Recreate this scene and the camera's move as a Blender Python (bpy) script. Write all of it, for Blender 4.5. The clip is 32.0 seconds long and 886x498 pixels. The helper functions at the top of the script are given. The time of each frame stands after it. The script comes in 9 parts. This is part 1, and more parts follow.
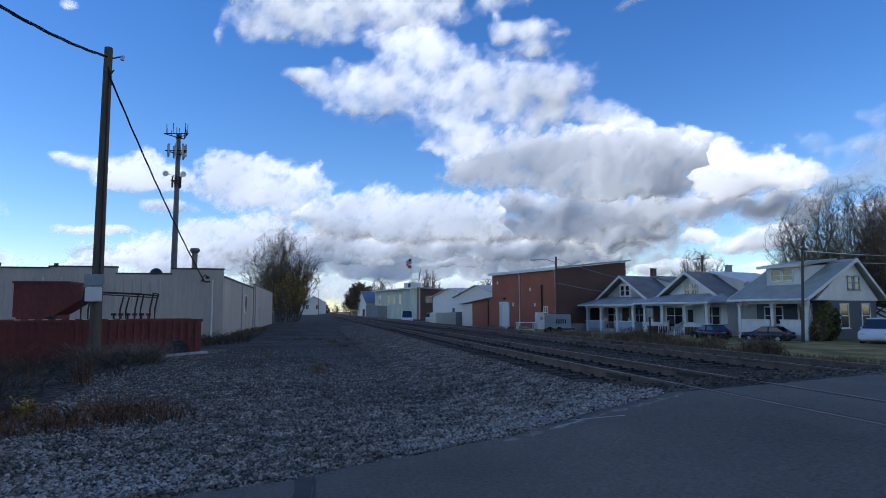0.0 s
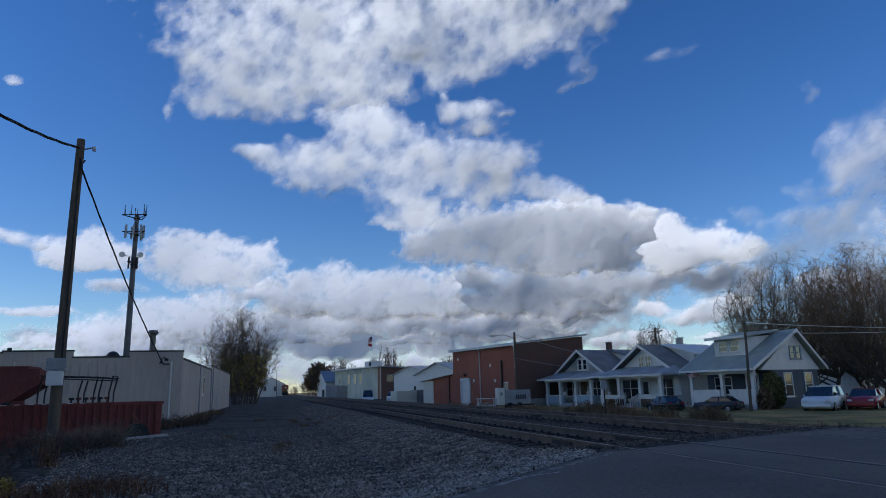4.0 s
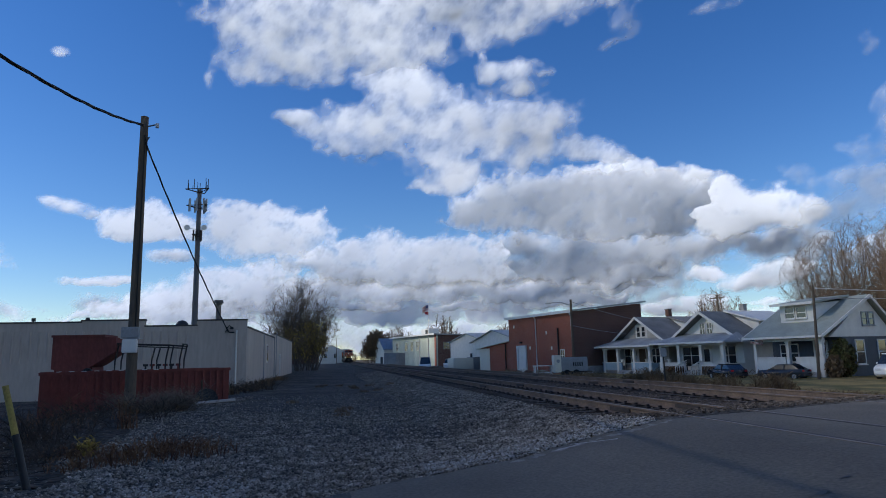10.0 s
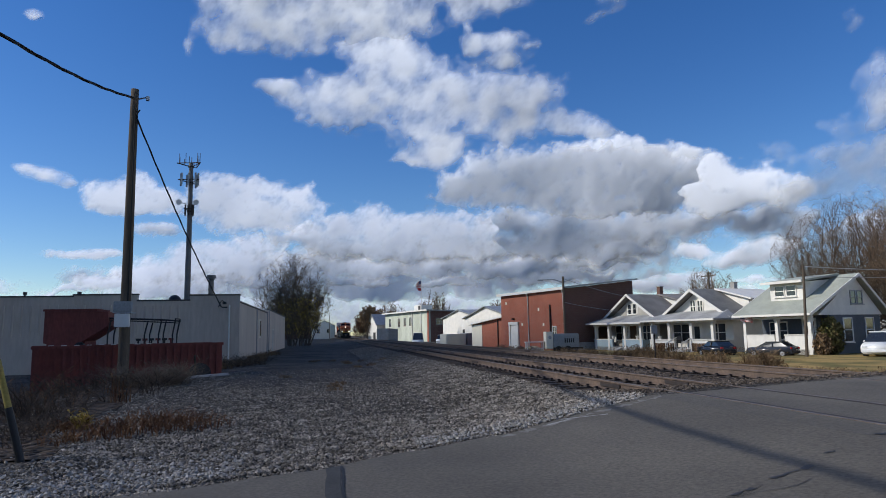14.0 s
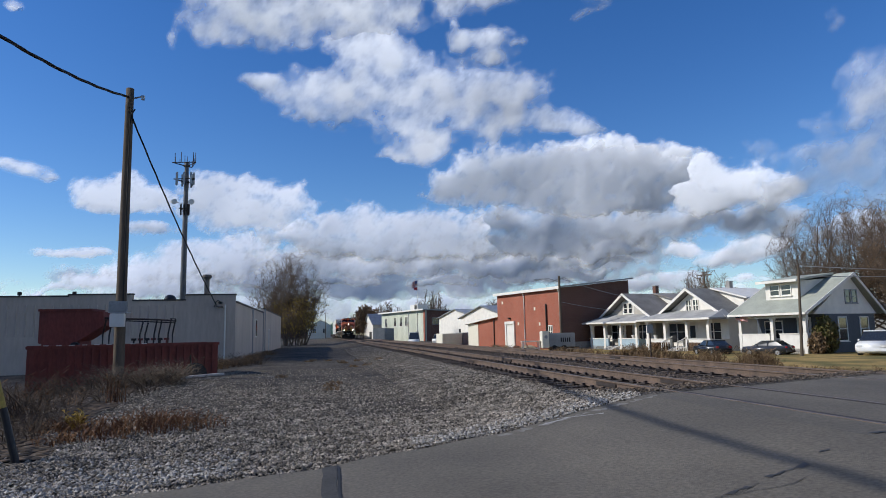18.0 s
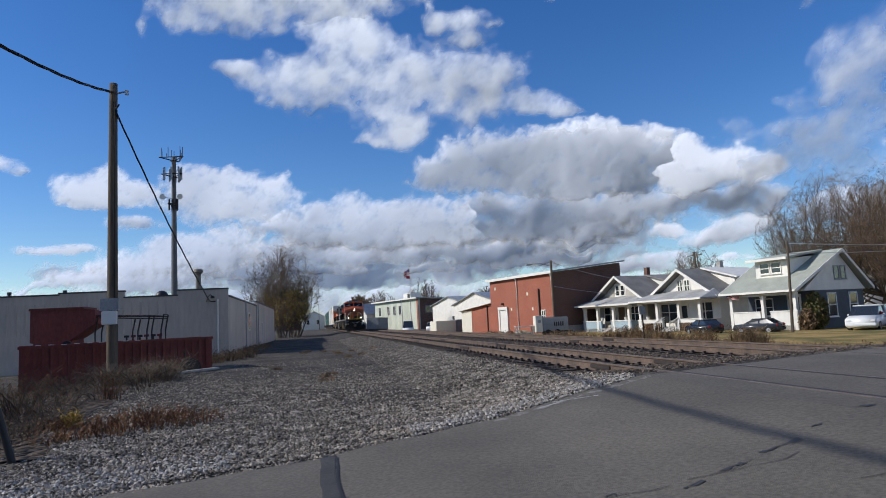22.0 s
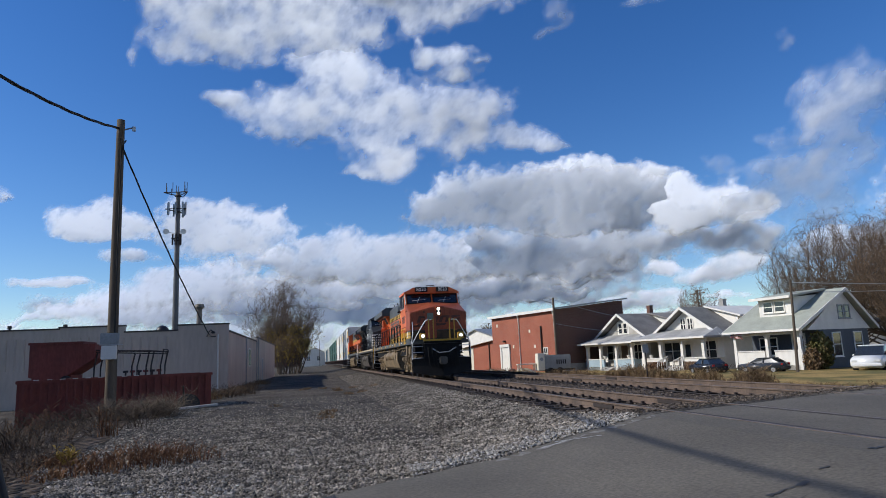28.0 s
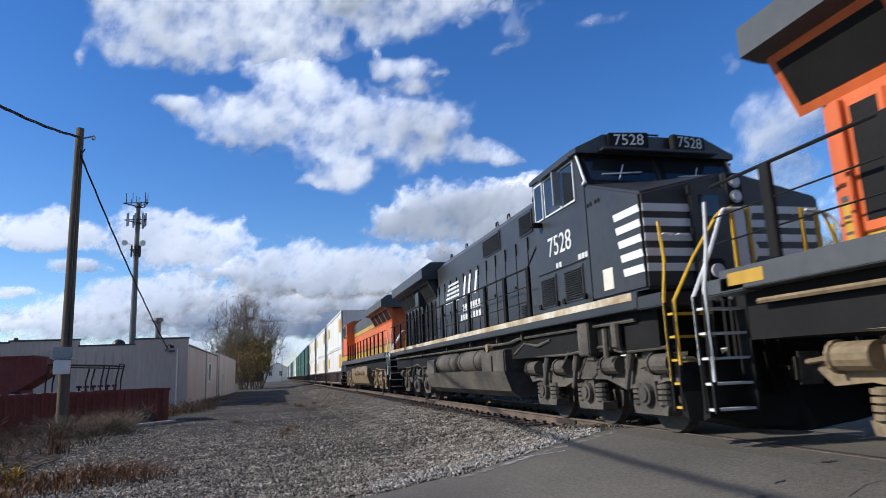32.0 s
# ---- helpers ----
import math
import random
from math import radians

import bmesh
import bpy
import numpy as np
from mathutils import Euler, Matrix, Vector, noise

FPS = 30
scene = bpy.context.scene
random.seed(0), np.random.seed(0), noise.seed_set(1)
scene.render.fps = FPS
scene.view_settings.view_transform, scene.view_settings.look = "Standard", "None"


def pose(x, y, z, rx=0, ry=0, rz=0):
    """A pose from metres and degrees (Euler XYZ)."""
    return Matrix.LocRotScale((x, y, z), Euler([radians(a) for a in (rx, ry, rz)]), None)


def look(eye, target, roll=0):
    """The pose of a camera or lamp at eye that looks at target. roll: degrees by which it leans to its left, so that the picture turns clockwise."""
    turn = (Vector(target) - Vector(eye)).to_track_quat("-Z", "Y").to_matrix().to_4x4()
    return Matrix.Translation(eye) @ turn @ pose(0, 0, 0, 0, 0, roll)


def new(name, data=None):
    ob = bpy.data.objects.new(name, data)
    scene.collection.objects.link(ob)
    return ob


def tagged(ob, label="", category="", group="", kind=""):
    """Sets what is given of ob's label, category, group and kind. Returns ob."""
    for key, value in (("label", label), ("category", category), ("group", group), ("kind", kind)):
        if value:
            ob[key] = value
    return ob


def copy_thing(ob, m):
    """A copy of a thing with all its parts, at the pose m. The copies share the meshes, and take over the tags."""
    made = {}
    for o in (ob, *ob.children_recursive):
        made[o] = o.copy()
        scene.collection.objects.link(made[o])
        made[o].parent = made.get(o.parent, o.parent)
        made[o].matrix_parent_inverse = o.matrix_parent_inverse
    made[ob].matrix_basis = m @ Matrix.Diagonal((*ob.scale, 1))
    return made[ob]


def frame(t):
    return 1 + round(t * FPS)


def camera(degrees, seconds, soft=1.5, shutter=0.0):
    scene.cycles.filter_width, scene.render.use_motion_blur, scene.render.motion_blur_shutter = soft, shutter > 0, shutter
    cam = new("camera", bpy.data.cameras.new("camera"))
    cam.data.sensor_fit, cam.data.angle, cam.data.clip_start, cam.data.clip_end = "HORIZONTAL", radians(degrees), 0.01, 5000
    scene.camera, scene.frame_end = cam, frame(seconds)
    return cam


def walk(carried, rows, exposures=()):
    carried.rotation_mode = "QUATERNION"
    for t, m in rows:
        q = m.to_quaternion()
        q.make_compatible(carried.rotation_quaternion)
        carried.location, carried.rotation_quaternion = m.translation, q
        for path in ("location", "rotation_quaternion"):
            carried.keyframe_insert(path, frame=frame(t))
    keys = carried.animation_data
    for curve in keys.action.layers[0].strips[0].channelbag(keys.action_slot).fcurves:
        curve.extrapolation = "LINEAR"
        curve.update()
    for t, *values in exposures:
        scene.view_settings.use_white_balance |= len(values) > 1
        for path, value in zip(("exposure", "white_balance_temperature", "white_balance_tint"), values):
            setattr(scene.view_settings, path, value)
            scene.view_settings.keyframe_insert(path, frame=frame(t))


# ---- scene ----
cam = camera(68.44, 32.0, soft=0.9, shutter=0.12)
EYE = 1.55
PATH = [
    (0.0, pose(0.18, 1.3, EYE + 0.1, 95.45, 0.09, -11.16)),
    (0.5, pose(0, 0, EYE, 96.36, 0.12, -12.90)),
    (1.0, pose(0, 0, EYE, 97.30, 0.27, -14.26)),
    (1.5, pose(0, 0, EYE, 98.26, 0.78, -14.75)),
    (2.0, pose(0, 0, EYE, 99.29, 1.21, -15.08)),
    (2.5, pose(0, 0, EYE, 100.18, 1.41, -14.99)),
    (3.0, pose(0, 0, EYE, 101.24, 1.46, -14.79)),
    (3.5, pose(0, 0, EYE, 102.22, 1.42, -14.64)),
    (5.5, pose(0, 0, EYE, 100.38, 0.83, -13.10)),
    (6.0, pose(0, 0, EYE, 99.19, 0.14, -12.49)),
    (6.5, pose(0, 0, EYE, 98.27, 0.17, -12.05)),
    (7.0, pose(0, 0, EYE, 98.01, 0.35, -11.68)),
    (7.5, pose(0, 0, EYE, 98.01, 0.62, -11.01)),
    (8.0, pose(0, 0, EYE, 98.22, 1.76, -10.70)),
    (8.5, pose(0, 0, EYE, 98.37, 1.55, -10.60)),
    (9.0, pose(0, 0, EYE, 98.80, 1.59, -10.37)),
    (9.5, pose(0, 0, EYE, 99.16, 1.23, -9.89)),
    (10.0, pose(0, 0, EYE, 99.48, 1.35, -9.58)),
    (10.5, pose(0, 0, EYE, 99.75, 1.59, -9.43)),
    (11.0, pose(0, 0, EYE, 100.14, 1.69, -9.80)),
    (11.5, pose(0, 0, EYE, 100.45, 1.64, -10.05)),
    (12.0, pose(0, 0, EYE, 100.73, 2.01, -10.07)),
    (12.5, pose(0, 0, EYE, 100.00, 1.59, -10.23)),
    (13.0, pose(0, 0, EYE, 98.87, 1.42, -10.25)),
    (13.5, pose(0, 0, EYE, 98.08, 1.21, -10.25)),
    (14.0, pose(0, 0, EYE, 97.39, 1.07, -10.23)),
    (14.5, pose(0, 0, EYE, 96.78, 0.64, -10.49)),
    (15.0, pose(0, 0, EYE, 96.29, 0.33, -11.02)),
    (15.5, pose(0, 0, EYE, 97.24, 0.70, -11.32)),
    (17.5, pose(0, 0, EYE, 97.43, 1.14, -10.79)),
    (18.0, pose(0, 0, EYE, 97.34, 1.14, -10.56)),
    (18.5, pose(0, 0, EYE, 97.43, 0.98, -10.39)),
    (19.0, pose(0, 0, EYE, 97.80, 1.19, -10.13)),
    (19.5, pose(0, 0, EYE, 98.12, 1.57, -9.97)),
    (20.0, pose(0, 0, EYE, 97.64, 1.74, -10.24)),
    (20.5, pose(0, 0, EYE, 96.73, 1.63, -10.62)),
    (21.0, pose(0, 0, EYE, 96.00, 1.71, -10.90)),
    (21.5, pose(0, 0, EYE, 95.61, 2.12, -11.12)),
    (22.0, pose(0, 0, EYE, 96.24, 2.86, -11.11)),
    (22.5, pose(0, 0, EYE, 96.77, 3.01, -11.09)),
    (23.0, pose(0, 0, EYE, 97.09, 2.88, -11.00)),
    (23.5, pose(0, 0, EYE, 97.32, 2.71, -11.04)),
    (24.0, pose(0, 0, EYE, 97.68, 2.44, -11.15)),
    (24.5, pose(0, 0, EYE, 97.92, 1.83, -11.29)),
    (25.0, pose(0, 0, EYE, 98.06, 1.86, -11.21)),
    (25.5, pose(0, 0, EYE, 97.76, 1.47, -10.98)),
    (27.5, pose(0, 0, EYE, 98.92, 2.19, -10.91)),
    (28.0, pose(0, 0, EYE, 99.45, 2.47, -10.98)),
    (28.5, pose(0, 0, EYE, 99.79, 2.59, -11.24)),
    (29.0, pose(0, 0, EYE, 100.19, 2.75, -11.58)),
    (29.5, pose(0, 0, EYE, 100.59, 2.89, -12.03)),
    (30.0, pose(0, 0, EYE, 100.93, 2.98, -12.42)),
    (30.5, pose(0, 0, EYE, 101.26, 2.50, -13.06)),
    (31.0, pose(0, 0, EYE, 101.24, 2.22, -13.54)),
    (31.5, pose(0, 0, EYE, 100.86, 2.40, -13.76)),
    (32.0, pose(0, 0, EYE, 100.63, 2.38, -14.06)),
]

EXPOSURES = [(0.0, 0.41, 6180, 10), (1.0, 0.24, 6180, 10), (2.0, 0.01, 6180, 10), (3.0, -0.1, 6180, 10), (6.0, -0.08, 6180, 10), (8.0, 0.08, 6180, 10), (10.0, 0.02, 6180, 10), (13.0, -0.14, 6180, 10), (16.0, -0.04, 6180, 10), (29.0, -0.04, 6180, 10), (30.0, -0.09, 6180, 10), (32.0, 0.24, 6180, 10)]
walk(cam, PATH, EXPOSURES)

# ---- light: a low November sun square to the track, and the sky ----
SUN_EL, SUN_FROM = 33.0, Vector((-0.995, 0.10, 0.0))
world = bpy.data.worlds.new("world")
scene.world = world
world.use_nodes = True
wn = world.node_tree.nodes
sky = wn.new("ShaderNodeTexSky")
sky.sky_type = "NISHITA"
sky.sun_disc = False
sky.sun_elevation = radians(SUN_EL)
sky.sun_rotation = radians(-84)
sky.air_density = 1.0
sky.dust_density = 0.1
sky.ozone_density = 3.5
deep = wn.new("ShaderNodeHueSaturation")
deep.inputs["Hue"].default_value = 0.511
deep.inputs["Saturation"].default_value = 1.27
deep.inputs["Value"].default_value = 0.99
world.node_tree.links.new(sky.outputs[0], deep.inputs["Color"])
world.node_tree.links.new(deep.outputs[0], wn["Background"].inputs[0])
wn["Background"].inputs[1].default_value = 0.125
sun_dir = Vector((SUN_FROM.x * math.cos(radians(SUN_EL)), SUN_FROM.y * math.cos(radians(SUN_EL)), math.sin(radians(SUN_EL)))).normalized()
sun = new("sun", bpy.data.lights.new("sun", "SUN"))
sun.data.energy, sun.data.angle, sun.data.color = 4.05, radians(0.6), (1.0, 0.94, 0.84)
sun.matrix_world = look(sun_dir * 200, (0, 0, 0))


# ---- helpers of this place ----
def G(along, depth, z=0.0):
    """A place in the street grid, which lies 15 degrees off the track."""
    c, s = math.cos(radians(15)), math.sin(radians(15))
    return Vector((-s * along + c * depth, c * along + s * depth, z))


def obj(name, bm, material, smooth=False):
    me = bpy.data.meshes.new(name)
    bm.to_mesh(me)
    bm.free()
    for m in material if isinstance(material, (list, tuple)) else [material]:
        me.materials.append(m)
    if smooth:
        for f in me.polygons:
            f.use_smooth = True
    return new(name, me)


def part(name, bm, material, parent, label="", smooth=False):
    ob = obj(name, bm, material, smooth)
    ob.parent = parent
    if label:
        tagged(ob, label)
    return ob


def share(name, data, parent, m=None):
    """One more piece on mesh data that exists."""
    ob = new(name, data)
    ob.parent = parent
    if m is not None:
        ob.matrix_basis = m
    return ob


def thing(name, m, label, category, group="", kind=""):
    ob = new(name)
    ob.matrix_basis = m
    ob.empty_display_size = 0.2
    return tagged(ob, label, category, group, kind)


def box(bm, x0, x1, y0, y1, z0, z1, bevel=0.0, m=None):
    r = bmesh.ops.create_cube(bm, size=1.0)
    vs = r["verts"]
    t = Matrix.Translation(((x0 + x1) / 2, (y0 + y1) / 2, (z0 + z1) / 2)) @ Matrix.Diagonal((abs(x1 - x0), abs(y1 - y0), abs(z1 - z0), 1))
    bmesh.ops.transform(bm, matrix=t, verts=vs)
    if bevel:
        es = list({e for v in vs for e in v.link_edges})
        vs = list({v for f in bmesh.ops.bevel(bm, geom=es, offset=bevel, segments=2, affect="EDGES", clamp_overlap=True)["faces"] for v in f.verts} | {v for v in vs if v.is_valid})
    if m is not None:
        bmesh.ops.transform(bm, matrix=m, verts=vs)
    return vs


def boxes(*rows, bevel=0.0):
    bm = bmesh.new()
    for r in rows:
        box(bm, *r, bevel=bevel)
    return bm


def tube(bm, a, b, r0, r1=None, n=10, caps=True):
    a, b = Vector(a), Vector(b)
    d = b - a
    if d.length < 1e-6:
        return []
    r = bmesh.ops.create_cone(bm, cap_ends=caps, segments=n, radius1=r0, radius2=r0 if r1 is None else r1, depth=d.length)
    m = Matrix.Translation((a + b) / 2) @ d.to_track_quat("Z", "Y").to_matrix().to_4x4()
    bmesh.ops.transform(bm, matrix=m, verts=r["verts"])
    return r["verts"]


def pipe(bm, pts, r, n=8):
    """A round bar along a line of points, with mitred joints."""
    pts = [Vector(p) for p in pts]
    rings = []
    for i, p in enumerate(pts):
        d = (pts[min(i + 1, len(pts) - 1)] - pts[max(i - 1, 0)]).normalized()
        q = d.to_track_quat("Z", "Y").to_matrix()
        rings.append([bm.verts.new(p + q @ Vector((r * math.cos(2 * math.pi * k / n), r * math.sin(2 * math.pi * k / n), 0))) for k in range(n)])
    for a, b in zip(rings, rings[1:]):
        for k in range(n):
            bm.faces.new((a[k], a[(k + 1) % n], b[(k + 1) % n], b[k]))
    bm.faces.new(rings[0][::-1])
    bm.faces.new(rings[-1])


def prism(bm, outline, y0, y1, axis="y"):
    """A solid of an outline given in two axes, drawn out along the third."""
    def at(p, k):
        return {"y": (p[0], k, p[1]), "x": (k, p[0], p[1]), "z": (p[0], p[1], k)}[axis]
    a = [bm.verts.new(at(p, y0)) for p in outline]
    b = [bm.verts.new(at(p, y1)) for p in outline]
    n = len(outline)
    fs = [bm.faces.new((a[i], a[(i + 1) % n], b[(i + 1) % n], b[i])) for i in range(n)]
    fs += [bm.faces.new(a[::-1]), bm.faces.new(b)]
    bmesh.ops.recalc_face_normals(bm, faces=fs)
    return a + b


def grid_sheet(name, xs, ys, height, material):
    verts = [(x, y, height(x, y)) for y in ys for x in xs]
    n = len(xs)
    faces = [(j * n + i, j * n + i + 1, (j + 1) * n + i + 1, (j + 1) * n + i) for j in range(len(ys) - 1) for i in range(n - 1)]
    me = bpy.data.meshes.new(name)
    me.from_pydata(verts, [], faces)
    me.materials.append(material)
    for f in me.polygons:
        f.use_smooth = True
    return new(name, me)


# ---- materials ----
def mat(name, color, rough=0.8, metal=0.0, var=0.25, scale=6.0, color2=None, bump=0.0, bump_scale=40.0, island=0.0, fine=1.0, spec=0.4, streak=None, coords="Object"):
    """A surface with grain at two scales, stains of a second colour and fine relief."""
    m = bpy.data.materials.new(name)
    m.use_nodes = True
    nt = m.node_tree
    N, L = nt.nodes, nt.links
    b = N["Principled BSDF"]
    b.inputs["Roughness"].default_value, b.inputs["Metallic"].default_value = rough, metal
    b.inputs["Specular IOR Level"].default_value = spec
    tc = N.new("ShaderNodeTexCoord")
    mp = N.new("ShaderNodeMapping")
    L.new(tc.outputs[coords], mp.inputs[0])
    if streak:
        mp.inputs["Scale"].default_value = streak
    n1 = N.new("ShaderNodeTexNoise")
    n1.inputs["Scale"].default_value, n1.inputs["Detail"].default_value = scale, 6
    n2 = N.new("ShaderNodeTexNoise")
    n2.inputs["Scale"].default_value, n2.inputs["Detail"].default_value = scale * 9 * fine, 4
    L.new(mp.outputs[0], n1.inputs["Vector"])
    L.new(mp.outputs[0], n2.inputs["Vector"])
    c2 = color2 or tuple(c * (1 - var) for c in color)
    ramp = N.new("ShaderNodeValToRGB")
    ramp.color_ramp.elements[0].position, ramp.color_ramp.elements[1].position = 0.36, 0.66
    ramp.color_ramp.elements[0].color, ramp.color_ramp.elements[1].color = (*c2, 1), (*color, 1)
    L.new(n1.outputs[0], ramp.inputs[0])
    mul = N.new("ShaderNodeMixRGB")
    mul.blend_type = "OVERLAY"
    mul.inputs[0].default_value = min(1.0, var * 1.6)
    L.new(ramp.outputs[0], mul.inputs[1])
    L.new(n2.outputs[0], mul.inputs[2])
    out = mul.outputs[0]
    if island:
        info = N.new("ShaderNodeObjectInfo")
        geo = N.new("ShaderNodeNewGeometry")
        add = N.new("ShaderNodeMath")
        add.operation = "ADD"
        L.new(info.outputs["Random"], add.inputs[0])
        L.new(geo.outputs["Random Per Island"], add.inputs[1])
        fr = N.new("ShaderNodeMath")
        fr.operation = "FRACT"
        L.new(add.outputs[0], fr.inputs[0])
        rng = N.new("ShaderNodeMapRange")
        rng.inputs["To Min"].default_value, rng.inputs["To Max"].default_value = 1 - island, 1 + island
        L.new(fr.outputs[0], rng.inputs["Value"])
        hsv = N.new("ShaderNodeHueSaturation")
        L.new(rng.outputs[0], hsv.inputs["Value"])
        L.new(out, hsv.inputs["Color"])
        out = hsv.outputs[0]
    L.new(out, b.inputs["Base Color"])
    if bump:
        n3 = N.new("ShaderNodeTexNoise")
        n3.inputs["Scale"].default_value, n3.inputs["Detail"].default_value = bump_scale, 5
        L.new(tc.outputs[coords], n3.inputs["Vector"])
        bp = N.new("ShaderNodeBump")
        bp.inputs["Strength"].default_value, bp.inputs["Distance"].default_value = bump, 0.02
        L.new(n3.outputs[0], bp.inputs["Height"])
        L.new(bp.outputs[0], b.inputs["Normal"])
    return m


def glow(name, color, strength):
    m = bpy.data.materials.new(name)
    m.use_nodes = True
    b = m.node_tree.nodes["Principled BSDF"]
    b.inputs["Base Color"].default_value = (*color, 1)
    b.inputs["Emission Color"].default_value = (*color, 1)
    b.inputs["Emission Strength"].default_value = strength
    return m


# ---- surfaces ----
def gravel_mat(name, c1, c2, size, patch=0.35):
    """Ground of packed stones: each cell a stone of its own tone, with dark joints and patches of fines."""
    m = mat(name, c1, 0.95, var=0.3, scale=patch, color2=c2, spec=0.15)
    nt = m.node_tree
    N, L = nt.nodes, nt.links
    b = N["Principled BSDF"]
    src = b.inputs["Base Color"].links[0].from_socket
    tc = N.new("ShaderNodeTexCoord")
    vor = N.new("ShaderNodeTexVoronoi")
    vor.inputs["Scale"].default_value = 1 / size
    L.new(tc.outputs["Object"], vor.inputs["Vector"])
    sep = N.new("ShaderNodeSeparateColor")
    L.new(vor.outputs["Color"], sep.inputs[0])
    tone = N.new("ShaderNodeMapRange")
    tone.inputs["To Min"].default_value, tone.inputs["To Max"].default_value = 0.3, 1.65
    L.new(sep.outputs[0], tone.inputs["Value"])
    hs = N.new("ShaderNodeHueSaturation")
    L.new(src, hs.inputs["Color"])
    L.new(tone.outputs[0], hs.inputs["Value"])
    L.new(hs.outputs[0], b.inputs["Base Color"])
    bp = N.new("ShaderNodeBump")
    bp.inputs["Strength"].default_value, bp.inputs["Distance"].default_value = 1.0, size * 0.8
    bp.invert = True
    L.new(vor.outputs["Distance"], bp.inputs["Height"])
    L.new(bp.outputs[0], b.inputs["Normal"])
    return m


M_gravel = gravel_mat("gravel", (0.115, 0.10, 0.083), (0.06, 0.052, 0.044), 0.05)
M_bed = gravel_mat("track_bed", (0.105, 0.08, 0.062), (0.06, 0.046, 0.037), 0.08, 0.6)
M_stone = mat("crushed_stone", (0.33, 0.288, 0.238), 0.9, var=0.3, scale=3, color2=(0.125, 0.107, 0.086), island=0.75, spec=0.25)
M_ballast = mat("ballast_stone", (0.15, 0.12, 0.096), 0.9, var=0.3, scale=3, color2=(0.08, 0.064, 0.05), island=0.5, spec=0.2)
M_asphalt = mat("asphalt", (0.136, 0.120, 0.097), 0.9, var=0.4, scale=0.5, color2=(0.098, 0.087, 0.072), bump=0.35, bump_scale=90, fine=6, spec=0.35)
M_patch = mat("asphalt_patch", (0.05, 0.048, 0.046), 0.85, var=0.3, scale=2, bump=0.3, bump_scale=90)
M_rail = mat("rusty_rail", (0.155, 0.108, 0.08), 0.8, var=0.3, scale=2, color2=(0.09, 0.065, 0.05), bump=0.2, bump_scale=30)
M_railtop = mat("rail_head", (0.24, 0.20, 0.17), 0.6, metal=0.5, var=0.3, scale=3, color2=(0.15, 0.12, 0.10))
M_tie = mat("tie_wood", (0.095, 0.072, 0.055), 0.95, var=0.4, scale=2, color2=(0.045, 0.035, 0.03), bump=0.5, bump_scale=18, island=0.3, streak=(0.6, 5, 5))
M_iron = mat("dark_iron", (0.045, 0.034, 0.03), 0.75, var=0.3, scale=6)
M_grass = mat("dry_lawn", (0.40, 0.27, 0.105), 0.95, var=0.4, scale=0.4, color2=(0.14, 0.125, 0.05), bump=0.6, bump_scale=14, fine=4, spec=0.1)
M_weed = mat("dry_weed", (0.23, 0.155, 0.085), 0.95, var=0.3, scale=2, color2=(0.13, 0.085, 0.05), island=0.4, spec=0.1)
M_russet = mat("russet_weed", (0.20, 0.115, 0.06), 0.95, var=0.3, scale=2, color2=(0.12, 0.06, 0.035), island=0.4, spec=0.1)
M_bark = mat("grey_bark", (0.135, 0.115, 0.095), 0.95, var=0.35, scale=3, color2=(0.075, 0.06, 0.05), bump=0.5, bump_scale=20, spec=0.1)
M_twig = mat("brown_twig", (0.20, 0.142, 0.098), 0.95, var=0.3, scale=2, color2=(0.13, 0.092, 0.065), island=0.3, spec=0.1)
M_leaf = mat("yellow_leaf", (0.40, 0.27, 0.06), 0.8, var=0.3, scale=2, color2=(0.25, 0.18, 0.05), island=0.45, spec=0.15)
M_green = mat("green_leaf", (0.19, 0.185, 0.065), 0.85, var=0.4, scale=2, color2=(0.09, 0.06, 0.03), island=0.45, spec=0.15)
M_wood = mat("pole_wood", (0.14, 0.11, 0.082), 0.95, var=0.35, scale=1.2, color2=(0.10, 0.08, 0.062), bump=0.5, bump_scale=12, streak=(6, 6, 0.35), spec=0.15)
M_concrete = mat("concrete", (0.42, 0.40, 0.37), 0.9, var=0.25, scale=1.5, bump=0.2)
M_white = mat("white_paint", (0.79, 0.755, 0.69), 0.6, var=0.1, scale=1.5, color2=(0.70, 0.67, 0.61))
M_siding = mat("cream_siding", (0.74, 0.72, 0.66), 0.65, var=0.1, scale=0.8, color2=(0.66, 0.64, 0.58))
M_flue = mat("weathered_flue_steel", (0.19, 0.165, 0.14), 0.6, metal=0.3, var=0.3, scale=2, color2=(0.11, 0.095, 0.08))
M_metal_wall = mat("beige_metal_siding", (0.56, 0.465, 0.38), 0.6, var=0.14, scale=0.5, color2=(0.46, 0.38, 0.31), streak=(1, 1, 0.25))
M_capping = mat("dark_capping", (0.07, 0.055, 0.05), 0.6, var=0.2)
M_redpaint = mat("faded_red_paint", (0.205, 0.05, 0.038), 0.75, var=0.3, scale=1.2, color2=(0.15, 0.04, 0.03), bump=0.2, streak=(1, 1, 0.4))
M_shingle = mat("grey_shingle", (0.23, 0.22, 0.20), 0.9, var=0.2, scale=0.8, color2=(0.165, 0.158, 0.145), island=0.16, bump=0.3, bump_scale=30, spec=0.2)
M_shingle_pale = mat("pale_shingle", (0.43, 0.445, 0.375), 0.9, var=0.15, scale=0.8, color2=(0.35, 0.365, 0.31), island=0.12, bump=0.3, bump_scale=30, spec=0.2)
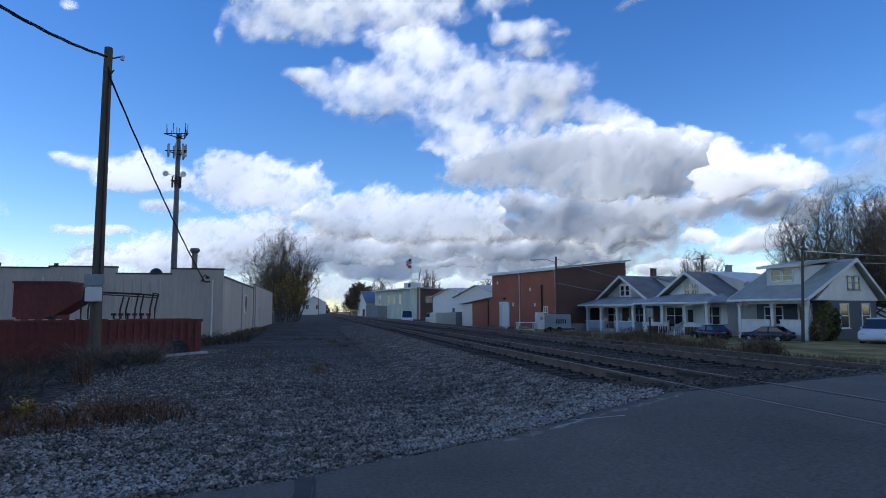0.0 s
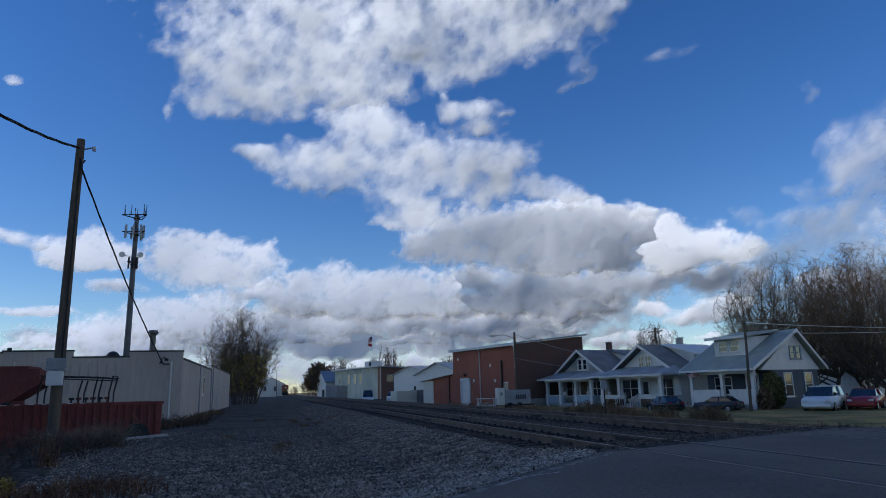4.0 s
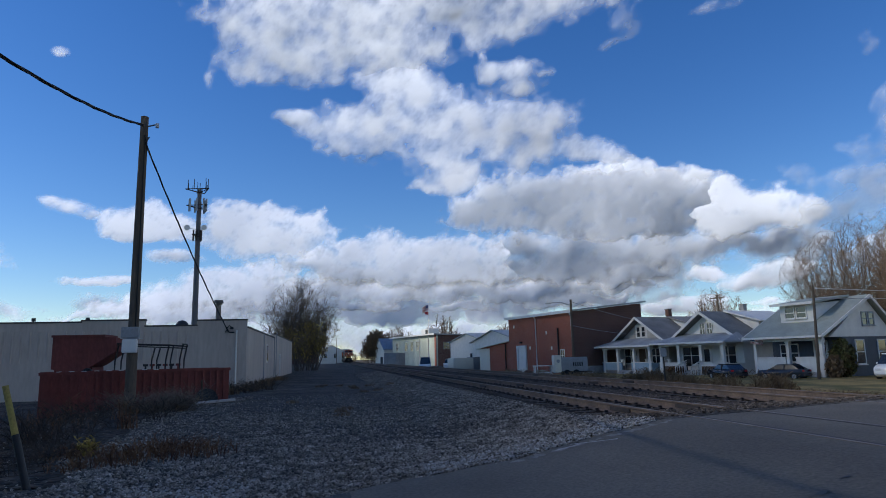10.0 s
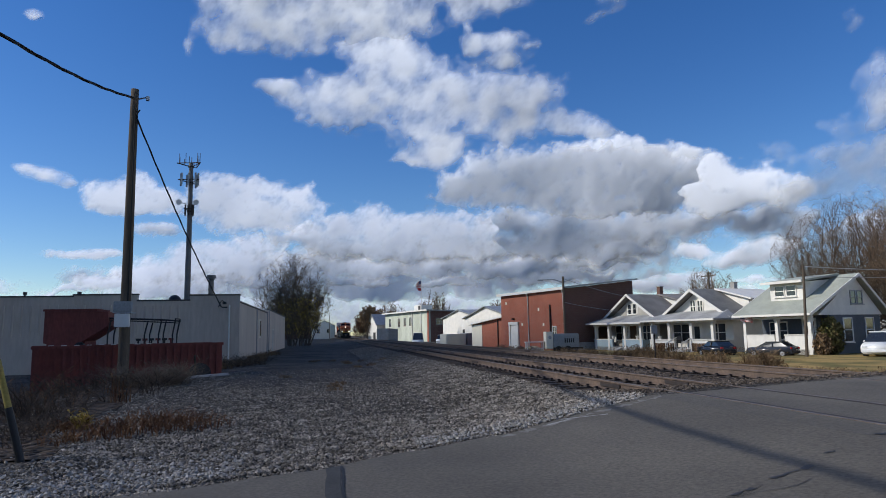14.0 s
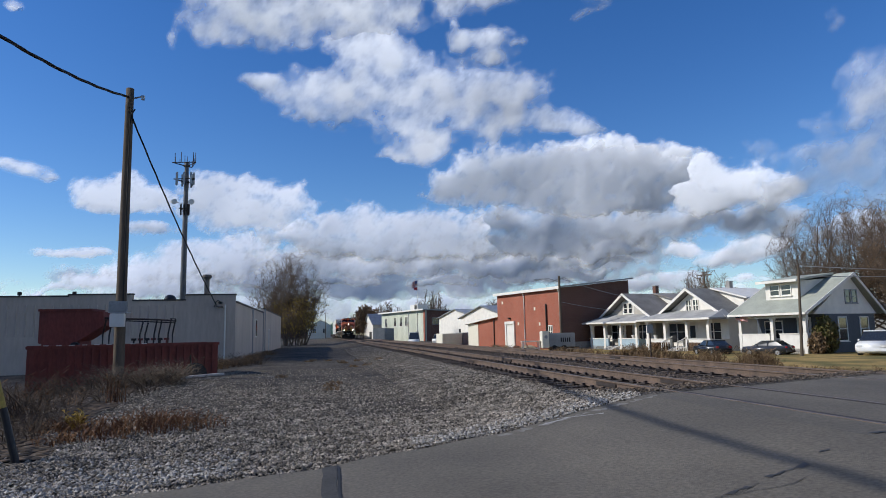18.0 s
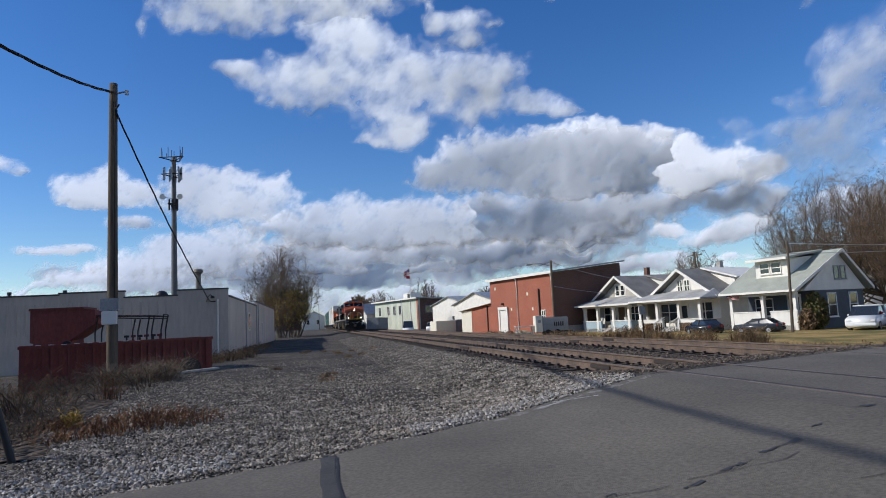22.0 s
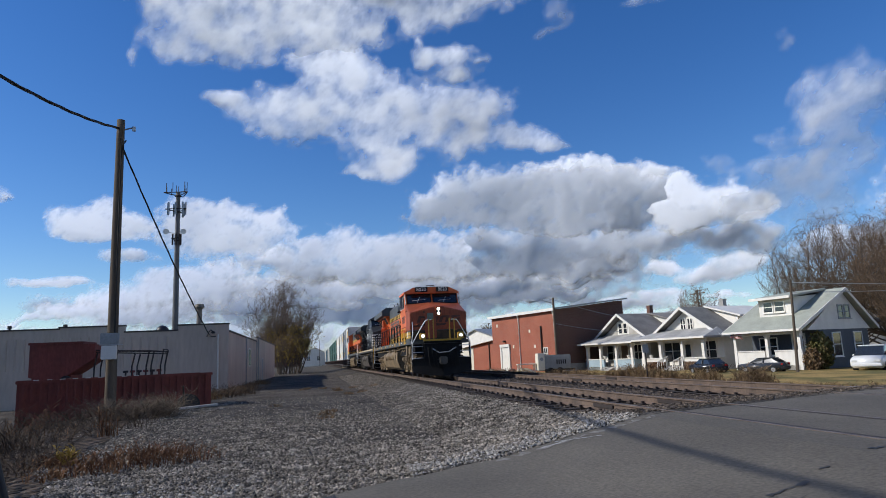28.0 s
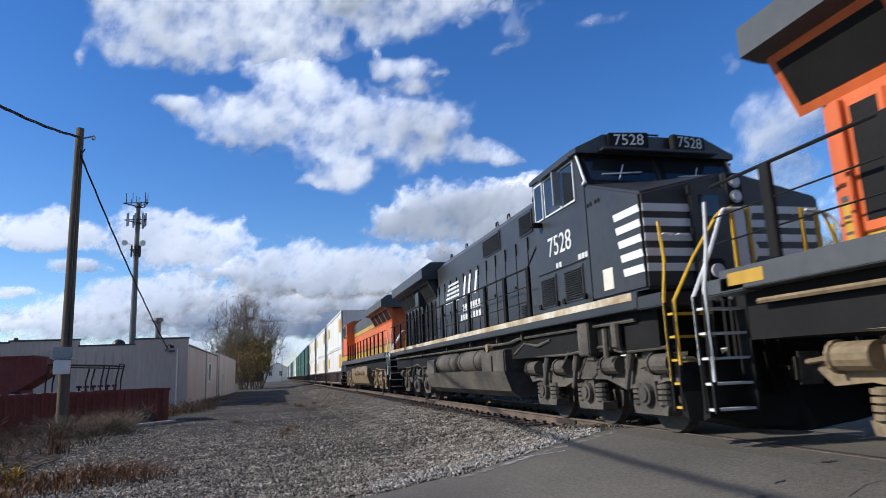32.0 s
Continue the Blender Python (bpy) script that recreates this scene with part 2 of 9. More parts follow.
M_porchroof = mat("weathered_porch_shingle", (0.47, 0.46, 0.44), 0.9, var=0.2, scale=0.8, color2=(0.34, 0.335, 0.32), island=0.12, bump=0.3, bump_scale=30, spec=0.2)
M_shingle_brown = mat("brown_shingle", (0.25, 0.235, 0.215), 0.9, var=0.2, scale=0.8, color2=(0.18, 0.165, 0.15), island=0.15, bump=0.3, bump_scale=30, spec=0.2)
M_bluewall = mat("pale_blue_block", (0.36, 0.46, 0.52), 0.85, var=0.12, scale=1, bump=0.2)
M_darksiding = mat("slate_blue_siding", (0.085, 0.096, 0.115), 0.7, var=0.2, scale=1)
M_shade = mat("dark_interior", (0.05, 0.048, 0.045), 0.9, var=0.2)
M_steel = mat("galvanised_steel", (0.42, 0.43, 0.44), 0.45, metal=0.7, var=0.2, scale=2)
M_grey = mat("grey_paint", (0.33, 0.34, 0.34), 0.6, var=0.2, scale=1.5)
M_palegreen = mat("pale_green_wall", (0.56, 0.58, 0.48), 0.8, var=0.2, scale=0.35, color2=(0.43, 0.45, 0.36), streak=(1, 1, 0.4))
M_darkbrick = mat("dark_brick", (0.15, 0.075, 0.055), 0.9, var=0.3, scale=0.8, spec=0.2)
M_black = mat("black_paint", (0.018, 0.018, 0.02), 0.45, var=0.25, scale=2)
M_wire = mat("black_cable", (0.015, 0.014, 0.014), 0.7, var=0.2)
M_yellow = mat("yellow_paint", (0.70, 0.42, 0.03), 0.5, var=0.15, scale=2)
M_cedar = mat("brown_wood", (0.16, 0.10, 0.06), 0.85, var=0.3, scale=2, streak=(4, 4, 0.6))
M_tan = mat("tan_tarp", (0.40, 0.33, 0.22), 0.9, var=0.25, scale=2)
M_signpaint = mat("cream_sign", (0.74, 0.70, 0.58), 0.6, var=0.1)


def glass_mat(name, tint, rough=0.06):
    m = bpy.data.materials.new(name)
    m.use_nodes = True
    b = m.node_tree.nodes["Principled BSDF"]
    b.inputs["Base Color"].default_value = (*tint, 1)
    b.inputs["Roughness"].default_value = rough
    b.inputs["Specular IOR Level"].default_value = 0.8
    return m


M_glass = glass_mat("window_glass", (0.025, 0.03, 0.036))


# ---- the ground ----
def step(a, b, v):
    v = min(1.0, max(0.0, (v - a) / (b - a)))
    return v * v * (3 - 2 * v)


def lerp_rows(rows, v):
    for (a, za), (b, zb) in zip(rows, rows[1:]):
        if v <= b:
            return za + (zb - za) * max(0.0, (v - a) / (b - a))
    return rows[-1][1]


ROAD_ROWS = [(-60, -0.25), (-2, -0.05), (0, 0.0), (2.5, 0.2), (4.0, 0.40), (5.0, 0.53), (5.6, 0.545), (11.6, 0.545), (13, 0.50), (22, -0.25), (500, -0.4)]


def road_z(x):
    return lerp_rows(ROAD_ROWS, x)


def road_edge(x):
    return 8.18 + 0.304 * x


def land_z(x, y):
    """The lie of the land: a lot, the bed of two tracks, and the lower street beyond."""
    rows = [(-400, -0.5), (-12, -0.45), (-7, 0.0), (2.2, 0.0), (3.9, 0.27), (4.6, 0.33), (12.6, 0.33), (14.5, 0.0), (20, -0.42), (60, -0.58), (400, -0.6)]
    if y > 50:
        rows[1] = (-12, -0.1)
    z = lerp_rows(rows, x)
    z += 0.03 * noise.noise((x * 0.5, y * 0.5, 0)) if -8 < x < 3 else 0.0
    d = y - road_edge(x)
    w = 1 - step(0.0, 3.5, d)
    if -14 < d:
        z = z * (1 - w) + (road_z(x) - (0.0 if d > 0.05 else 0.022)) * w
    return z


gx = sorted(set([-2500, -900, -300, -120, -60] + [-40 + 2 * i for i in range(16)] + [-8 + 0.4 * i for i in range(56)] + [14.4 + 1.6 * i for i in range(30)] + [70, 100, 160, 300, 900, 2500]))
gy = sorted(set([-300, -60, -20, -8] + [-4 + 1.0 * i for i in range(8)] + [4 + 0.35 * i for i in range(40)] + [18 + 1.2 * i for i in range(36)] + [66, 75, 90, 110, 140, 180, 240, 320, 450, 700, 1100, 2000, 4200]))
ground = grid_sheet("ground", gx, gy, land_z, M_gravel)
tagged(ground, "grey gravel ground of the trackside lot, dry and stony", "ground", kind="structure")

bed = grid_sheet("track_bed", [4.85 + 0.33 * i for i in range(25)], [10 + 1.0 * i for i in range(50)] + [60 + 12 * i for i in range(70)],
                 lambda x, y: land_z(x, y) + 0.008 - (0.08 if y < road_edge(x) + 0.25 else 0.0), M_bed)
tagged(bed, "brown stained ballast bed under the two tracks", "track bed", kind="structure")

# lawn beyond the track, as a thin sheet on the land
lawn = grid_sheet("lawn", [15.5 + 1.5 * i for i in range(60)], [14 + 2.5 * i for i in range(50)],
                  lambda x, y: land_z(x, y) + 0.012 + (0.0 if y > road_edge(x) + 3 else -0.6), M_grass)
tagged(lawn, "dry yellowing lawn and verge before the houses", "lawn", kind="structure")

# the road over the crossing
rx = [-60, -30, -14, -8, -5, -3] + [-2 + 0.5 * i for i in range(32)] + [15, 18, 22, 28, 40, 70]
verts, faces = [], []
cols = [0.0, 0.12, 1.6, 4.0, 8.0, 12.0, 16.0]
rnd = random.Random(3)
for x in rx:
    for k, d in enumerate(cols):
        ragged = (rnd.random() - 0.5) * 0.16 if k < 2 and -10 < x < 12 else 0
        verts.append((x + 0.29 * d * 0, road_edge(x) - d + ragged, road_z(x) + (0.0 if k else -0.03)))
n = len(cols)
for i in range(len(rx) - 1):
    for k in range(n - 1):
        faces.append((i * n + k, i * n + k + 1, (i + 1) * n + k + 1, (i + 1) * n + k))
me = bpy.data.meshes.new("road")
me.from_pydata(verts, [], faces)
me.materials.append(M_asphalt)
road = new("road", me)
tagged(road, "worn grey asphalt road rising to the rail crossing", "road", kind="structure")
M_mark = mat("worn_white_paint", (0.42, 0.41, 0.39), 0.8, var=0.3, scale=6)
rseed = random.Random(8)


def flat_strip(pts, width, lift, material, name, label, ragged=0.35):
    bm = bmesh.new()
    prev = None
    for i, (x, y) in enumerate(pts):
        a = Vector((x, y, 0))
        b = Vector((*pts[min(i + 1, len(pts) - 1)], 0))
        c = Vector((*pts[max(i - 1, 0)], 0))
        d = (b - c).normalized()
        s = Vector((-d.y, d.x, 0)) * width * (0.5 + ragged * (rseed.random() - 0.5))
        p, q = a + s, a - s
        va = bm.verts.new((p.x, p.y, road_z(p.x) + lift))
        vb = bm.verts.new((q.x, q.y, road_z(q.x) + lift))
        if prev:
            bm.faces.new((prev[0], prev[1], vb, va))
        prev = (va, vb)
    bmesh.ops.recalc_face_normals(bm, faces=bm.faces)
    ob = part(name, bm, material, road, label)
    return ob


flat_strip([(0.10 + 0.012 * math.sin(i), 8.05 - 0.22 * i) for i in range(22)], 0.16, 0.006, M_patch, "seam", "tarred seam across the asphalt", 0.08)
flat_strip([(0.20 + 0.012 * math.sin(0.8 * i), 8.05 - 0.22 * i) for i in range(22)], 0.03, 0.008, M_wire, "crack", "open crack beside the seam")
for k in range(9):
    x0, y0 = 1.6 + 0.55 * k + rseed.random(), 3.6 + 1.2 * rseed.random()
    flat_strip([(x0 + 0.16 * i, y0 + 0.05 * math.sin(i * 1.3 + k) + 0.02 * i) for i in range(5)], 0.009, 0.006, M_patch, "crack", "thin wandering crack")
flat_strip([(3.3 + 0.12 * i, 9.02 - 0.05 * i) for i in range(6)], 0.04, 0.006, M_mark, "paint_mark", "scuffed white paint mark")
for k in range(1):
    x0 = 3.0 + 0.5 * k
    flat_strip([(x0 + 0.1 * i, road_edge(x0) - 0.3 - 0.05 * k + 0.03 * i) for i in range(5)], 0.05, 0.006, M_mark, "paint_mark", "scuffed white paint mark")

M_oil = mat("oil_stain", (0.045, 0.043, 0.04), 0.6, var=0.3, scale=5)
for x0, y0, n in ((2.65, 4.56, 4), (3.0, 4.7, 6), (3.55, 4.88, 5), (3.8, 4.93, 4), (4.3, 5.2, 3), (5.1, 5.45, 3), (2.1, 4.75, 2), (-0.9, 6.4, 3)):
    flat_strip([(x0 + 0.05 * i, y0 + 0.012 * i + 0.012 * math.sin(2.1 * i)) for i in range(n + 1)], 0.045, 0.006, M_oil, "stain", "dark oil stain on the asphalt", 1.2)
M_scuff = mat("dusty_asphalt", (0.24, 0.225, 0.20), 0.9, var=0.4, scale=8, color2=(0.145, 0.133, 0.115))
for k in range(9):
    x0 = 2.3 + 0.32 * k
    flat_strip([(x0 + 0.07 * i, road_edge(x0) - 0.25 - 0.1 * rseed.random() + 0.021 * i) for i in range(4)], 0.07 + 0.06 * rseed.random(), 0.005, M_scuff, "dust_patch", "pale dust ground into the asphalt", 1.1)

# Thin dark strip laid on the gravel along these points.
line_pts = [(-8.0 + 0.55 * i, 22.9 - 0.28 * (i / 24) * 4.2 - (2.6 * max(0, i - 9) / 15) + 0.03 * math.sin(i * 1.9)) for i in range(25)]
bm = bmesh.new()
prev = None
for x, y in line_pts:
    w = 0.05 + 0.03 * rseed.random()
    cur = (bm.verts.new((x, y - w, land_z(x, y - w) + 0.012)), bm.verts.new((x, y + w, land_z(x, y + w) + 0.012)))
    if prev:
        bm.faces.new((prev[0], cur[0], cur[1], prev[1]))
    prev = cur
part("dark_line", bm, M_patch, ground, "thin dark line across the lane")

# ---- tracks ----
RAIL_Z = 0.55


def rail_outline(x):
    return [(x - 0.07, RAIL_Z - 0.17), (x + 0.07, RAIL_Z - 0.17), (x + 0.07, RAIL_Z - 0.155), (x + 0.012, RAIL_Z - 0.13), (x + 0.012, RAIL_Z - 0.045),
            (x + 0.036, RAIL_Z - 0.03), (x + 0.034, RAIL_Z - 0.004), (x - 0.034, RAIL_Z - 0.004), (x - 0.036, RAIL_Z - 0.03), (x - 0.012, RAIL_Z - 0.045), (x - 0.012, RAIL_Z - 0.13), (x - 0.07, RAIL_Z - 0.155)]


tie_bm = boxes((-1.3, 1.3, -0.115, 0.115, -0.18, 0.0), bevel=0.012)
tie_me = bpy.data.meshes.new("tie")
tie_bm.to_mesh(tie_me)
tie_bm.free()
tie_me.materials.append(M_tie)
plate_bm = boxes((-0.18, 0.18, -0.1, 0.1, 0, 0.02), (-0.15, -0.09, -0.03, 0.03, 0.02, 0.06), (0.09, 0.15, -0.03, 0.03, 0.02, 0.06))
plate_me = bpy.data.meshes.new("tie_plate")
plate_bm.to_mesh(plate_me)
plate_bm.free()
plate_me.materials.append(M_iron)


def railway_track(xc, near_y, far_y, name, label):
    track = thing(name, pose(0, 0, 0), label, "railway track", kind="structure")
    for s in (-0.7175, 0.7175):
        bm = bmesh.new()
        prism(bm, rail_outline(xc + s), -60, 900)
        part("rail", bm, M_rail, track, "rusty steel rail")
        part("rail_head", boxes((xc + s - 0.03, xc + s + 0.03, -60, 900, RAIL_Z - 0.004, RAIL_Z)), M_railtop, track, "worn bright running surface")
    r = random.Random(int(xc * 10))
    y, k = near_y, 0
    far = bmesh.new()
    while y < far_y:
        m = pose(xc + 0.05 * (r.random() - 0.5), y, RAIL_Z - 0.185 + 0.012 * (r.random() - 0.5), 0, 0, 1.6 * (r.random() - 0.5))
        if k < 110:
            tie = share("tie", tie_me, track, m)
            if k < 70:
                for s in (-0.7175, 0.7175):
                    share("tie_plate", plate_me, tie, pose(s, 0, 0.0))
        else:
            box(far, xc - 1.3, xc + 1.3, y - 0.11, y + 0.11, RAIL_Z - 0.36, RAIL_Z - 0.19)
        y += 0.54
        k += 1
    tagged(part("far_ties", far, M_tie, track), kind="stuff")
    # joint bars
    for y in (12.4, 24.3, 36.2, 48.1):
        for s in (-0.7175, 0.7175):
            part("joint_bar", boxes((xc + s - 0.045, xc + s + 0.045, y - 0.45, y + 0.45, RAIL_Z - 0.125, RAIL_Z - 0.05), bevel=0.008), M_iron, track)
    return track


railway_track(6.34, 10.15, 190, "track_1", "near railway track with rusty rails on dark timber ties")
railway_track(10.70, 11.6, 160, "track_2", "second railway track with rusty rails on dark timber ties")
# flangeway gaps in the crossing
for xc in (6.34, 10.70):
    for s in (-0.7175, 0.7175):
        bm = bmesh.new()
        x = xc + s + (0.07 if s < 0 else -0.07)
        prism(bm, [(x - 0.035, 0.546), (x + 0.035, 0.546), (x + 0.035, 0.5495), (x - 0.035, 0.5495)], -8, road_edge(x) - 0.2)
        part("flangeway", bm, M_iron, road, "dark groove beside the rail")


# ---- loose stone ----
def stones(name, count, place, size, material, label, seed, parent=None):
    """Many small broken stones in one mesh."""
    r = np.random.RandomState(seed)
    base = np.array([(1, 0, 0), (-1, 0, 0), (0, 1, 0), (0, -1, 0), (0, 0, 1), (0, 0, -0.8)], float)
    tri = np.array([(0, 2, 4), (2, 1, 4), (1, 3, 4), (3, 0, 4), (2, 0, 5), (1, 2, 5), (3, 1, 5), (0, 3, 5)])
    V, F = [], []
    k = 0
    rr = random.Random(seed)
    for i in range(count):
        x, y, z = place(rr)
        s = size * (0.55 + 0.9 * rr.random() ** 2)
        b = base * (s * np.array([1.0, 0.6 + 0.4 * rr.random(), 0.45 + 0.4 * rr.random()]))
        b = b + r.uniform(-0.28, 0.28, b.shape) * s
        a = rr.random() * 6.28
        c, sn = math.cos(a), math.sin(a)
        t = (rr.random() - 0.5) * 1.2
        rot = np.array([(c, -sn, 0), (sn, c, 0), (0, 0, 1)]) @ np.array([(1, 0, 0), (0, math.cos(t), -math.sin(t)), (0, math.sin(t), math.cos(t))])
        V.append(b @ rot.T + (x, y, z + s * (0.15 + 0.5 * rr.random())))
        F.append(tri + k)
        k += 6
    me = bpy.data.meshes.new(name)
    me.from_pydata(np.concatenate(V).tolist(), [], np.concatenate(F).tolist())
    me.materials.append(material)
    ob = new(name, me)
    return tagged(ob, label, "gravel", kind="stuff")


def bank_edge(y):
    """Where the stones of the lot give way to the earth bank."""
    return -3.9 - 0.14 * (y - 10) + 0.7 * noise.noise((y * 0.45, 2.0, 0.0))


M_earth = gravel_mat("bank_earth", (0.085, 0.062, 0.045), (0.045, 0.035, 0.027), 0.16, 1.2)
bank = grid_sheet("earth_bank", [k / 10 for k in range(11)], [9.6 + 0.3 * i for i in range(62)], lambda x, y: 0, M_earth)
for v in bank.data.vertices:
    x = -13.0 + (bank_edge(v.co.y) + 13.0) * v.co.x
    v.co = (x, v.co.y, land_z(x, v.co.y) + 0.02)
tagged(bank, "dark earth bank littered with dead leaves", "ground", kind="structure")


def lot_place(r):
    while True:
        u = r.random()
        y = 7.3 + 24 * u ** 1.8
        x = -8.0 + 12.8 * r.random()
        if y > road_edge(x) - 0.25 * r.random() ** 3 and abs(x) < y * 0.95:
            if x < bank_edge(y):
                if r.random() < 0.9:
                    continue
            worn = noise.noise((x * 0.22, y * 0.16, 3.3))
            if y > 15 and -3.5 < x < 3.2 and r.random() < min(0.9, (y - 15) / 9):
                continue
            if worn > 0.12 and y > 13 and r.random() < 0.6:
                continue
            return x, y, land_z(x, y)


stones("loose_stone", 92000, lot_place, 0.0235, M_stone, "loose grey crushed stone scattered over the lot", 5)


def bed_place(r):
    while True:
        y = 9 + 70 * r.random() ** 1.8
        x = 4.8 + 7.8 * r.random()
        if y > road_edge(x) + 0.15:
            z = land_z(x, y)
            return x, y, z


stones("track_ballast", 26000, bed_place, 0.030, M_ballast, "brownish crushed ballast along the rails", 9)


def slope_place(r):
    while True:
        y = 9 + 60 * r.random() ** 1.9
        x = 2.3 + 2.7 * r.random()
        if y > road_edge(x) + 0.05:
            return x, y, land_z(x, y)


stones("loose_stone", 30000, slope_place, 0.026, M_stone, "grey crushed stone banked against the track", 10)


def pale_place(r):
    x = 1.2 + 3.7 * r.random()
    y = road_edge(x) + abs(r.gauss(0, 0.35)) - 0.06
    return x, y, land_z(x, y) + 0.02


M_palestone = mat("pale_stone", (0.40, 0.37, 0.33), 0.85, var=0.2, scale=3, island=0.4)
stones("pale_stone", 1500, pale_place, 0.024, M_palestone, "pale broken stone spilled along the road edge", 12)


def edge_place(r):
    x = -6.0 + 10.0 * r.random()
    y = road_edge(x) + 0.28 * r.random() - 0.1 * r.random() ** 2
    return x, y, max(land_z(x, y), road_z(x) - 0.02)


stones("edge_stone", 4500, edge_place, 0.022, M_stone, "loose grey crushed stone spilling onto the road edge", 15)


def pale_place_left(r):
    x = -5.5 + 4.5 * r.random()
    y = road_edge(x) + 0.1 + abs(r.gauss(0, 0.7))
    return x, y, land_z(x, y) + 0.02


stones("pale_stone", 2200, pale_place_left, 0.026, M_palestone, "pale broken stone lying along the verge", 13)


# ---- the lot beside the track ----
def warehouse():
    h = thing("warehouse", pose(-5.35, 43.5, -0.5), "long low beige metal-clad warehouse with a stepped parapet", "warehouse")
    # fronts step up and down along the parapet
    spans = [(-26.0, -9.85, 4.7), (-9.85, -6.15, 4.79), (-6.15, -3.05, 4.4), (-3.05, 0.0, 4.72)]
    for i, (a, b, top) in enumerate(spans):
        part("wall", boxes((a, b, 0.0, 0.25, 0, top)), M_metal_wall, h)
        part("capping", boxes((a - 0.04 if i else a, b + 0.04, -0.05, 0.3, top, top + 0.09), bevel=0.01), M_capping, h, "dark metal parapet cap")
    rib = bpy.data.meshes.new("siding_rib")
    bm = bmesh.new()
    prism(bm, [(-0.07, 0.0), (-0.035, -0.06), (0.035, -0.06), (0.07, 0.0)], 0, 1.9, axis="z")
    bm.to_mesh(rib)
    bm.free()
    rib.materials.append(M_metal_wall)
    for i in range(46):
        x = -25.7 + 0.5 * i
        if x < -3.2:
            share("siding_rib", rib, h, pose(x, 0, 2.3 if x < -6.2 else 2.2))
    # sides and roof
    part("wall", boxes((-0.25, 0.0, 0.25, 20.5, 0, 4.25)), M_metal_wall, h)
    part("wall", boxes((-26, -0.0, 48.0, 48.2, 0, 4.5)), M_metal_wall, h)
    part("wall", boxes((-0.2, 0.05, 20.5, 48.0, 0, 4.6)), M_metal_wall, h, "plain rear wing wall")
    part("roof", boxes((-26, -0.25, 0.3, 48, 4.05, 4.2)), M_grey, h, "flat grey roof")
    part("eave_trim", boxes((-0.1, 0.08, 0.3, 20.5, 4.25, 4.36), bevel=0.01), M_capping, h)
    part("eave_trim", boxes((-0.1, 0.12, 20.5, 48.0, 4.6, 4.72), bevel=0.01), M_capping, h)
    win = part("window", boxes((0.0, 0.04, 13.0, 14.3, 2.0, 3.5)), M_white, h)
    part("pane", boxes((0.04, 0.055, 13.1, 14.2, 2.1, 3.4)), M_glass, win)
    door = part("door", boxes((0.05, 0.1, 26, 27.1, 0.5, 2.7)), M_grey, h)
    part("door_frame", boxes((0.05, 0.12, 25.9, 26.0, 0.5, 2.8), (0.05, 0.12, 27.1, 27.2, 0.5, 2.8), (0.05, 0.12, 25.9, 27.2, 2.7, 2.8)), M_white, door)
    for y, z in ((9.5, 4.2), (19.0, 4.2), (20.9, 4.6)):
        bm = bmesh.new()
        pipe(bm, [(0.16, y, z), (0.16, y, 0.6), (0.3, y, 0.45)], 0.055)
        part("downpipe", bm, M_grey, h)
    bm = bmesh.new()
    pipe(bm, [(-0.62, -0.08, 0.4), (-0.62, -0.08, 3.9), (-0.62, 0.02, 4.1)], 0.05)
    part("downpipe", bm, M_siding, h)
    # gooseneck lamp and service entrance at the corner
    bm = bmesh.new()
    pipe(bm, [(-1.3, 0, 4.0), (-1.2, -0.3, 4.1), (-1.0, -0.45, 3.95), (-0.7, -0.45, 3.95)], 0.04)
    pipe(bm, [(-1.2, -0.1, 4.25), (-1.05, -0.22, 4.4), (-0.9, -0.1, 4.25)], 0.035)
    lamp = part("service_entrance", bm, M_black, h, "black conduit loop where the cable enters")
    part("lamp_head", boxes((-1.02, -0.78, -0.34, -0.1, 4.15, 4.3), bevel=0.04), M_black, lamp)
    # flue and dome vent on the roof
    bm = bmesh.new()
    tube(bm, (-2.85, 6.5, 4.1), (-2.85, 6.5, 6.35), 0.19, n=16)
    flue = part("flue", bm, M_flue, h, "weathered flue pipe with a cap", smooth=False)
    bm = bmesh.new()
    tube(bm, (-2.85, 6.5, 6.4), (-2.85, 6.5, 6.62), 0.36, 0.3, n=16)
    tube(bm, (-2.85, 6.5, 6.3), (-2.85, 6.5, 6.36), 0.28, n=16)
    part("flue_cap", bm, M_flue, flue)
    bm = bmesh.new()
    bmesh.ops.create_uvsphere(bm, u_segments=16, v_segments=8, radius=0.42)
    bmesh.ops.transform(bm, matrix=Matrix.Translation((-4.6, 3.0, 4.55)), verts=bm.verts)
    tube(bm, (-4.6, 3.0, 4.1), (-4.6, 3.0, 4.5), 0.3, n=14)
    part("dome_vent", bm, M_black, h, "round dark roof vent", smooth=True)
    for x in (-13.4, -10.2, -15.9):
        bm = bmesh.new()
        tube(bm, (x, 2.0, 4.1), (x, 2.0, 5.05), 0.06, n=8)
        tube(bm, (x, 2.0, 4.95), (x, 2.0, 5.15), 0.13, n=8)
        part("vent_pipe", bm, M_black, h)
    return h


warehouse()


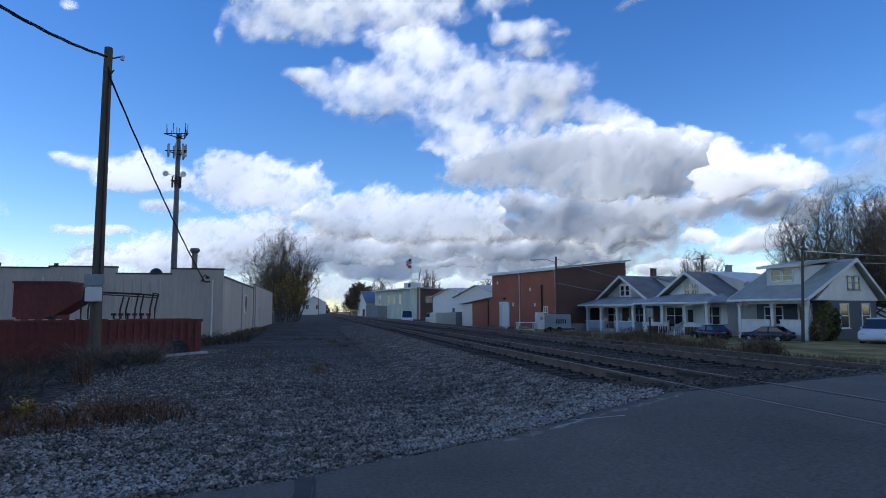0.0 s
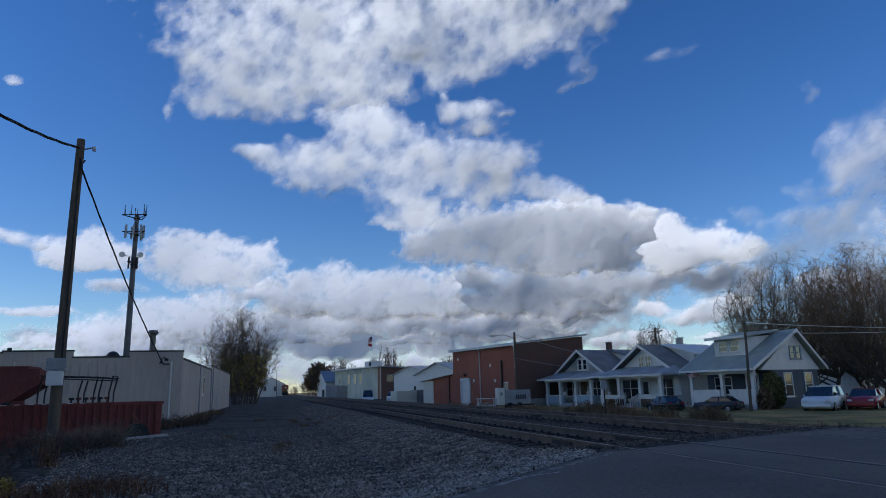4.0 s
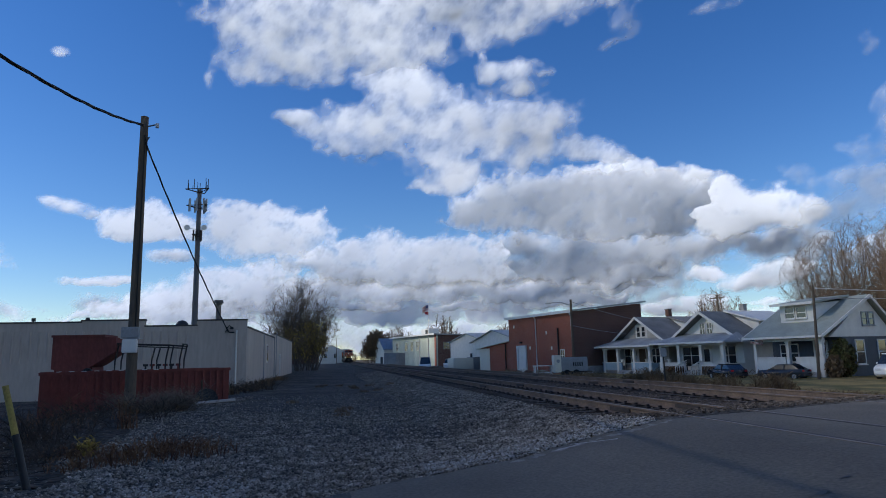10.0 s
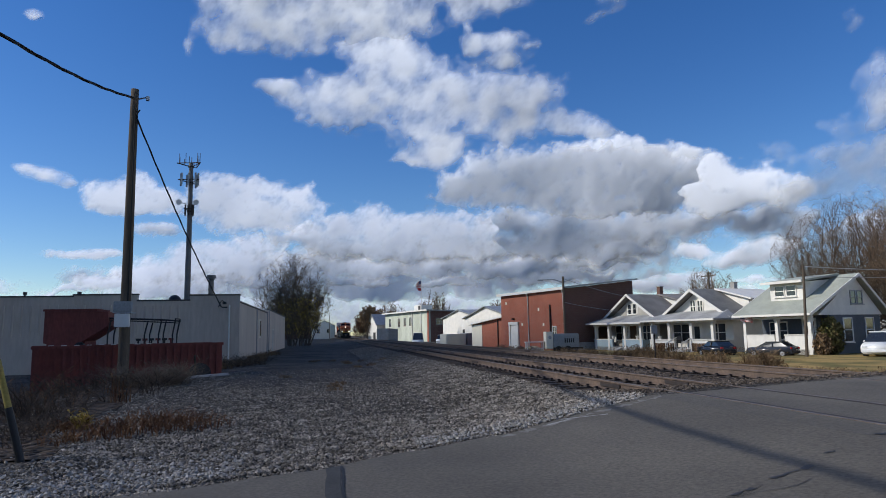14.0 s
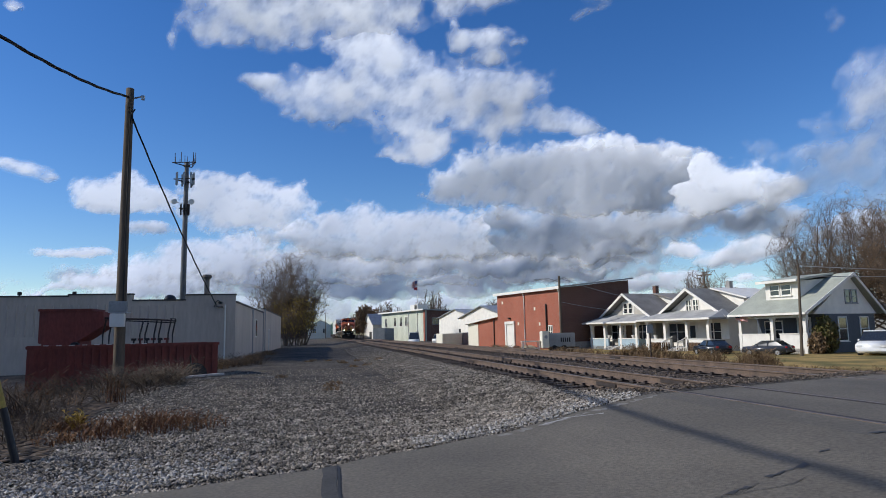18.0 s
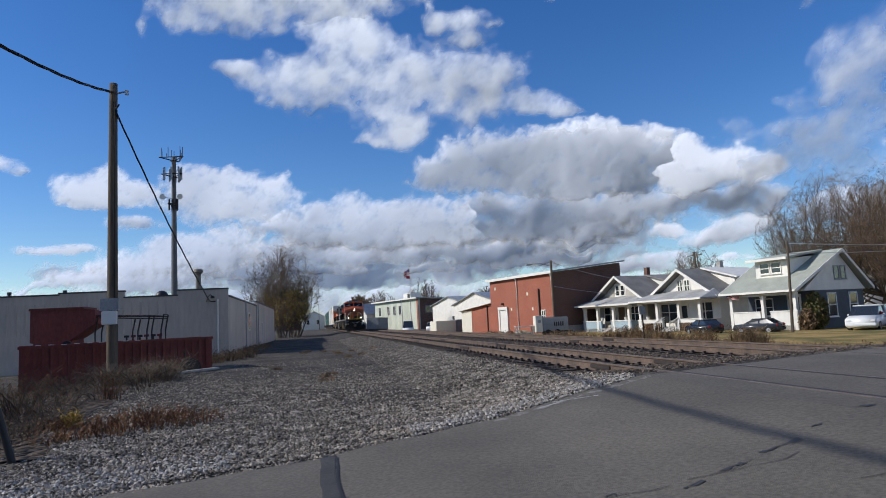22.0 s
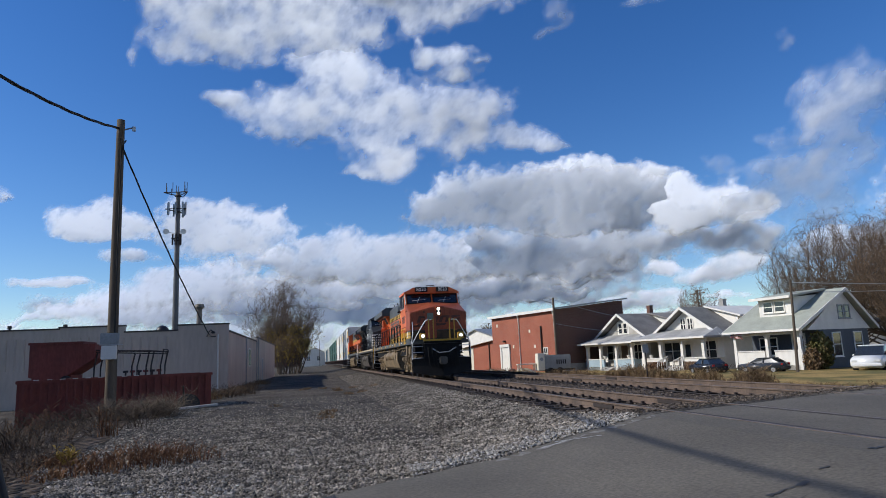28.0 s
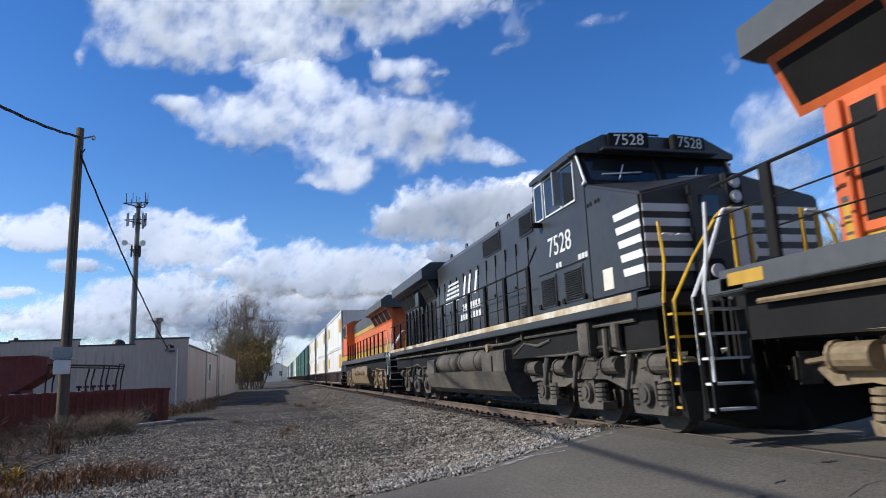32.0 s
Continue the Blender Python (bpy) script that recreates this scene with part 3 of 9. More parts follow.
def utility_pole():
    p = thing("utility_pole", pose(-7.42, 26.5, -0.05), "tall weathered brown timber utility pole with two meter boxes", "utility pole")
    bm = bmesh.new()
    rings = 14
    prev = None
    for i in range(rings + 1):
        t = i / rings
        r = 0.205 - 0.06 * t
        ring = [bm.verts.new((r * math.cos(a) * (1 + 0.03 * math.sin(3 * a + 5 * t)), r * math.sin(a), 11.4 * t)) for a in [2 * math.pi * k / 14 for k in range(14)]]
        if prev:
            for k in range(14):
                bm.faces.new((prev[k], prev[(k + 1) % 14], ring[(k + 1) % 14], ring[k]))
        prev = ring
    bm.faces.new(prev)
    part("shaft", bm, M_wood, p, smooth=True)
    part("upper_box", boxes((-0.33, 0.3, -0.36, -0.19, 2.62, 3.02), bevel=0.02), M_grey, p, "grey metal box strapped to the pole")
    part("lower_box", boxes((-0.28, 0.24, -0.38, -0.19, 2.06, 2.56), bevel=0.02), M_white, p, "white metal box strapped to the pole")
    part("box_strap", boxes((-0.34, 0.31, -0.37, 0.22, 2.58, 2.61)), M_steel, p)
    bm = bmesh.new()
    pipe(bm, [(0.12, -0.17, 3.0), (0.1, -0.17, 6.0), (0.09, -0.16, 10.6)], 0.025, 6)
    part("conduit", bm, M_wire, p)
    bm = bmesh.new()
    pipe(bm, [(0.1, 0, 11.0), (0.45, -0.05, 11.08), (0.52, -0.05, 11.0)], 0.03, 6)
    tube(bm, (0.5, -0.05, 10.95), (0.5, -0.05, 11.12), 0.07, n=8)
    part("insulator_arm", bm, M_steel, p)
    bm = bmesh.new()
    pipe(bm, [(-0.1, -0.05, 10.9), (0.16, -0.18, 10.35), (0.22, -0.16, 9.95), (0.1, -0.1, 10.3), (0.18, 0.1, 10.6)], 0.028, 6)
    part("cable_coil", bm, M_wire, p, "looped slack of black cable")
    return p


utility_pole()


def cable(name, pts, r, label, lobes=True, material=None):
    bm = bmesh.new()
    pipe(bm, pts, r, 6)
    if lobes:
        for ph in (0.0, 2.1, 4.2):
            pipe(bm, [Vector(p) + Vector((r * 1.3 * math.cos(ph + i * 0.9), 0, r * 1.3 * math.sin(ph + i * 0.9))) for i, p in enumerate(pts)], r * 0.7, 5)
    return tagged(obj(name, bm, material or M_wire), label, "cable")


cable("overhead_cable", [(-7.45 - 0.0037 * u * u, 26.45 - u, 11.0 - 0.30 * u + 0.0096 * u * u) for u in [0.7 * i for i in range(46)]], 0.028, "slack twisted black overhead cable running along the track")
cable("service_cable", [(-7.42 + 0.96 * t, 26.5 + 16.9 * t, 10.45 - 6.95 * t - 1.2 * t * (1 - t)) for t in [i / 24 for i in range(25)]], 0.02, "black service cable from the pole to the warehouse corner")


def red_container():
    a, b = Vector((-10.6, 26.6)), Vector((-4.25, 29.04))
    L = (b - a).length
    ang = math.degrees(math.atan2(b.y - a.y, b.x - a.x))
    c = thing("steel_container", pose(a.x, a.y, -0.42, 0, 0, ang), "faded red open steel roll-off container with ribbed sides", "container")
    H = 1.72
    for y0, y1 in ((0, 0.06), (2.3, 2.36)):
        part("side_wall", boxes((0, L, y0, y1, 0.1, H)), M_redpaint, c)
    part("end_wall", boxes((0, 0.06, 0.06, 2.3, 0.1, H)), M_redpaint, c)
    part("end_wall", boxes((L - 0.06, L, 0.06, 2.3, 0.1, H)), M_redpaint, c)
    part("floor", boxes((0.06, L - 0.06, 0.06, 2.3, 0.1, 0.2)), M_redpaint, c)
    part("top_rail", boxes((-0.05, L + 0.05, -0.06, 0.1, H - 0.06, H + 0.06), bevel=0.015), M_redpaint, c)
    part("top_rail", boxes((-0.05, L + 0.05, 2.26, 2.42, H - 0.06, H + 0.06), bevel=0.015), M_redpaint, c)
    part("skid", boxes((0.2, L - 0.2, 0.3, 0.5, 0, 0.1), (0.2, L - 0.2, 1.86, 2.06, 0, 0.1)), M_redpaint, c)
    rib = bpy.data.meshes.new("rib")
    bm = boxes((-0.05, 0.05, -0.07, 0.0, 0.12, H - 0.06), bevel=0.012)
    bm.to_mesh(rib)
    bm.free()
    rib.materials.append(M_redpaint)
    for i in range(24):
        share("rib", rib, c, pose(0.2 + i * (L - 0.4) / 23, 0, 0))
    for i in range(9):
        part("rim_rag", boxes((0.5 + 0.42 * i, 0.68 + 0.42 * i, -0.05, 0.02, H + 0.055, H + 0.075)), M_siding, c, "pale torn plastic along the rim")
    bm = bmesh.new()
    tube(bm, (L - 0.9, -0.15, 0.5), (L - 0.9, 0.02, 0.5), 0.45, n=20)
    part("end_roller", bm, M_black, c, "dark round roller at the end")
    return c


red_container()


def hopper():
    h = thing("tipping_hopper", pose(-12.1, 31.4, -0.45), "red steel tipping hopper with a sloping front on a stand", "hopper")
    bm = bmesh.new()
    prism(bm, [(0.0, 1.9), (0.0, 3.3), (2.1, 3.32), (2.1, 3.26), (2.6, 3.24), (2.6, 2.62), (1.75, 2.05), (1.2, 1.75), (0.5, 1.75)], 0, 1.7)
    part("bin", bm, M_redpaint, h)
    part("lip", boxes((-0.05, 2.15, -0.05, 1.75, 3.28, 3.38), bevel=0.01), M_redpaint, h)
    part("stand", boxes((0.1, 0.25, 0.1, 1.6, 0.0, 1.9), (1.5, 1.65, 0.1, 1.6, 0.0, 1.95), (0.1, 1.65, 0.1, 0.25, 0.7, 0.85), (0.1, 1.65, 1.45, 1.6, 0.7, 0.85)), M_redpaint, h)
    bm = bmesh.new()
    tube(bm, (1.5, -0.12, 1.72), (1.5, 0.1, 1.72), 0.2, n=14)
    part("rocker", bm, M_black, h)
    return h


hopper()


def pipe_rack():
    r = thing("pipe_rack", pose(-9.55, 31.6, -0.45), "dark steel pipe rack with tools standing in it", "rack")
    posts = (0.0, 1.55, 2.15, 2.75)
    for i, x in enumerate(posts):
        for y in (0.0, 0.9):
            bm = bmesh.new()
            pipe(bm, [(x, y, 0), (x, y, 2.2), (x + 0.12, y, 2.9 if i != 1 else 2.75)], 0.035, 6)
            part("post", bm, M_iron, r)
    for y in (0.0, 0.9):
        bm = bmesh.new()
        pipe(bm, [(-0.4, y, 2.98), (2.3, y, 2.86), (2.9, y, 2.8)], 0.04, 6)
        pipe(bm, [(-0.3, y, 2.9), (2.8, y, 2.72)], 0.025, 6)
        part("top_bar", bm, M_iron, r)
    for x in (-0.35, 1.6, 2.85):
        bm = bmesh.new()
        pipe(bm, [(x, 0, 2.9), (x, 0.9, 2.9)], 0.03, 6)
        part("cross_bar", bm, M_iron, r)
    part("shelf", boxes((1.2, 2.85, 0.0, 0.9, 1.62, 1.68)), M_iron, r)
    for i in range(6):
        bm = bmesh.new()
        x = 1.25 + 0.28 * i
        tube(bm, (x, 0.2, 1.68), (x, 0.2, 1.95), 0.04, n=8)
        box(bm, x - 0.1, x + 0.1, 0.15, 0.25, 1.93, 2.03)
        part("clamp", bm, M_redpaint if i % 2 else M_iron, r)
    return r


pipe_rack()


def marker_post():
    m = thing("marker_post", pose(-3.86, 9.6, -0.08, 0, -15, 0), "leaning plastic marker post, yellow above and black below", "marker post")
    bm = bmesh.new()
    tube(bm, (0, 0, 0), (0, 0, 0.8), 0.05, 0.047, n=14)
    part("lower_sleeve", bm, M_black, m)
    bm = bmesh.new()
    tube(bm, (0, 0, 0.8), (0, 0, 1.45), 0.042, 0.038, n=14)
    part("upper_sleeve", bm, mat("dull_yellow_plastic", (0.42, 0.32, 0.07), 0.7, var=0.3, scale=4, color2=(0.25, 0.19, 0.06)), m)


marker_post()

M_tumble = mat("tumbleweed", (0.21, 0.16, 0.115), 0.95, var=0.3, scale=2, color2=(0.13, 0.10, 0.072), island=0.4, spec=0.1)
# a pale plank and a stake by the container
plank = obj("plank", boxes((-0.12, 0.12, -1.1, 1.1, 0.0, 0.09), bevel=0.01), M_concrete)
plank.matrix_basis = pose(-4.55, 27.2, 0.03, 0, 0, -35)
tagged(plank, "weathered pale timber plank lying on the gravel", "plank")
st = obj("stake", boxes((-0.03, 0.03, -0.03, 0.03, 0, 0.9), bevel=0.005), M_tumble)
st.matrix_basis = pose(-5.0, 27.5, 0.0, 4, -3, 0)
tagged(st, "thin pale timber stake standing in the weeds", "stake")


M_mast = mat("mast_steel", (0.14, 0.14, 0.145), 0.6, metal=0.2, var=0.2, scale=1.0)


def cell_tower():
    t = thing("cell_tower", pose(-25.6, 130, -0.2), "tall slim grey steel mast with three tiers of antennas", "mast")
    bm = bmesh.new()
    tube(bm, (0, 0, 0), (0, 0, 35.5), 0.62, 0.38, n=14)
    part("shaft", bm, M_mast, t)
    for z, w, kind in ((35.2, 2.6, "whip"), (32.0, 2.3, "panel"), (26.4, 1.1, "dish")):
        corners = [(w * math.cos(a), w * math.sin(a), z) for a in (radians(200), radians(320), radians(80))]
        bm = bmesh.new()
        tube(bm, (0, 0, z - 0.6), (0, 0, z - 0.4), 0.56, n=14)
        platform = part("platform", bm, M_iron, t, "dark triangular antenna platform")
        for a, b in zip(corners, corners[1:] + corners[:1]):
            for nm, p, q, rad in (("edge_bar", a, b, 0.09), ("strut", (0, 0, z - 0.5), a, 0.07)):
                bm = bmesh.new()
                pipe(bm, [p, q], rad, 6)
                part(nm, bm, M_iron, platform)
        for j, (a, b) in enumerate(zip(corners, corners[1:] + corners[:1])):
            for k in range(4 if kind == "whip" else 3):
                f = (k + 0.5) / (4 if kind == "whip" else 3)
                p = Vector(a).lerp(Vector(b), f)
                bm = bmesh.new()
                if kind == "whip":
                    pipe(bm, [p, p + Vector((0, 0, 1.1 + 0.9 * ((j + k) % 2)))], 0.06, 5)
                elif kind == "panel":
                    box(bm, p.x - 0.16, p.x + 0.16, p.y - 0.12, p.y + 0.12, z - 1.1, z + 1.3)
                else:
                    box(bm, p.x - 0.12, p.x + 0.12, p.y - 0.1, p.y + 0.1, z - 1.3, z + 0.8)
                part("antenna", bm, M_iron if kind != "panel" else M_steel, platform)
    for x in (-1.9, 1.2):
        bm = bmesh.new()
        tube(bm, (x, -0.4, 27.6), (x, -0.8, 27.6), 0.2, 0.55, n=14)
        pipe(bm, [(0, 0, 27.3), (x, -0.4, 27.6)], 0.06, 5)
        part("dish", bm, M_white, t, "white drum dish")
    return t


cell_tower()


# ---- growth ----
def blades(name, spots, height, spread, count, material, label, seed, lean=0.5, width=0.012, category="weeds"):
    """Dry stalks and blades, joined: nobody could count them."""
    r = random.Random(seed)
    V, F = [], []
    for (cx, cy, cr, ch) in spots:
        for i in range(count):
            a, d = r.random() * 6.28, cr * math.sqrt(r.random())
            x, y = cx + d * math.cos(a), cy + d * math.sin(a)
            z = land_z(x, y) - 0.02
            h = height * ch * (0.4 + 0.8 * r.random())
            b = r.random() * 6.28
            lx, ly = lean * h * r.random() * math.cos(b), lean * h * r.random() * math.sin(b)
            w = width * (0.7 + 0.8 * r.random())
            e = r.random() * 3.14
            ex, ey = w * math.cos(e), w * math.sin(e)
            k = len(V)
            V += [(x - ex, y - ey, z), (x + ex, y + ey, z), (x + lx * 0.45 + ex * 0.7, y + ly * 0.45 + ey * 0.7, z + h * 0.6), (x + lx * 0.45 - ex * 0.7, y + ly * 0.45 - ey * 0.7, z + h * 0.6), (x + lx, y + ly, z + h)]
            F += [(k, k + 1, k + 2, k + 3), (k + 3, k + 2, k + 4)]
            for j in range(3 if r.random() < spread else 0):
                t = 0.4 + 0.55 * r.random()
                px, py, pz = x + lx * t, y + ly * t, z + h * t
                q = r.random() * 6.28
                l = h * (0.12 + 0.25 * r.random())
                k = len(V)
                V += [(px, py, pz), (px + l * math.cos(q) - ex, py + l * math.sin(q) - ey, pz + l * 0.7), (px + l * math.cos(q) * 1.1 + ex, py + l * math.sin(q) * 1.1 + ey, pz + l * 0.8)]
                F += [(k, k + 1, k + 2)]
    me = bpy.data.meshes.new(name)
    me.from_pydata(V, [], F)
    me.materials.append(material)
    return tagged(new(name, me), label, category, kind="stuff")


wr = random.Random(21)
def brush(name, spots, stems, material, label, seed, width=0.007, droop=0.6):
    """Tangled dry brush: thin arching stems with side twigs, joined."""
    r = random.Random(seed)
    V, F = [], []

    def strip(pts, w):
        a = r.random() * 3.14
        ex, ey = w * math.cos(a), w * math.sin(a)
        k = len(V)
        for i, (x, y, z) in enumerate(pts):
            f = 1 - 0.6 * i / (len(pts) - 1)
            V.extend([(x - ex * f, y - ey * f, z), (x + ex * f, y + ey * f, z + w * f)])
        for i in range(len(pts) - 1):
            F.append((k + 2 * i, k + 2 * i + 1, k + 2 * i + 3, k + 2 * i + 2))

    for (cx, cy, rad, h) in spots:
        for i in range(stems):
            a, d = r.random() * 6.283, rad * 0.5 * r.random()
            bx, by = cx + d * math.cos(a), cy + d * math.sin(a)
            bz = land_z(bx, by) - 0.02
            up, out = h * (0.35 + 0.75 * r.random()), rad * (0.3 + 0.9 * r.random())
            bend = droop * r.random()
            pts = []
            for j in range(6):
                f = j / 5
                g = out * f ** 1.4
                pts.append((bx + g * math.cos(a) + 0.04 * r.uniform(-1, 1), by + g * math.sin(a) + 0.04 * r.uniform(-1, 1), bz + up * (f * (1 + bend) - bend * f * f * 1.3)))
            strip(pts, width)
            for j in range(5):
                q = pts[r.randint(1, 5)]
                l = 0.3 * h * (0.3 + r.random())
                b = r.random() * 6.283
                strip([q, (q[0] + 0.5 * l * math.cos(b), q[1] + 0.5 * l * math.sin(b), q[2] + 0.35 * l), (q[0] + l * math.cos(b), q[1] + l * math.sin(b), q[2] + l * r.uniform(0.2, 0.9))], width * 0.6)
    me = bpy.data.meshes.new(name)
    me.from_pydata(V, [], F)
    me.materials.append(material)
    return tagged(new(name, me), label, "brush", kind="stuff")


M_deadstem = mat("dead_stem", (0.085, 0.062, 0.045), 0.95, var=0.3, scale=2, color2=(0.04, 0.031, 0.024), island=0.4, spec=0.1)
brush("tumbleweed", [(-6.35, 22.9, 0.75, 0.75), (-5.6, 23.0, 0.7, 0.72), (-4.85, 23.3, 0.75, 0.85), (-5.2, 24.4, 0.6, 0.6)], 170, M_tumble, "grey-brown tumbleweed heaped by the pole", 31, 0.007, 0.9)
brush("bramble", [(-7.2 + 2.4 * wr.random(), 14.0 + 8.0 * wr.random(), 0.8, 0.4 + 0.45 * wr.random()) for i in range(16)] + [(-8.9 + 1.6 * wr.random(), 21 + 4 * wr.random(), 0.8, 0.6) for i in range(8)], 22, M_deadstem, "dark tangled dead brush on the bank before the container", 32, 0.008, 0.7)
brush("bramble", [(-4.4 - 0.8 * wr.random(), 10.6 + 3.2 * wr.random(), 0.5, 0.35 + 0.3 * wr.random()) for i in range(9)], 20, M_deadstem, "low dry brush in the stones", 42, 0.005, 0.7)
brush("bramble", [(-5.4 + 0.5 * i, 33.5 + 1.1 * i, 0.8, 0.7) for i in range(5)], 40, M_deadstem, "dark dead brush at the warehouse corner", 43, 0.012, 0.8)
blades("russet_weeds", [(-3.6 + 1.5 * wr.random(), 11.2 + 1.9 * wr.random(), 0.6, 0.35 + 0.8 * wr.random()) for i in range(12)] + [(-4.6 + 0.8 * wr.random(), 11 + 2.5 * wr.random(), 0.4, 0.7) for i in range(5)], 0.26, 0.9, 55, M_russet, "low russet weeds in the gravel", 33, 1.0, 0.01)
blades("russet_weeds", [(-6.0, 20.6, 0.3, 0.8), (-4.9, 17.5, 0.3, 0.7)], 0.7, 0.9, 22, M_russet, "upright russet dock stalks", 34, 0.3, 0.014)
blades("dry_weeds", [(-5.6 + 1.2 * wr.random(), 33 + 9 * wr.random(), 0.6, 0.8) for i in range(12)] + [(-5.0 + 1.0 * wr.random(), 40 + 22 * wr.random(), 0.5, 0.7) for i in range(12)], 0.45, 0.8, 90, M_weed, "dry weeds along the warehouse wall", 35, 0.8)
blades("brown_stalks", [(-8.6 + 2.6 * wr.random(), 14.5 + 7.5 * wr.random(), 0.45, 0.6 + 0.6 * wr.random()) for i in range(7)], 0.6, 0.7, 16, M_russet, "thin dry brown stalks before the steel bin", 40, 0.45, 0.009)
blades("green_sprig", [(-4.15, 12.6, 0.1, 1.0)], 0.3, 1.0, 36, M_leaf, "small yellow-green sprig in the gravel", 36, 0.7, 0.02)
blades("verge_weeds", [(14.5 + 9 * wr.random(), 17 + 42 * wr.random(), 1.0, 0.5 + 0.8 * wr.random()) for i in range(46)], 0.42, 0.8, 110, M_weed, "dry tan weeds along the far verge", 37, 0.8, 0.016)
blades("verge_weeds", [(18.5 + 4 * wr.random(), 26 + 16 * wr.random(), 0.7, 0.8 + 0.6 * wr.random()) for i in range(9)], 0.6, 0.8, 200, M_weed, "dry bushes before the street", 38, 0.8, 0.016)
blades("lane_weeds", [(-1.5 + 5 * wr.random(), 17 + 25 * wr.random(), 0.25, 0.6) for i in range(14)], 0.22, 0.6, 60, M_weed, "scattered dry tufts in the gravel", 39, 0.9)


def tree(name, m, height, width, seed, label, stems=1, trunk=0.3, limbs=26, twigs=8, sub=5, leaves=0, leaf_mat=None, leaf_low=0.1, leaf_high=1.0, leaf=0.16, twig=0.022, fork=0.22, vase=0.55):
    """A bare tree: trunk or stems, rising limbs, side branches and fine twigs, with what leaves are left."""
    r = random.Random(seed)
    t = thing(name, m, label, "tree")
    LV, LF, TV, TF, tips = [], [], [], [], []

    def rod(V, F, pts, r0, r1, n):
        k0 = len(V)
        m_ = len(pts) - 1
        for i, p in enumerate(pts):
            d = (pts[min(i + 1, m_)] - pts[max(i - 1, 0)])
            d = d.normalized() if d.length > 1e-6 else Vector((0, 0, 1))
            u = d.orthogonal().normalized()
            w = d.cross(u)
            rr = r0 + (r1 - r0) * i / m_
            for k in range(n):
                a = 6.2832 * k / n
                V.append((p + u * (rr * math.cos(a)) + w * (rr * math.sin(a)))[:])
        for i in range(m_):
            for k in range(n):
                F.append((k0 + i * n + k, k0 + i * n + (k + 1) % n, k0 + (i + 1) * n + (k + 1) % n, k0 + (i + 1) * n + k))

    def curve(p, d, length, n, wob, lift):
        pts = [p]
        for i in range(n):
            d = (d + Vector((r.uniform(-wob, wob), r.uniform(-wob, wob), r.uniform(-wob, wob) + lift))).normalized()
            p = p + d * (length / n)
            pts.append(p)
        return pts

    def kept(pts):
        """Draw a branch's points in to the rounded outline of the crown."""
        res = []
        for p in pts:
            q = Vector((p.x / (width * 0.5), p.y / (width * 0.5), (p.z - 0.42 * height) / (0.58 * height if p.z > 0.42 * height else 0.5 * height)))
            k = q.length / ragged
            res.append(p if k <= 1 else Vector((p.x / k, p.y / k, 0.42 * height + (p.z - 0.42 * height) / k)))
        return res

    ragged = 1.0
    starts = []
    for s in range(stems):
        a = 6.2832 * s / stems + r.random()
        base = Vector((math.cos(a), math.sin(a), 0)) * (0 if stems == 1 else width * 0.22 * r.random())
        lean = Vector((math.cos(a), math.sin(a), 0)) * (0.0 if stems == 1 else 0.2 + 0.25 * r.random())
        tr_ = curve(base, (Vector((0, 0, 1)) + lean).normalized(), height * (fork if stems == 1 else fork * 0.6), 4, 0.06, 0.03)
        rr = trunk * (1 if stems == 1 else 0.55)
        rod(LV, LF, tr_, rr * 1.25, rr * 0.85, 8)
        starts.append((tr_, rr * 0.8))
    for i in range(limbs):
        tr_, rr = starts[i % stems]
        p = tr_[-1] if r.random() < 0.65 else tr_[r.randint(2, 4)]
        a = i * 2.399 + r.random()
        rise = math.asin(min(1.0, 0.08 + 0.95 * r.random()))
        fill = 0.72 + 0.26 * r.random()
        goal = Vector((math.cos(a) * math.cos(rise) * width * 0.5 * fill, math.sin(a) * math.cos(rise) * width * 0.5 * fill, height * (0.42 + 0.57 * math.sin(rise) * fill)))
        length = (goal - p).length
        d0 = (goal - p).normalized() + Vector((math.cos(a), math.sin(a), 0)) * vase * 0.3
        pts = [p]
        for k in range(1, 7):
            f = k / 6
            q = p.lerp(goal, f) + Vector((math.cos(a), math.sin(a), -0.2)) * (vase * length * 0.16 * math.sin(3.1416 * f)) + Vector((r.uniform(-1, 1), r.uniform(-1, 1), r.uniform(-1, 1))) * length * 0.025
            pts.append(q)
        lr = rr * (0.35 + 0.25 * r.random())
        rod(LV, LF, pts, lr, twig * 0.9, 6)
        for k in range(twigs):
            f = 0.25 + 0.75 * (k + r.random()) / twigs
            j = min(5, int(f * 6))
            q = pts[j].lerp(pts[j + 1], f * 6 - j) if j < 6 else pts[-1]
            along = (pts[j + 1] - pts[j]).normalized()
            side = Vector((r.uniform(-1, 1), r.uniform(-1, 1), r.uniform(-0.2, 0.8))).normalized()
            bl = length * (0.13 + 0.17 * r.random()) * (1.15 - 0.5 * f)
            ragged = 0.93 + 0.12 * r.random()
            b_ = kept(curve(q, (along * 0.8 + side).normalized(), bl, 3, 0.18, 0.05))
            rod(TV, TF, b_, max(twig, lr * (1 - f) * 0.5), twig * 0.6, 4)
            for g in range(sub):
                h = r.randint(1, 3)
                side = Vector((r.uniform(-1, 1), r.uniform(-1, 1), r.uniform(-0.5, 0.9))).normalized()
                c = kept(curve(b_[h], ((b_[h] - b_[h - 1]).normalized() * 0.7 + side * 0.8).normalized(), bl * (0.35 + 0.4 * r.random()), 2, 0.2, 0.06))
                rod(TV, TF, c, twig * 0.6, twig * 0.3, 3)
                tips.append(c[-1])
                tips.append(c[1])
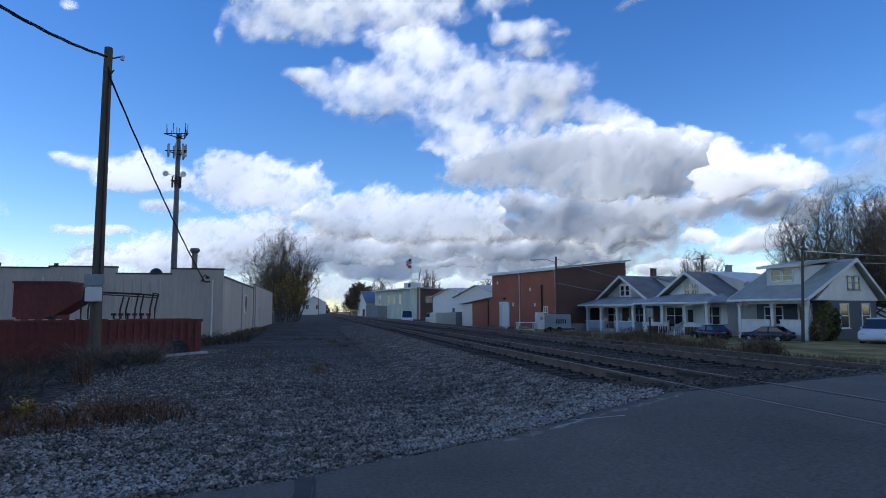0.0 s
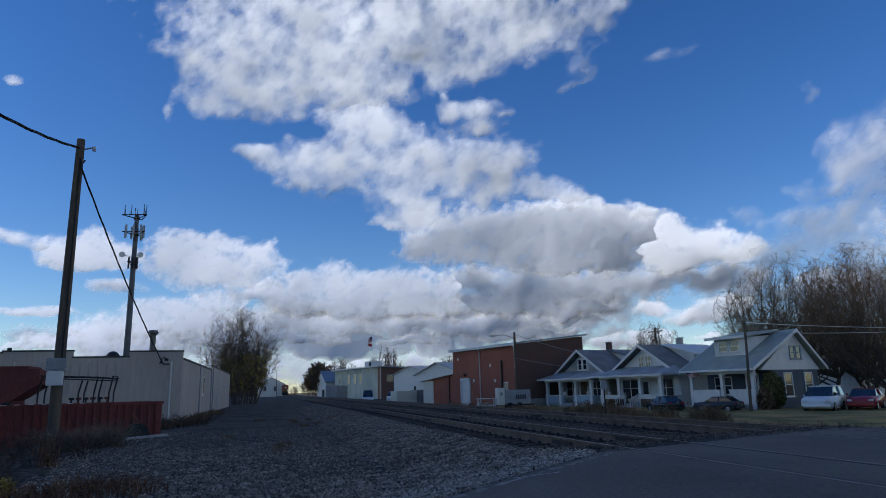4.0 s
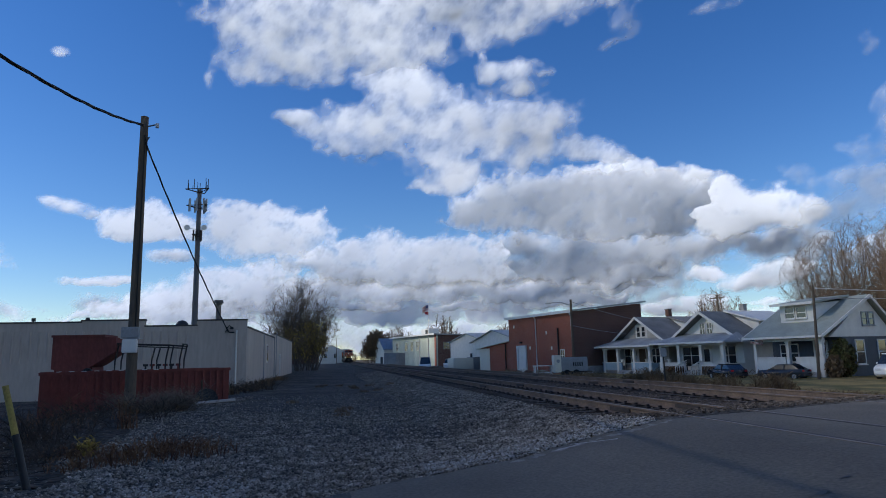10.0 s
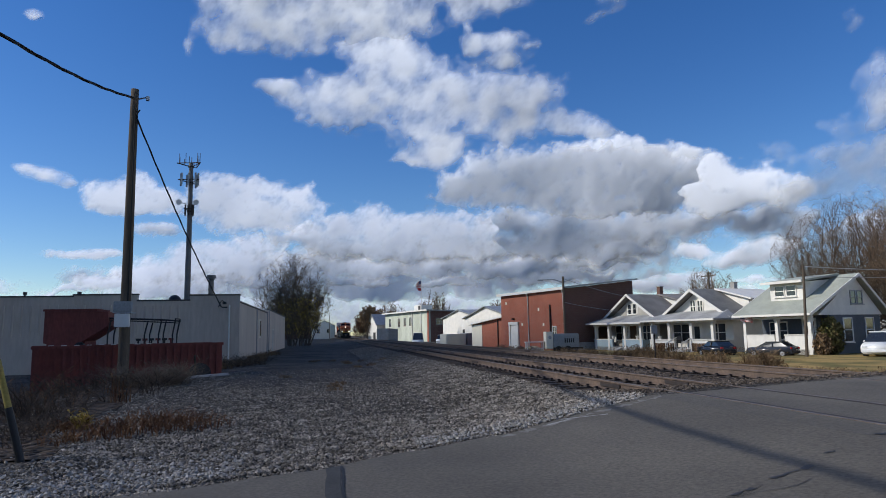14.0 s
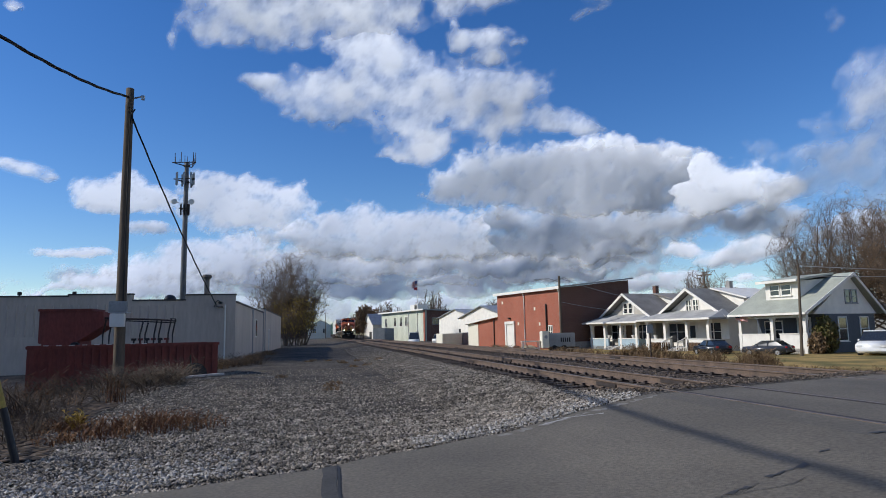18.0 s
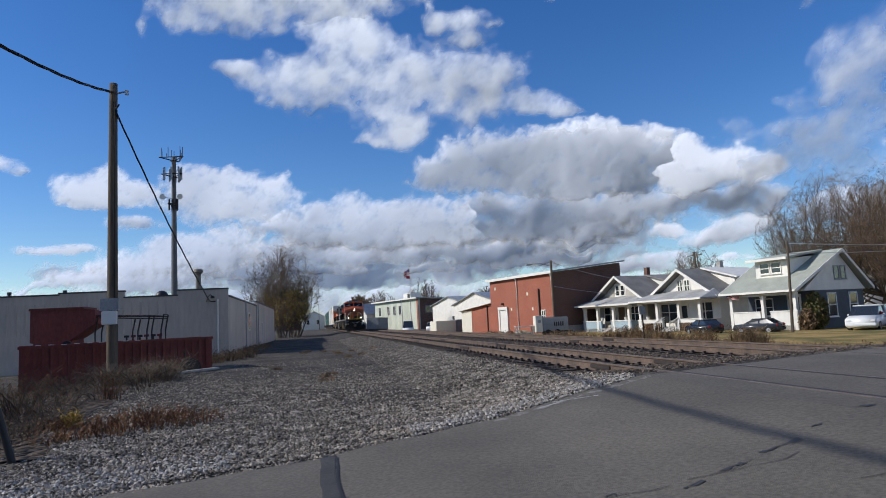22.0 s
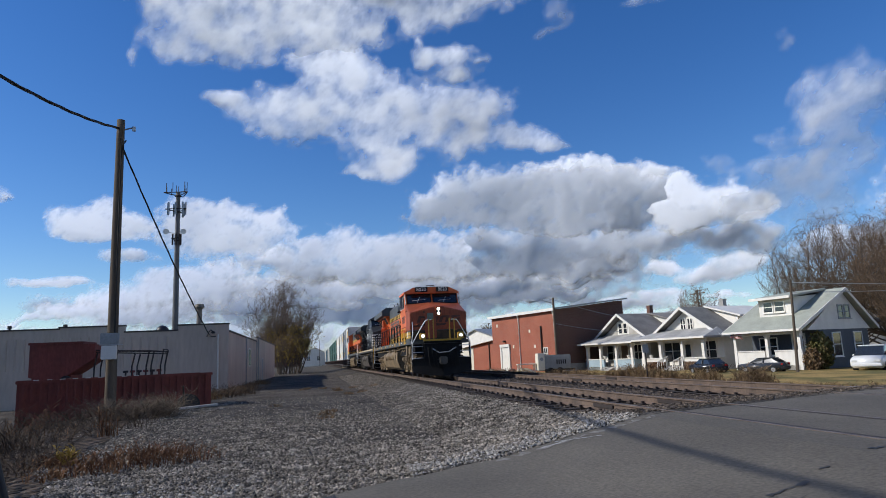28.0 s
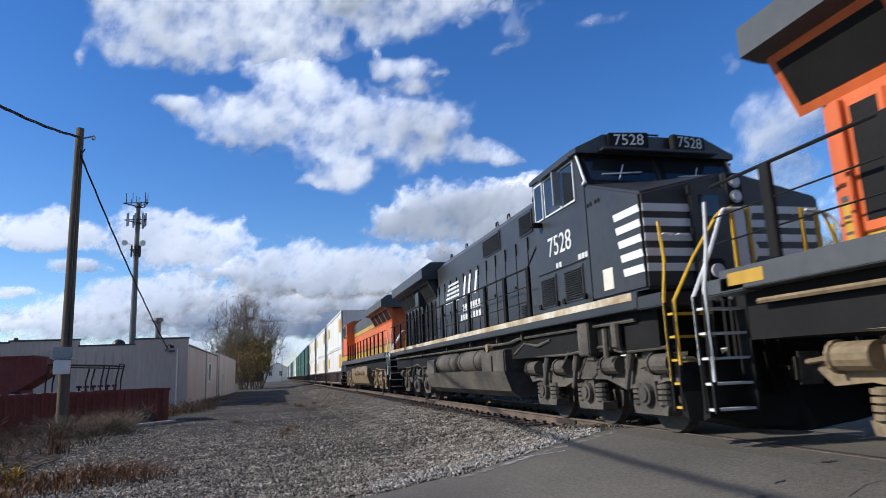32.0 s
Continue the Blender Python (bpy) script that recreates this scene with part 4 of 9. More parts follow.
    for nm, V, F, mt in (("trunk", LV, LF, M_bark), ("crown", TV, TF, M_twig)):
        me = bpy.data.meshes.new(nm)
        me.from_pydata(V, [], F)
        me.materials.append(mt)
        tagged(share(nm, me, t), "bare forked limbs" if nm == "trunk" else "fine bare twigs")
    if leaves:
        V, F = [], []
        pool = [e for e in tips if leaf_low * height <= e.z <= leaf_high * height]
        for i in range(leaves):
            p = r.choice(pool) + Vector((r.gauss(0, 0.25), r.gauss(0, 0.25), r.gauss(0, 0.25)))
            q = Euler((r.random() * 6, r.random() * 6, r.random() * 6)).to_matrix()
            s = leaf * (0.6 + 0.8 * r.random())
            n0 = len(V)
            V += [(p + q @ Vector(c) * s)[:] for c in ((-1, 0, 0), (0, -0.5, 0.1), (1, 0, 0), (0, 0.5, 0.1))]
            F.append((n0, n0 + 1, n0 + 2, n0 + 3))
        me = bpy.data.meshes.new("leaves")
        me.from_pydata(V, [], F)
        me.materials.append(leaf_mat or M_leaf)
        tagged(share("leaves", me, t), "last yellowing leaves")
    return t


# the thicket past the warehouse
THICKET = "tall bare many-stemmed thicket tree with a few yellow leaves"
tree("thicket_tree", pose(-5.1, 113, -0.1), 16.0, 14.4, 4, THICKET, 6, 0.2, 84, 9, 7, 350, M_leaf, 0.05, 0.45, 0.16, 0.023, 0.3, 0.35)
tree("thicket_tree", pose(-4.0, 111, -0.1), 12.4, 9.0, 5, THICKET, 6, 0.2, 44, 9, 6, 1100, M_leaf, 0.05, 0.62, 0.14, 0.024, 0.3, 0.35)
tree("thicket_tree", pose(-8.0, 118, -0.1), 10.5, 6.5, 6, THICKET, 5, 0.18, 36, 11, 7, 200, M_leaf, 0.05, 0.5, 0.2, 0.027, 0.3, 0.35)
tree("thicket_tree", pose(-2.9, 108, -0.1), 8.4, 5.0, 9, "lower yellow-leaved thicket tree at the edge of the lane", 5, 0.13, 34, 9, 6, 1700, M_leaf, 0.03, 0.9, 0.13, 0.025, 0.25, 0.3)
tree("thicket_tree", pose(-5.0, 106, -0.1), 6.5, 5.5, 10, "lower yellow-leaved thicket tree at the edge of the lane", 5, 0.12, 30, 9, 6, 500, M_leaf, 0.03, 0.9, 0.16, 0.025, 0.25, 0.3)


# ---- the street beyond the tracks ----
BASE = -0.55


def grid_pose(along, depth, z=BASE):
    return Matrix.Translation(G(along, depth, z)) @ pose(0, 0, 0, 0, 0, 15)


def slab(bm, a, b, c, d, t):
    """A slab on four corners, with thickness t downwards."""
    top = [bm.verts.new(p) for p in (a, b, c, d)]
    low = [bm.verts.new((p[0], p[1], p[2] - t)) for p in (a, b, c, d)]
    fs = [bm.faces.new(top), bm.faces.new(low[::-1])]
    for i in range(4):
        fs.append(bm.faces.new((top[i], low[i], low[(i + 1) % 4], top[(i + 1) % 4])))
    bmesh.ops.recalc_face_normals(bm, faces=fs)


def window(parent, x, y0, y1, z0, z1, axis="x", glass=None, frame_mat=None, mullion=True, sash=True, out=-1):
    """A window on a wall whose face is at x (or at y, for axis y): casing, sill, mullion and panes."""
    fm, gm = frame_mat or M_white, glass or M_glass

    def b(a0, a1, u0, u1, w0, w1):
        return (a0, a1, u0, u1, w0, w1) if axis == "x" else (u0, u1, a0, a1, w0, w1)
    e = 0.09
    o, i = x + out * 0.06, x
    lo, hi = min(o, i), max(o, i)
    w = part("window", boxes(b(lo, hi, y0 - e, y0, z0 - e, z1 + e), b(lo, hi, y1, y1 + e, z0 - e, z1 + e), b(lo, hi, y0, y1, z1, z1 + e), b(lo, hi, y0, y1, z0 - e, z0)), fm, parent)
    part("sill", boxes(b(min(o, i + out * 0.14), hi if out < 0 else max(o, i + out * 0.14), y0 - e - 0.04, y1 + e + 0.04, z0 - e - 0.05, z0 - e)), fm, w)
    m = (y0 + y1) / 2
    g0, g1 = x + out * 0.025, x
    part("pane", boxes(b(min(g0, g1), max(g0, g1), y0, y1, z0, z1)), gm, w)
    k0, k1 = x + out * 0.045, x + out * 0.02
    rows = []
    if mullion:
        rows.append(b(min(k0, k1), max(k0, k1), m - 0.05, m + 0.05, z0, z1))
    if sash:
        zz = (z0 + z1) / 2
        rows.append(b(min(k0, k1), max(k0, k1), y0, y1, zz - 0.03, zz + 0.03))
    if rows:
        part("sash", boxes(*rows), fm, w)
    return w


def brick_material(name, c1, c2, mortar):
    m = mat(name, c1, 0.9, var=0.15, scale=0.5, color2=c2, spec=0.2)
    nt = m.node_tree
    N, L = nt.nodes, nt.links
    bsdf = N["Principled BSDF"]
    src = bsdf.inputs["Base Color"].links[0].from_socket
    tc = N.new("ShaderNodeTexCoord")
    sep = N.new("ShaderNodeSeparateXYZ")
    L.new(tc.outputs["Object"], sep.inputs[0])
    add = N.new("ShaderNodeMath")
    L.new(sep.outputs[0], add.inputs[0])
    L.new(sep.outputs[1], add.inputs[1])
    comb = N.new("ShaderNodeCombineXYZ")
    L.new(add.outputs[0], comb.inputs[0])
    L.new(sep.outputs[2], comb.inputs[1])
    br = N.new("ShaderNodeTexBrick")
    br.inputs["Scale"].default_value = 1.0
    br.inputs["Brick Width"].default_value, br.inputs["Row Height"].default_value, br.inputs["Mortar Size"].default_value = 0.22, 0.075, 0.008
    br.inputs["Mortar"].default_value = (*mortar, 1)
    L.new(comb.outputs[0], br.inputs["Vector"])
    L.new(src, br.inputs["Color1"])
    hs = N.new("ShaderNodeHueSaturation")
    hs.inputs["Value"].default_value = 0.78
    L.new(src, hs.inputs["Color"])
    L.new(hs.outputs[0], br.inputs["Color2"])
    L.new(br.outputs["Color"], bsdf.inputs["Base Color"])
    bp = N.new("ShaderNodeBump")
    bp.inputs["Strength"].default_value, bp.inputs["Distance"].default_value = 0.5, 0.01
    L.new(br.outputs["Fac"], bp.inputs["Height"])
    bp.invert = True
    L.new(bp.outputs[0], bsdf.inputs["Normal"])
    return m


M_brickwall = brick_material("red_brick_wall", (0.42, 0.13, 0.08), (0.34, 0.10, 0.062), (0.34, 0.2, 0.15))
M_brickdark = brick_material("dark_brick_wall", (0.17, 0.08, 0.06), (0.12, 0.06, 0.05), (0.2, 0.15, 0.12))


def brick_warehouse():
    h = thing("brick_warehouse", grid_pose(56.8, 41.0), "tall red brick warehouse with a single-pitch white-edged roof", "warehouse")
    D, W, zf, zb = 9.3, 13.2, 6.6, 7.55

    def wall_yz():
        bm = bmesh.new()
        prism(bm, [(0.0, 0.0), (D, 0.0), (D, zb), (0.0, zf)], 0.0, 0.35)
        return bm
    # This end wall is in the darker brick, the other walls in red.
    part("wall", wall_yz(), M_brickdark, h, "darker brick end wall")
    bm = wall_yz()
    bmesh.ops.translate(bm, vec=(0, W - 0.35, 0), verts=bm.verts)
    part("wall", bm, M_brickwall, h)
    part("wall", boxes((0, 0.35, 0.35, W - 0.35, 0, zf)), M_brickwall, h)
    part("wall", boxes((D - 0.35, D, 0.35, W - 0.35, 0, zb)), M_brickwall, h)
    bm = bmesh.new()
    slab(bm, (-0.35, -0.35, zf + 0.14), (D + 0.4, -0.35, zb + 0.26), (D + 0.4, W + 0.3, zb + 0.26), (-0.35, W + 0.3, zf + 0.14), 0.14)
    part("roof", bm, M_grey, h)
    part("fascia", boxes((-0.42, -0.35, -0.36, W + 0.32, zf - 0.14, zf + 0.16)), M_white, h, "white painted eave board")
    bm = bmesh.new()
    slab(bm, (-0.4, -0.42, zf + 0.15), (D + 0.4, -0.42, zb + 0.27), (D + 0.4, -0.35, zb + 0.27), (-0.4, -0.35, zf + 0.15), 0.16)
    part("fascia", bm, M_grey, h)
    # base course of a lower grey course on the street side
    part("plinth", boxes((-0.04, D, -0.05, 0.0, 0, 0.9)), M_concrete, h)
    for y, z1 in ((7.0, zf - 0.1), (0.12, zf - 0.1)):
        bm = bmesh.new()
        pipe(bm, [(-0.3, y, z1), (-0.1, y, z1 - 0.35), (-0.1, y, 0.3)], 0.07)
        part("downpipe", bm, M_siding, h)
    bm = bmesh.new()
    pipe(bm, [(-0.12, 2.6, 0.5), (-0.12, 2.6, 5.0)], 0.09)
    part("vent_pipe", bm, M_iron, h)
    door = part("door", boxes((-0.06, 0.0, 9.5, 11.0, 0.1, 2.95)), M_white, h, "white loading door")
    part("door_frame", boxes((-0.16, 0.0, 9.2, 9.5, 0.1, 3.2), (-0.16, 0.0, 11.0, 11.3, 0.1, 3.2), (-0.2, 0.0, 9.2, 11.3, 2.95, 3.3)), M_siding, door)
    part("wall_lamp", boxes((-0.3, 0, 10.1, 10.4, 3.55, 3.75), bevel=0.03), M_black, h)
    window(h, 0.0, 1.7, 2.3, 1.5, 2.6)
    for y, z in ((11.8, 5.4), (4.8, 4.4), (8.3, 2.8), (3.9, 2.7)):
        part("wall_patch", boxes((-0.03, 0, y, y + 0.3, z, z + 0.35), bevel=0.01), M_signpaint, h)
    return h


brick_warehouse()


def brick_annex():
    h = thing("brick_annex", grid_pose(70.1, 43.0), "low brick annex with a sloping white roof edge", "annex")
    L = 11.5
    bm = bmesh.new()
    prism(bm, [(0.0, 0.0), (L, 0.0), (L, 3.2), (0.0, 4.2)], 0, 7, axis="x")
    part("body", bm, M_brickwall, h)
    bm = bmesh.new()
    slab(bm, (-0.5, -0.05, 4.42), (7.4, -0.05, 4.42), (7.4, L + 0.4, 3.36), (-0.5, L + 0.4, 3.36), 0.2)
    part("roof", bm, M_white, h)
    part("end_panel", boxes((-0.04, 0, 8.6, L, 0, 3.2)), M_signpaint, h, "cream rendered end")
    part("door", boxes((-0.06, 0, 1.0, 2.9, 0.1, 2.4)), M_white, h, "white garage door")
    bm = bmesh.new()
    pipe(bm, [(-0.1, 4.2, 3.7), (-0.1, 4.2, 0.2)], 0.07)
    part("downpipe", bm, M_iron, h)
    part("wall_lamp", boxes((-0.25, 0, 1.7, 2.0, 3.1, 3.3)), M_black, h)
    return h


brick_annex()


def metal_shed(along, depth, L, D, eave, rise, label, wall_mat, roof_mat):
    h = thing("metal_shed", grid_pose(along, depth), label, "shed")
    bm = bmesh.new()
    prism(bm, [(0, 0), (L, 0), (L, eave), (L / 2, eave + rise), (0, eave)], 0, D, axis="x")
    part("body", bm, wall_mat, h)
    for s in (0, 1):
        bm = bmesh.new()
        e = -0.4 if s == 0 else L + 0.4
        slab(bm, (-0.4, e, eave - 0.05), (D + 0.4, e, eave - 0.05), (D + 0.4, L / 2, eave + rise + 0.15), (-0.4, L / 2, eave + rise + 0.15), 0.12)
        part("roof", bm, roof_mat, h)
    part("door", boxes((-0.05, 0, L * 0.15, L * 0.4, 0, 2.8)), M_shade, h)
    return h


metal_shed(84.5, 51.0, 15.0, 12.0, 4.6, 1.6, "white metal shed with a pale grey gable roof", M_white, M_steel)
metal_shed(108.0, 58.0, 15.0, 12.0, 5.2, 1.4, "long white metal shed behind the yard", M_white, M_steel)
metal_shed(186.5, 66.0, 8.0, 8.0, 5.0, 3.2, "small white gabled barn by the line", M_white, M_steel)


def mill():
    h = thing("mill_building", grid_pose(152.5, 68.0), "two-storey pale green rendered mill with a dark brick end", "mill")
    L, D, z1 = 32.0, 9.0, 8.0
    part("front_wall", boxes((0, 0.4, 0.0, L, 0, z1)), M_palegreen, h)
    part("end_wall", boxes((0.4, D, 0.0, 0.4, 0, z1 - 0.1)), M_brickdark, h, "dark brick end wall")
    part("end_wall", boxes((0.4, D, L - 0.4, L, 0, z1 - 0.1)), M_brickdark, h)
    part("rear_wall", boxes((D - 0.4, D, 0.4, L - 0.4, 0, z1 - 0.3)), M_brickdark, h)
    bm = bmesh.new()
    slab(bm, (-0.8, -0.5, z1 + 0.3), (D + 0.4, -0.5, z1 - 0.1), (D + 0.4, L + 0.8, z1 - 0.1), (-0.8, L + 0.8, z1 + 0.3), 0.3)
    part("roof", bm, M_grey, h)
    part("fascia", boxes((-0.9, -0.8, -0.5, L + 0.8, z1 - 0.05, z1 + 0.32)), M_white, h)
    for y in (12.5, 16.5, 21.0, 28.0):
        window(h, 0.0, y - 0.8, y + 0.8, 4.2, 6.6, sash=False)
    for y in (5.0, 11.0):
        bm = bmesh.new()
        pipe(bm, [(-0.1, y, z1 - 0.1), (-0.1, y, 0.3)], 0.14, 6)
        part("downpipe", bm, M_white, h)
    part("pier", boxes((-0.15, 0.0, 0.0, 0.9, 0, z1 - 0.1)), M_brickwall, h, "red brick corner pier")
    part("door", boxes((-0.06, 0, 27, 29, 0, 3.0)), M_shade, h)
    for y in (2.4, 5.0):
        window(h, 0.0, 2.0 + (y - 2.4), 3.6 + (y - 2.4), 4.4, 6.0, axis="y", glass=M_glass, frame_mat=M_grey)
    pent = part("penthouse", boxes((2.0, 5.0, 9.5, 14.5, z1 - 0.2, z1 + 1.9)), M_white, h, "white rooftop plant room")
    part("penthouse_door", boxes((1.94, 2.0, 10.0, 11.5, z1 + 0.2, z1 + 1.7)), M_shade, pent)
    return h


mill()


def flag_on_pole():
    p = thing("flagpole", grid_pose(163.0, 70.5, BASE + 9.5), "white flagpole standing on the mill roof", "flagpole")
    bm = bmesh.new()
    tube(bm, (0, 0, 0), (0, 0, 7.6), 0.09, 0.05, n=8)
    part("pole", bm, M_white, p)
    bm = bmesh.new()
    bmesh.ops.create_uvsphere(bm, u_segments=8, v_segments=6, radius=0.14)
    bmesh.ops.translate(bm, vec=(0, 0, 7.7), verts=bm.verts)
    part("finial", bm, M_yellow, p)
    return p


flag_on_pole()
M_fred = mat("flag_red", (0.42, 0.03, 0.035), 0.8, var=0.1)
M_fblue = mat("flag_blue", (0.03, 0.04, 0.14), 0.8, var=0.1)


def flag(m, w, hgt, label, sag=0.25):
    """A striped flag in cloth waves: stripes as strips, a blue canton with pale rows."""
    f = thing("flag", m, label, "flag")

    def wave(u, v):
        return (w * u * (1 - 0.12 * u), 0.16 * w * math.sin(u * 7 + v * 1.5) * u, hgt * v - sag * w * u * u + 0.05 * w * math.sin(u * 9) * u)
    n = 13
    for k in range(n):
        bm = bmesh.new()
        cols = []
        for i in range(13):
            u = i / 12
            cols.append([bm.verts.new(Vector(wave(u, k / n)) + Vector((0, s, 0))) for s in (-0.008, 0.008)] + [bm.verts.new(Vector(wave(u, (k + 1) / n)) + Vector((0, s, 0))) for s in (-0.008, 0.008)])
        for a, b in zip(cols, cols[1:]):
            for q in ((0, 2), (3, 1), (2, 3), (1, 0)):
                bm.faces.new((a[q[0]], b[q[0]], b[q[1]], a[q[1]]))
        bmesh.ops.recalc_face_normals(bm, faces=bm.faces)
        part("stripe", bm, M_fred if k % 2 == 0 else M_white, f)
    for s in (-1, 1):
        bm = bmesh.new()
        prev = None
        for i in range(6):
            u = 0.4 * i / 5
            a, b = Vector(wave(u, 6 / 13)) + Vector((0, 0.02 * s, 0)), Vector(wave(u, 1)) + Vector((0, 0.02 * s, 0))
            cur = (bm.verts.new(a), bm.verts.new(b))
            if prev:
                bm.faces.new((prev[0], cur[0], cur[1], prev[1]))
            prev = cur
        part("canton", bm, M_fblue, f, "dark blue canton")
    return f


FLAG_POSE = Matrix.Translation(G(163.0, 70.5, BASE + 14.9)) @ pose(0, 0, 0, 0, 0, 185)
FLAG = flag(FLAG_POSE, 1.9, 1.5, "striped national flag drooping from the mill flagpole", 0.55)
bm = bmesh.new()
prism(bm, [(0.0, 0.0), (1.0, 0.15), (1.1, 0.8), (0.0, 0.9)], -0.01, 0.01)
pennant = thing("pennant", Matrix.Translation(G(163.0, 70.5, BASE + 13.7)) @ pose(0, 0, 0, 0, 0, 185), "small red pennant under the flag", "flag")
part("cloth", bm, M_fred, pennant)


def porch_parts(h, w, depth, eave, posts, wall_mat, wall_top, gaps, roof_mat, post_mat, floor=0.45, lo=0.0):
    """A front porch: floor, half wall with a gap for the steps, posts and a shed roof."""
    part("porch_floor", boxes((0.1, depth, lo, w, 0, floor)), M_concrete, h)
    for a, b in gaps:
        part("porch_wall", boxes((0.1, 0.3, a, b, 0, wall_top)), wall_mat, h)
        part("porch_cap", boxes((0.05, 0.35, a - 0.03, b + 0.03, wall_top, wall_top + 0.08)), M_white, h)
    part("porch_wall", boxes((0.3, depth, lo, lo + 0.2, 0, wall_top)), wall_mat, h)
    part("porch_wall", boxes((0.3, depth, w - 0.2, w, 0, wall_top)), wall_mat, h)
    for y in posts:
        bm = bmesh.new()
        box(bm, 0.06, 0.34, y - 0.14, y + 0.14, 0, eave - 0.2)
        box(bm, 0.02, 0.38, y - 0.18, y + 0.18, eave - 0.32, eave - 0.2)
        part("post", bm, post_mat, h)
    part("beam", boxes((0.06, 0.34, lo, w, eave - 0.2, eave)), M_white, h)


def steps(h, y0, y1, n, floor, material=None):
    for i in range(n):
        part("step", boxes((0.1 - 0.3 * (i + 1), 0.1 - 0.3 * i, y0, y1, 0, floor * (n - i) / (n + 1))), material or M_concrete, h)


def gable_house(m, w, eave, peak, porch_eave, label, roof_mat, wall_mat, porch_mat, porch_top, posts, gaps, extra):
    """A bungalow, gable to the street, with a porch across its front."""
    h = thing("house", m, label, "house", "houses along the street")
    D0, D1 = 2.3, 11.5
    bm = bmesh.new()
    prism(bm, [(0.0, 0.0), (w, 0.0), (w, eave - 0.2), (w / 2, peak - 0.2), (0.0, eave - 0.2)], D0, D0 + 0.25, axis="x")
    part("front_wall", bm, wall_mat, h)
    for y0, y1 in ((0, 0.25), (w - 0.25, w)):
        part("side_wall", boxes((D0 + 0.25, D1, y0, y1, 0, eave - 0.2)), wall_mat, h)
    bm = bmesh.new()
    prism(bm, [(0.0, 0.0), (w, 0.0), (w, eave - 0.2), (w / 2, peak - 0.2), (0.0, eave - 0.2)], D1, D1 + 0.25, axis="x")
    part("rear_wall", bm, wall_mat, h)
    o = 0.45
    k = (peak - eave) / (w / 2)
    for s in (0, 1):
        ye = -o if s == 0 else w + o
        bm = bmesh.new()
        slab(bm, (D0 - 0.75, ye, eave - k * o + 0.1), (D1 + 0.6, ye, eave - k * o + 0.1), (D1 + 0.6, w / 2, peak + 0.1), (D0 - 0.75, w / 2, peak + 0.1), 0.16)
        part("roof", bm, roof_mat, h)
        bm = bmesh.new()
        slab(bm, (D0 - 0.82, ye, eave - k * o + 0.12), (D0 - 0.75, ye, eave - k * o + 0.12), (D0 - 0.75, w / 2, peak + 0.12), (D0 - 0.82, w / 2, peak + 0.12), 0.26)
        part("bargeboard", bm, M_white, h)
        part("eave_gutter", boxes((D0 - 0.8, D1 + 0.6, ye - 0.06 if s == 0 else ye - 0.04, ye + 0.04 if s == 0 else ye + 0.06, eave - k * o - 0.12, eave - k * o + 0.04)), M_white, h)
    # porch roof, hipped at its ends
    bm = bmesh.new()
    a, b = -0.5, w + 0.5
    z0, z1 = porch_eave, porch_eave + 0.75
    V = [bm.verts.new(p) for p in ((-0.45, a, z0), (-0.45, b, z0), (D0, b - 0.9, z1), (D0, a + 0.9, z1), (D0, a, z0), (D0, b, z0))]
    W = [bm.verts.new((v.co.x, v.co.y, v.co.z - 0.14)) for v in V]
    for f in ((0, 1, 2, 3), (0, 3, 4), (1, 5, 2)):
        bm.faces.new([V[i] for i in f])
    bm.faces.new((W[0], W[4], W[5], W[1]))
    for i, j in ((0, 1), (4, 0), (1, 5)):
        bm.faces.new((V[i], W[i], W[j], V[j]))
    bmesh.ops.recalc_face_normals(bm, faces=bm.faces)
    part("porch_roof", bm, M_porchroof, h)
    part("porch_gutter", boxes((-0.56, -0.45, a, b, z0 - 0.16, z0 + 0.0)), M_white, h)
    porch_parts(h, w, D0, porch_eave - 0.12, posts, porch_mat, porch_top, gaps, roof_mat, M_white)
    part("interior", boxes((D0 + 0.3, D1 - 0.2, 0.3, w - 0.3, 0.4, eave - 0.3)), M_shade, h)
    extra(h, w, D0, eave, peak)
    return h


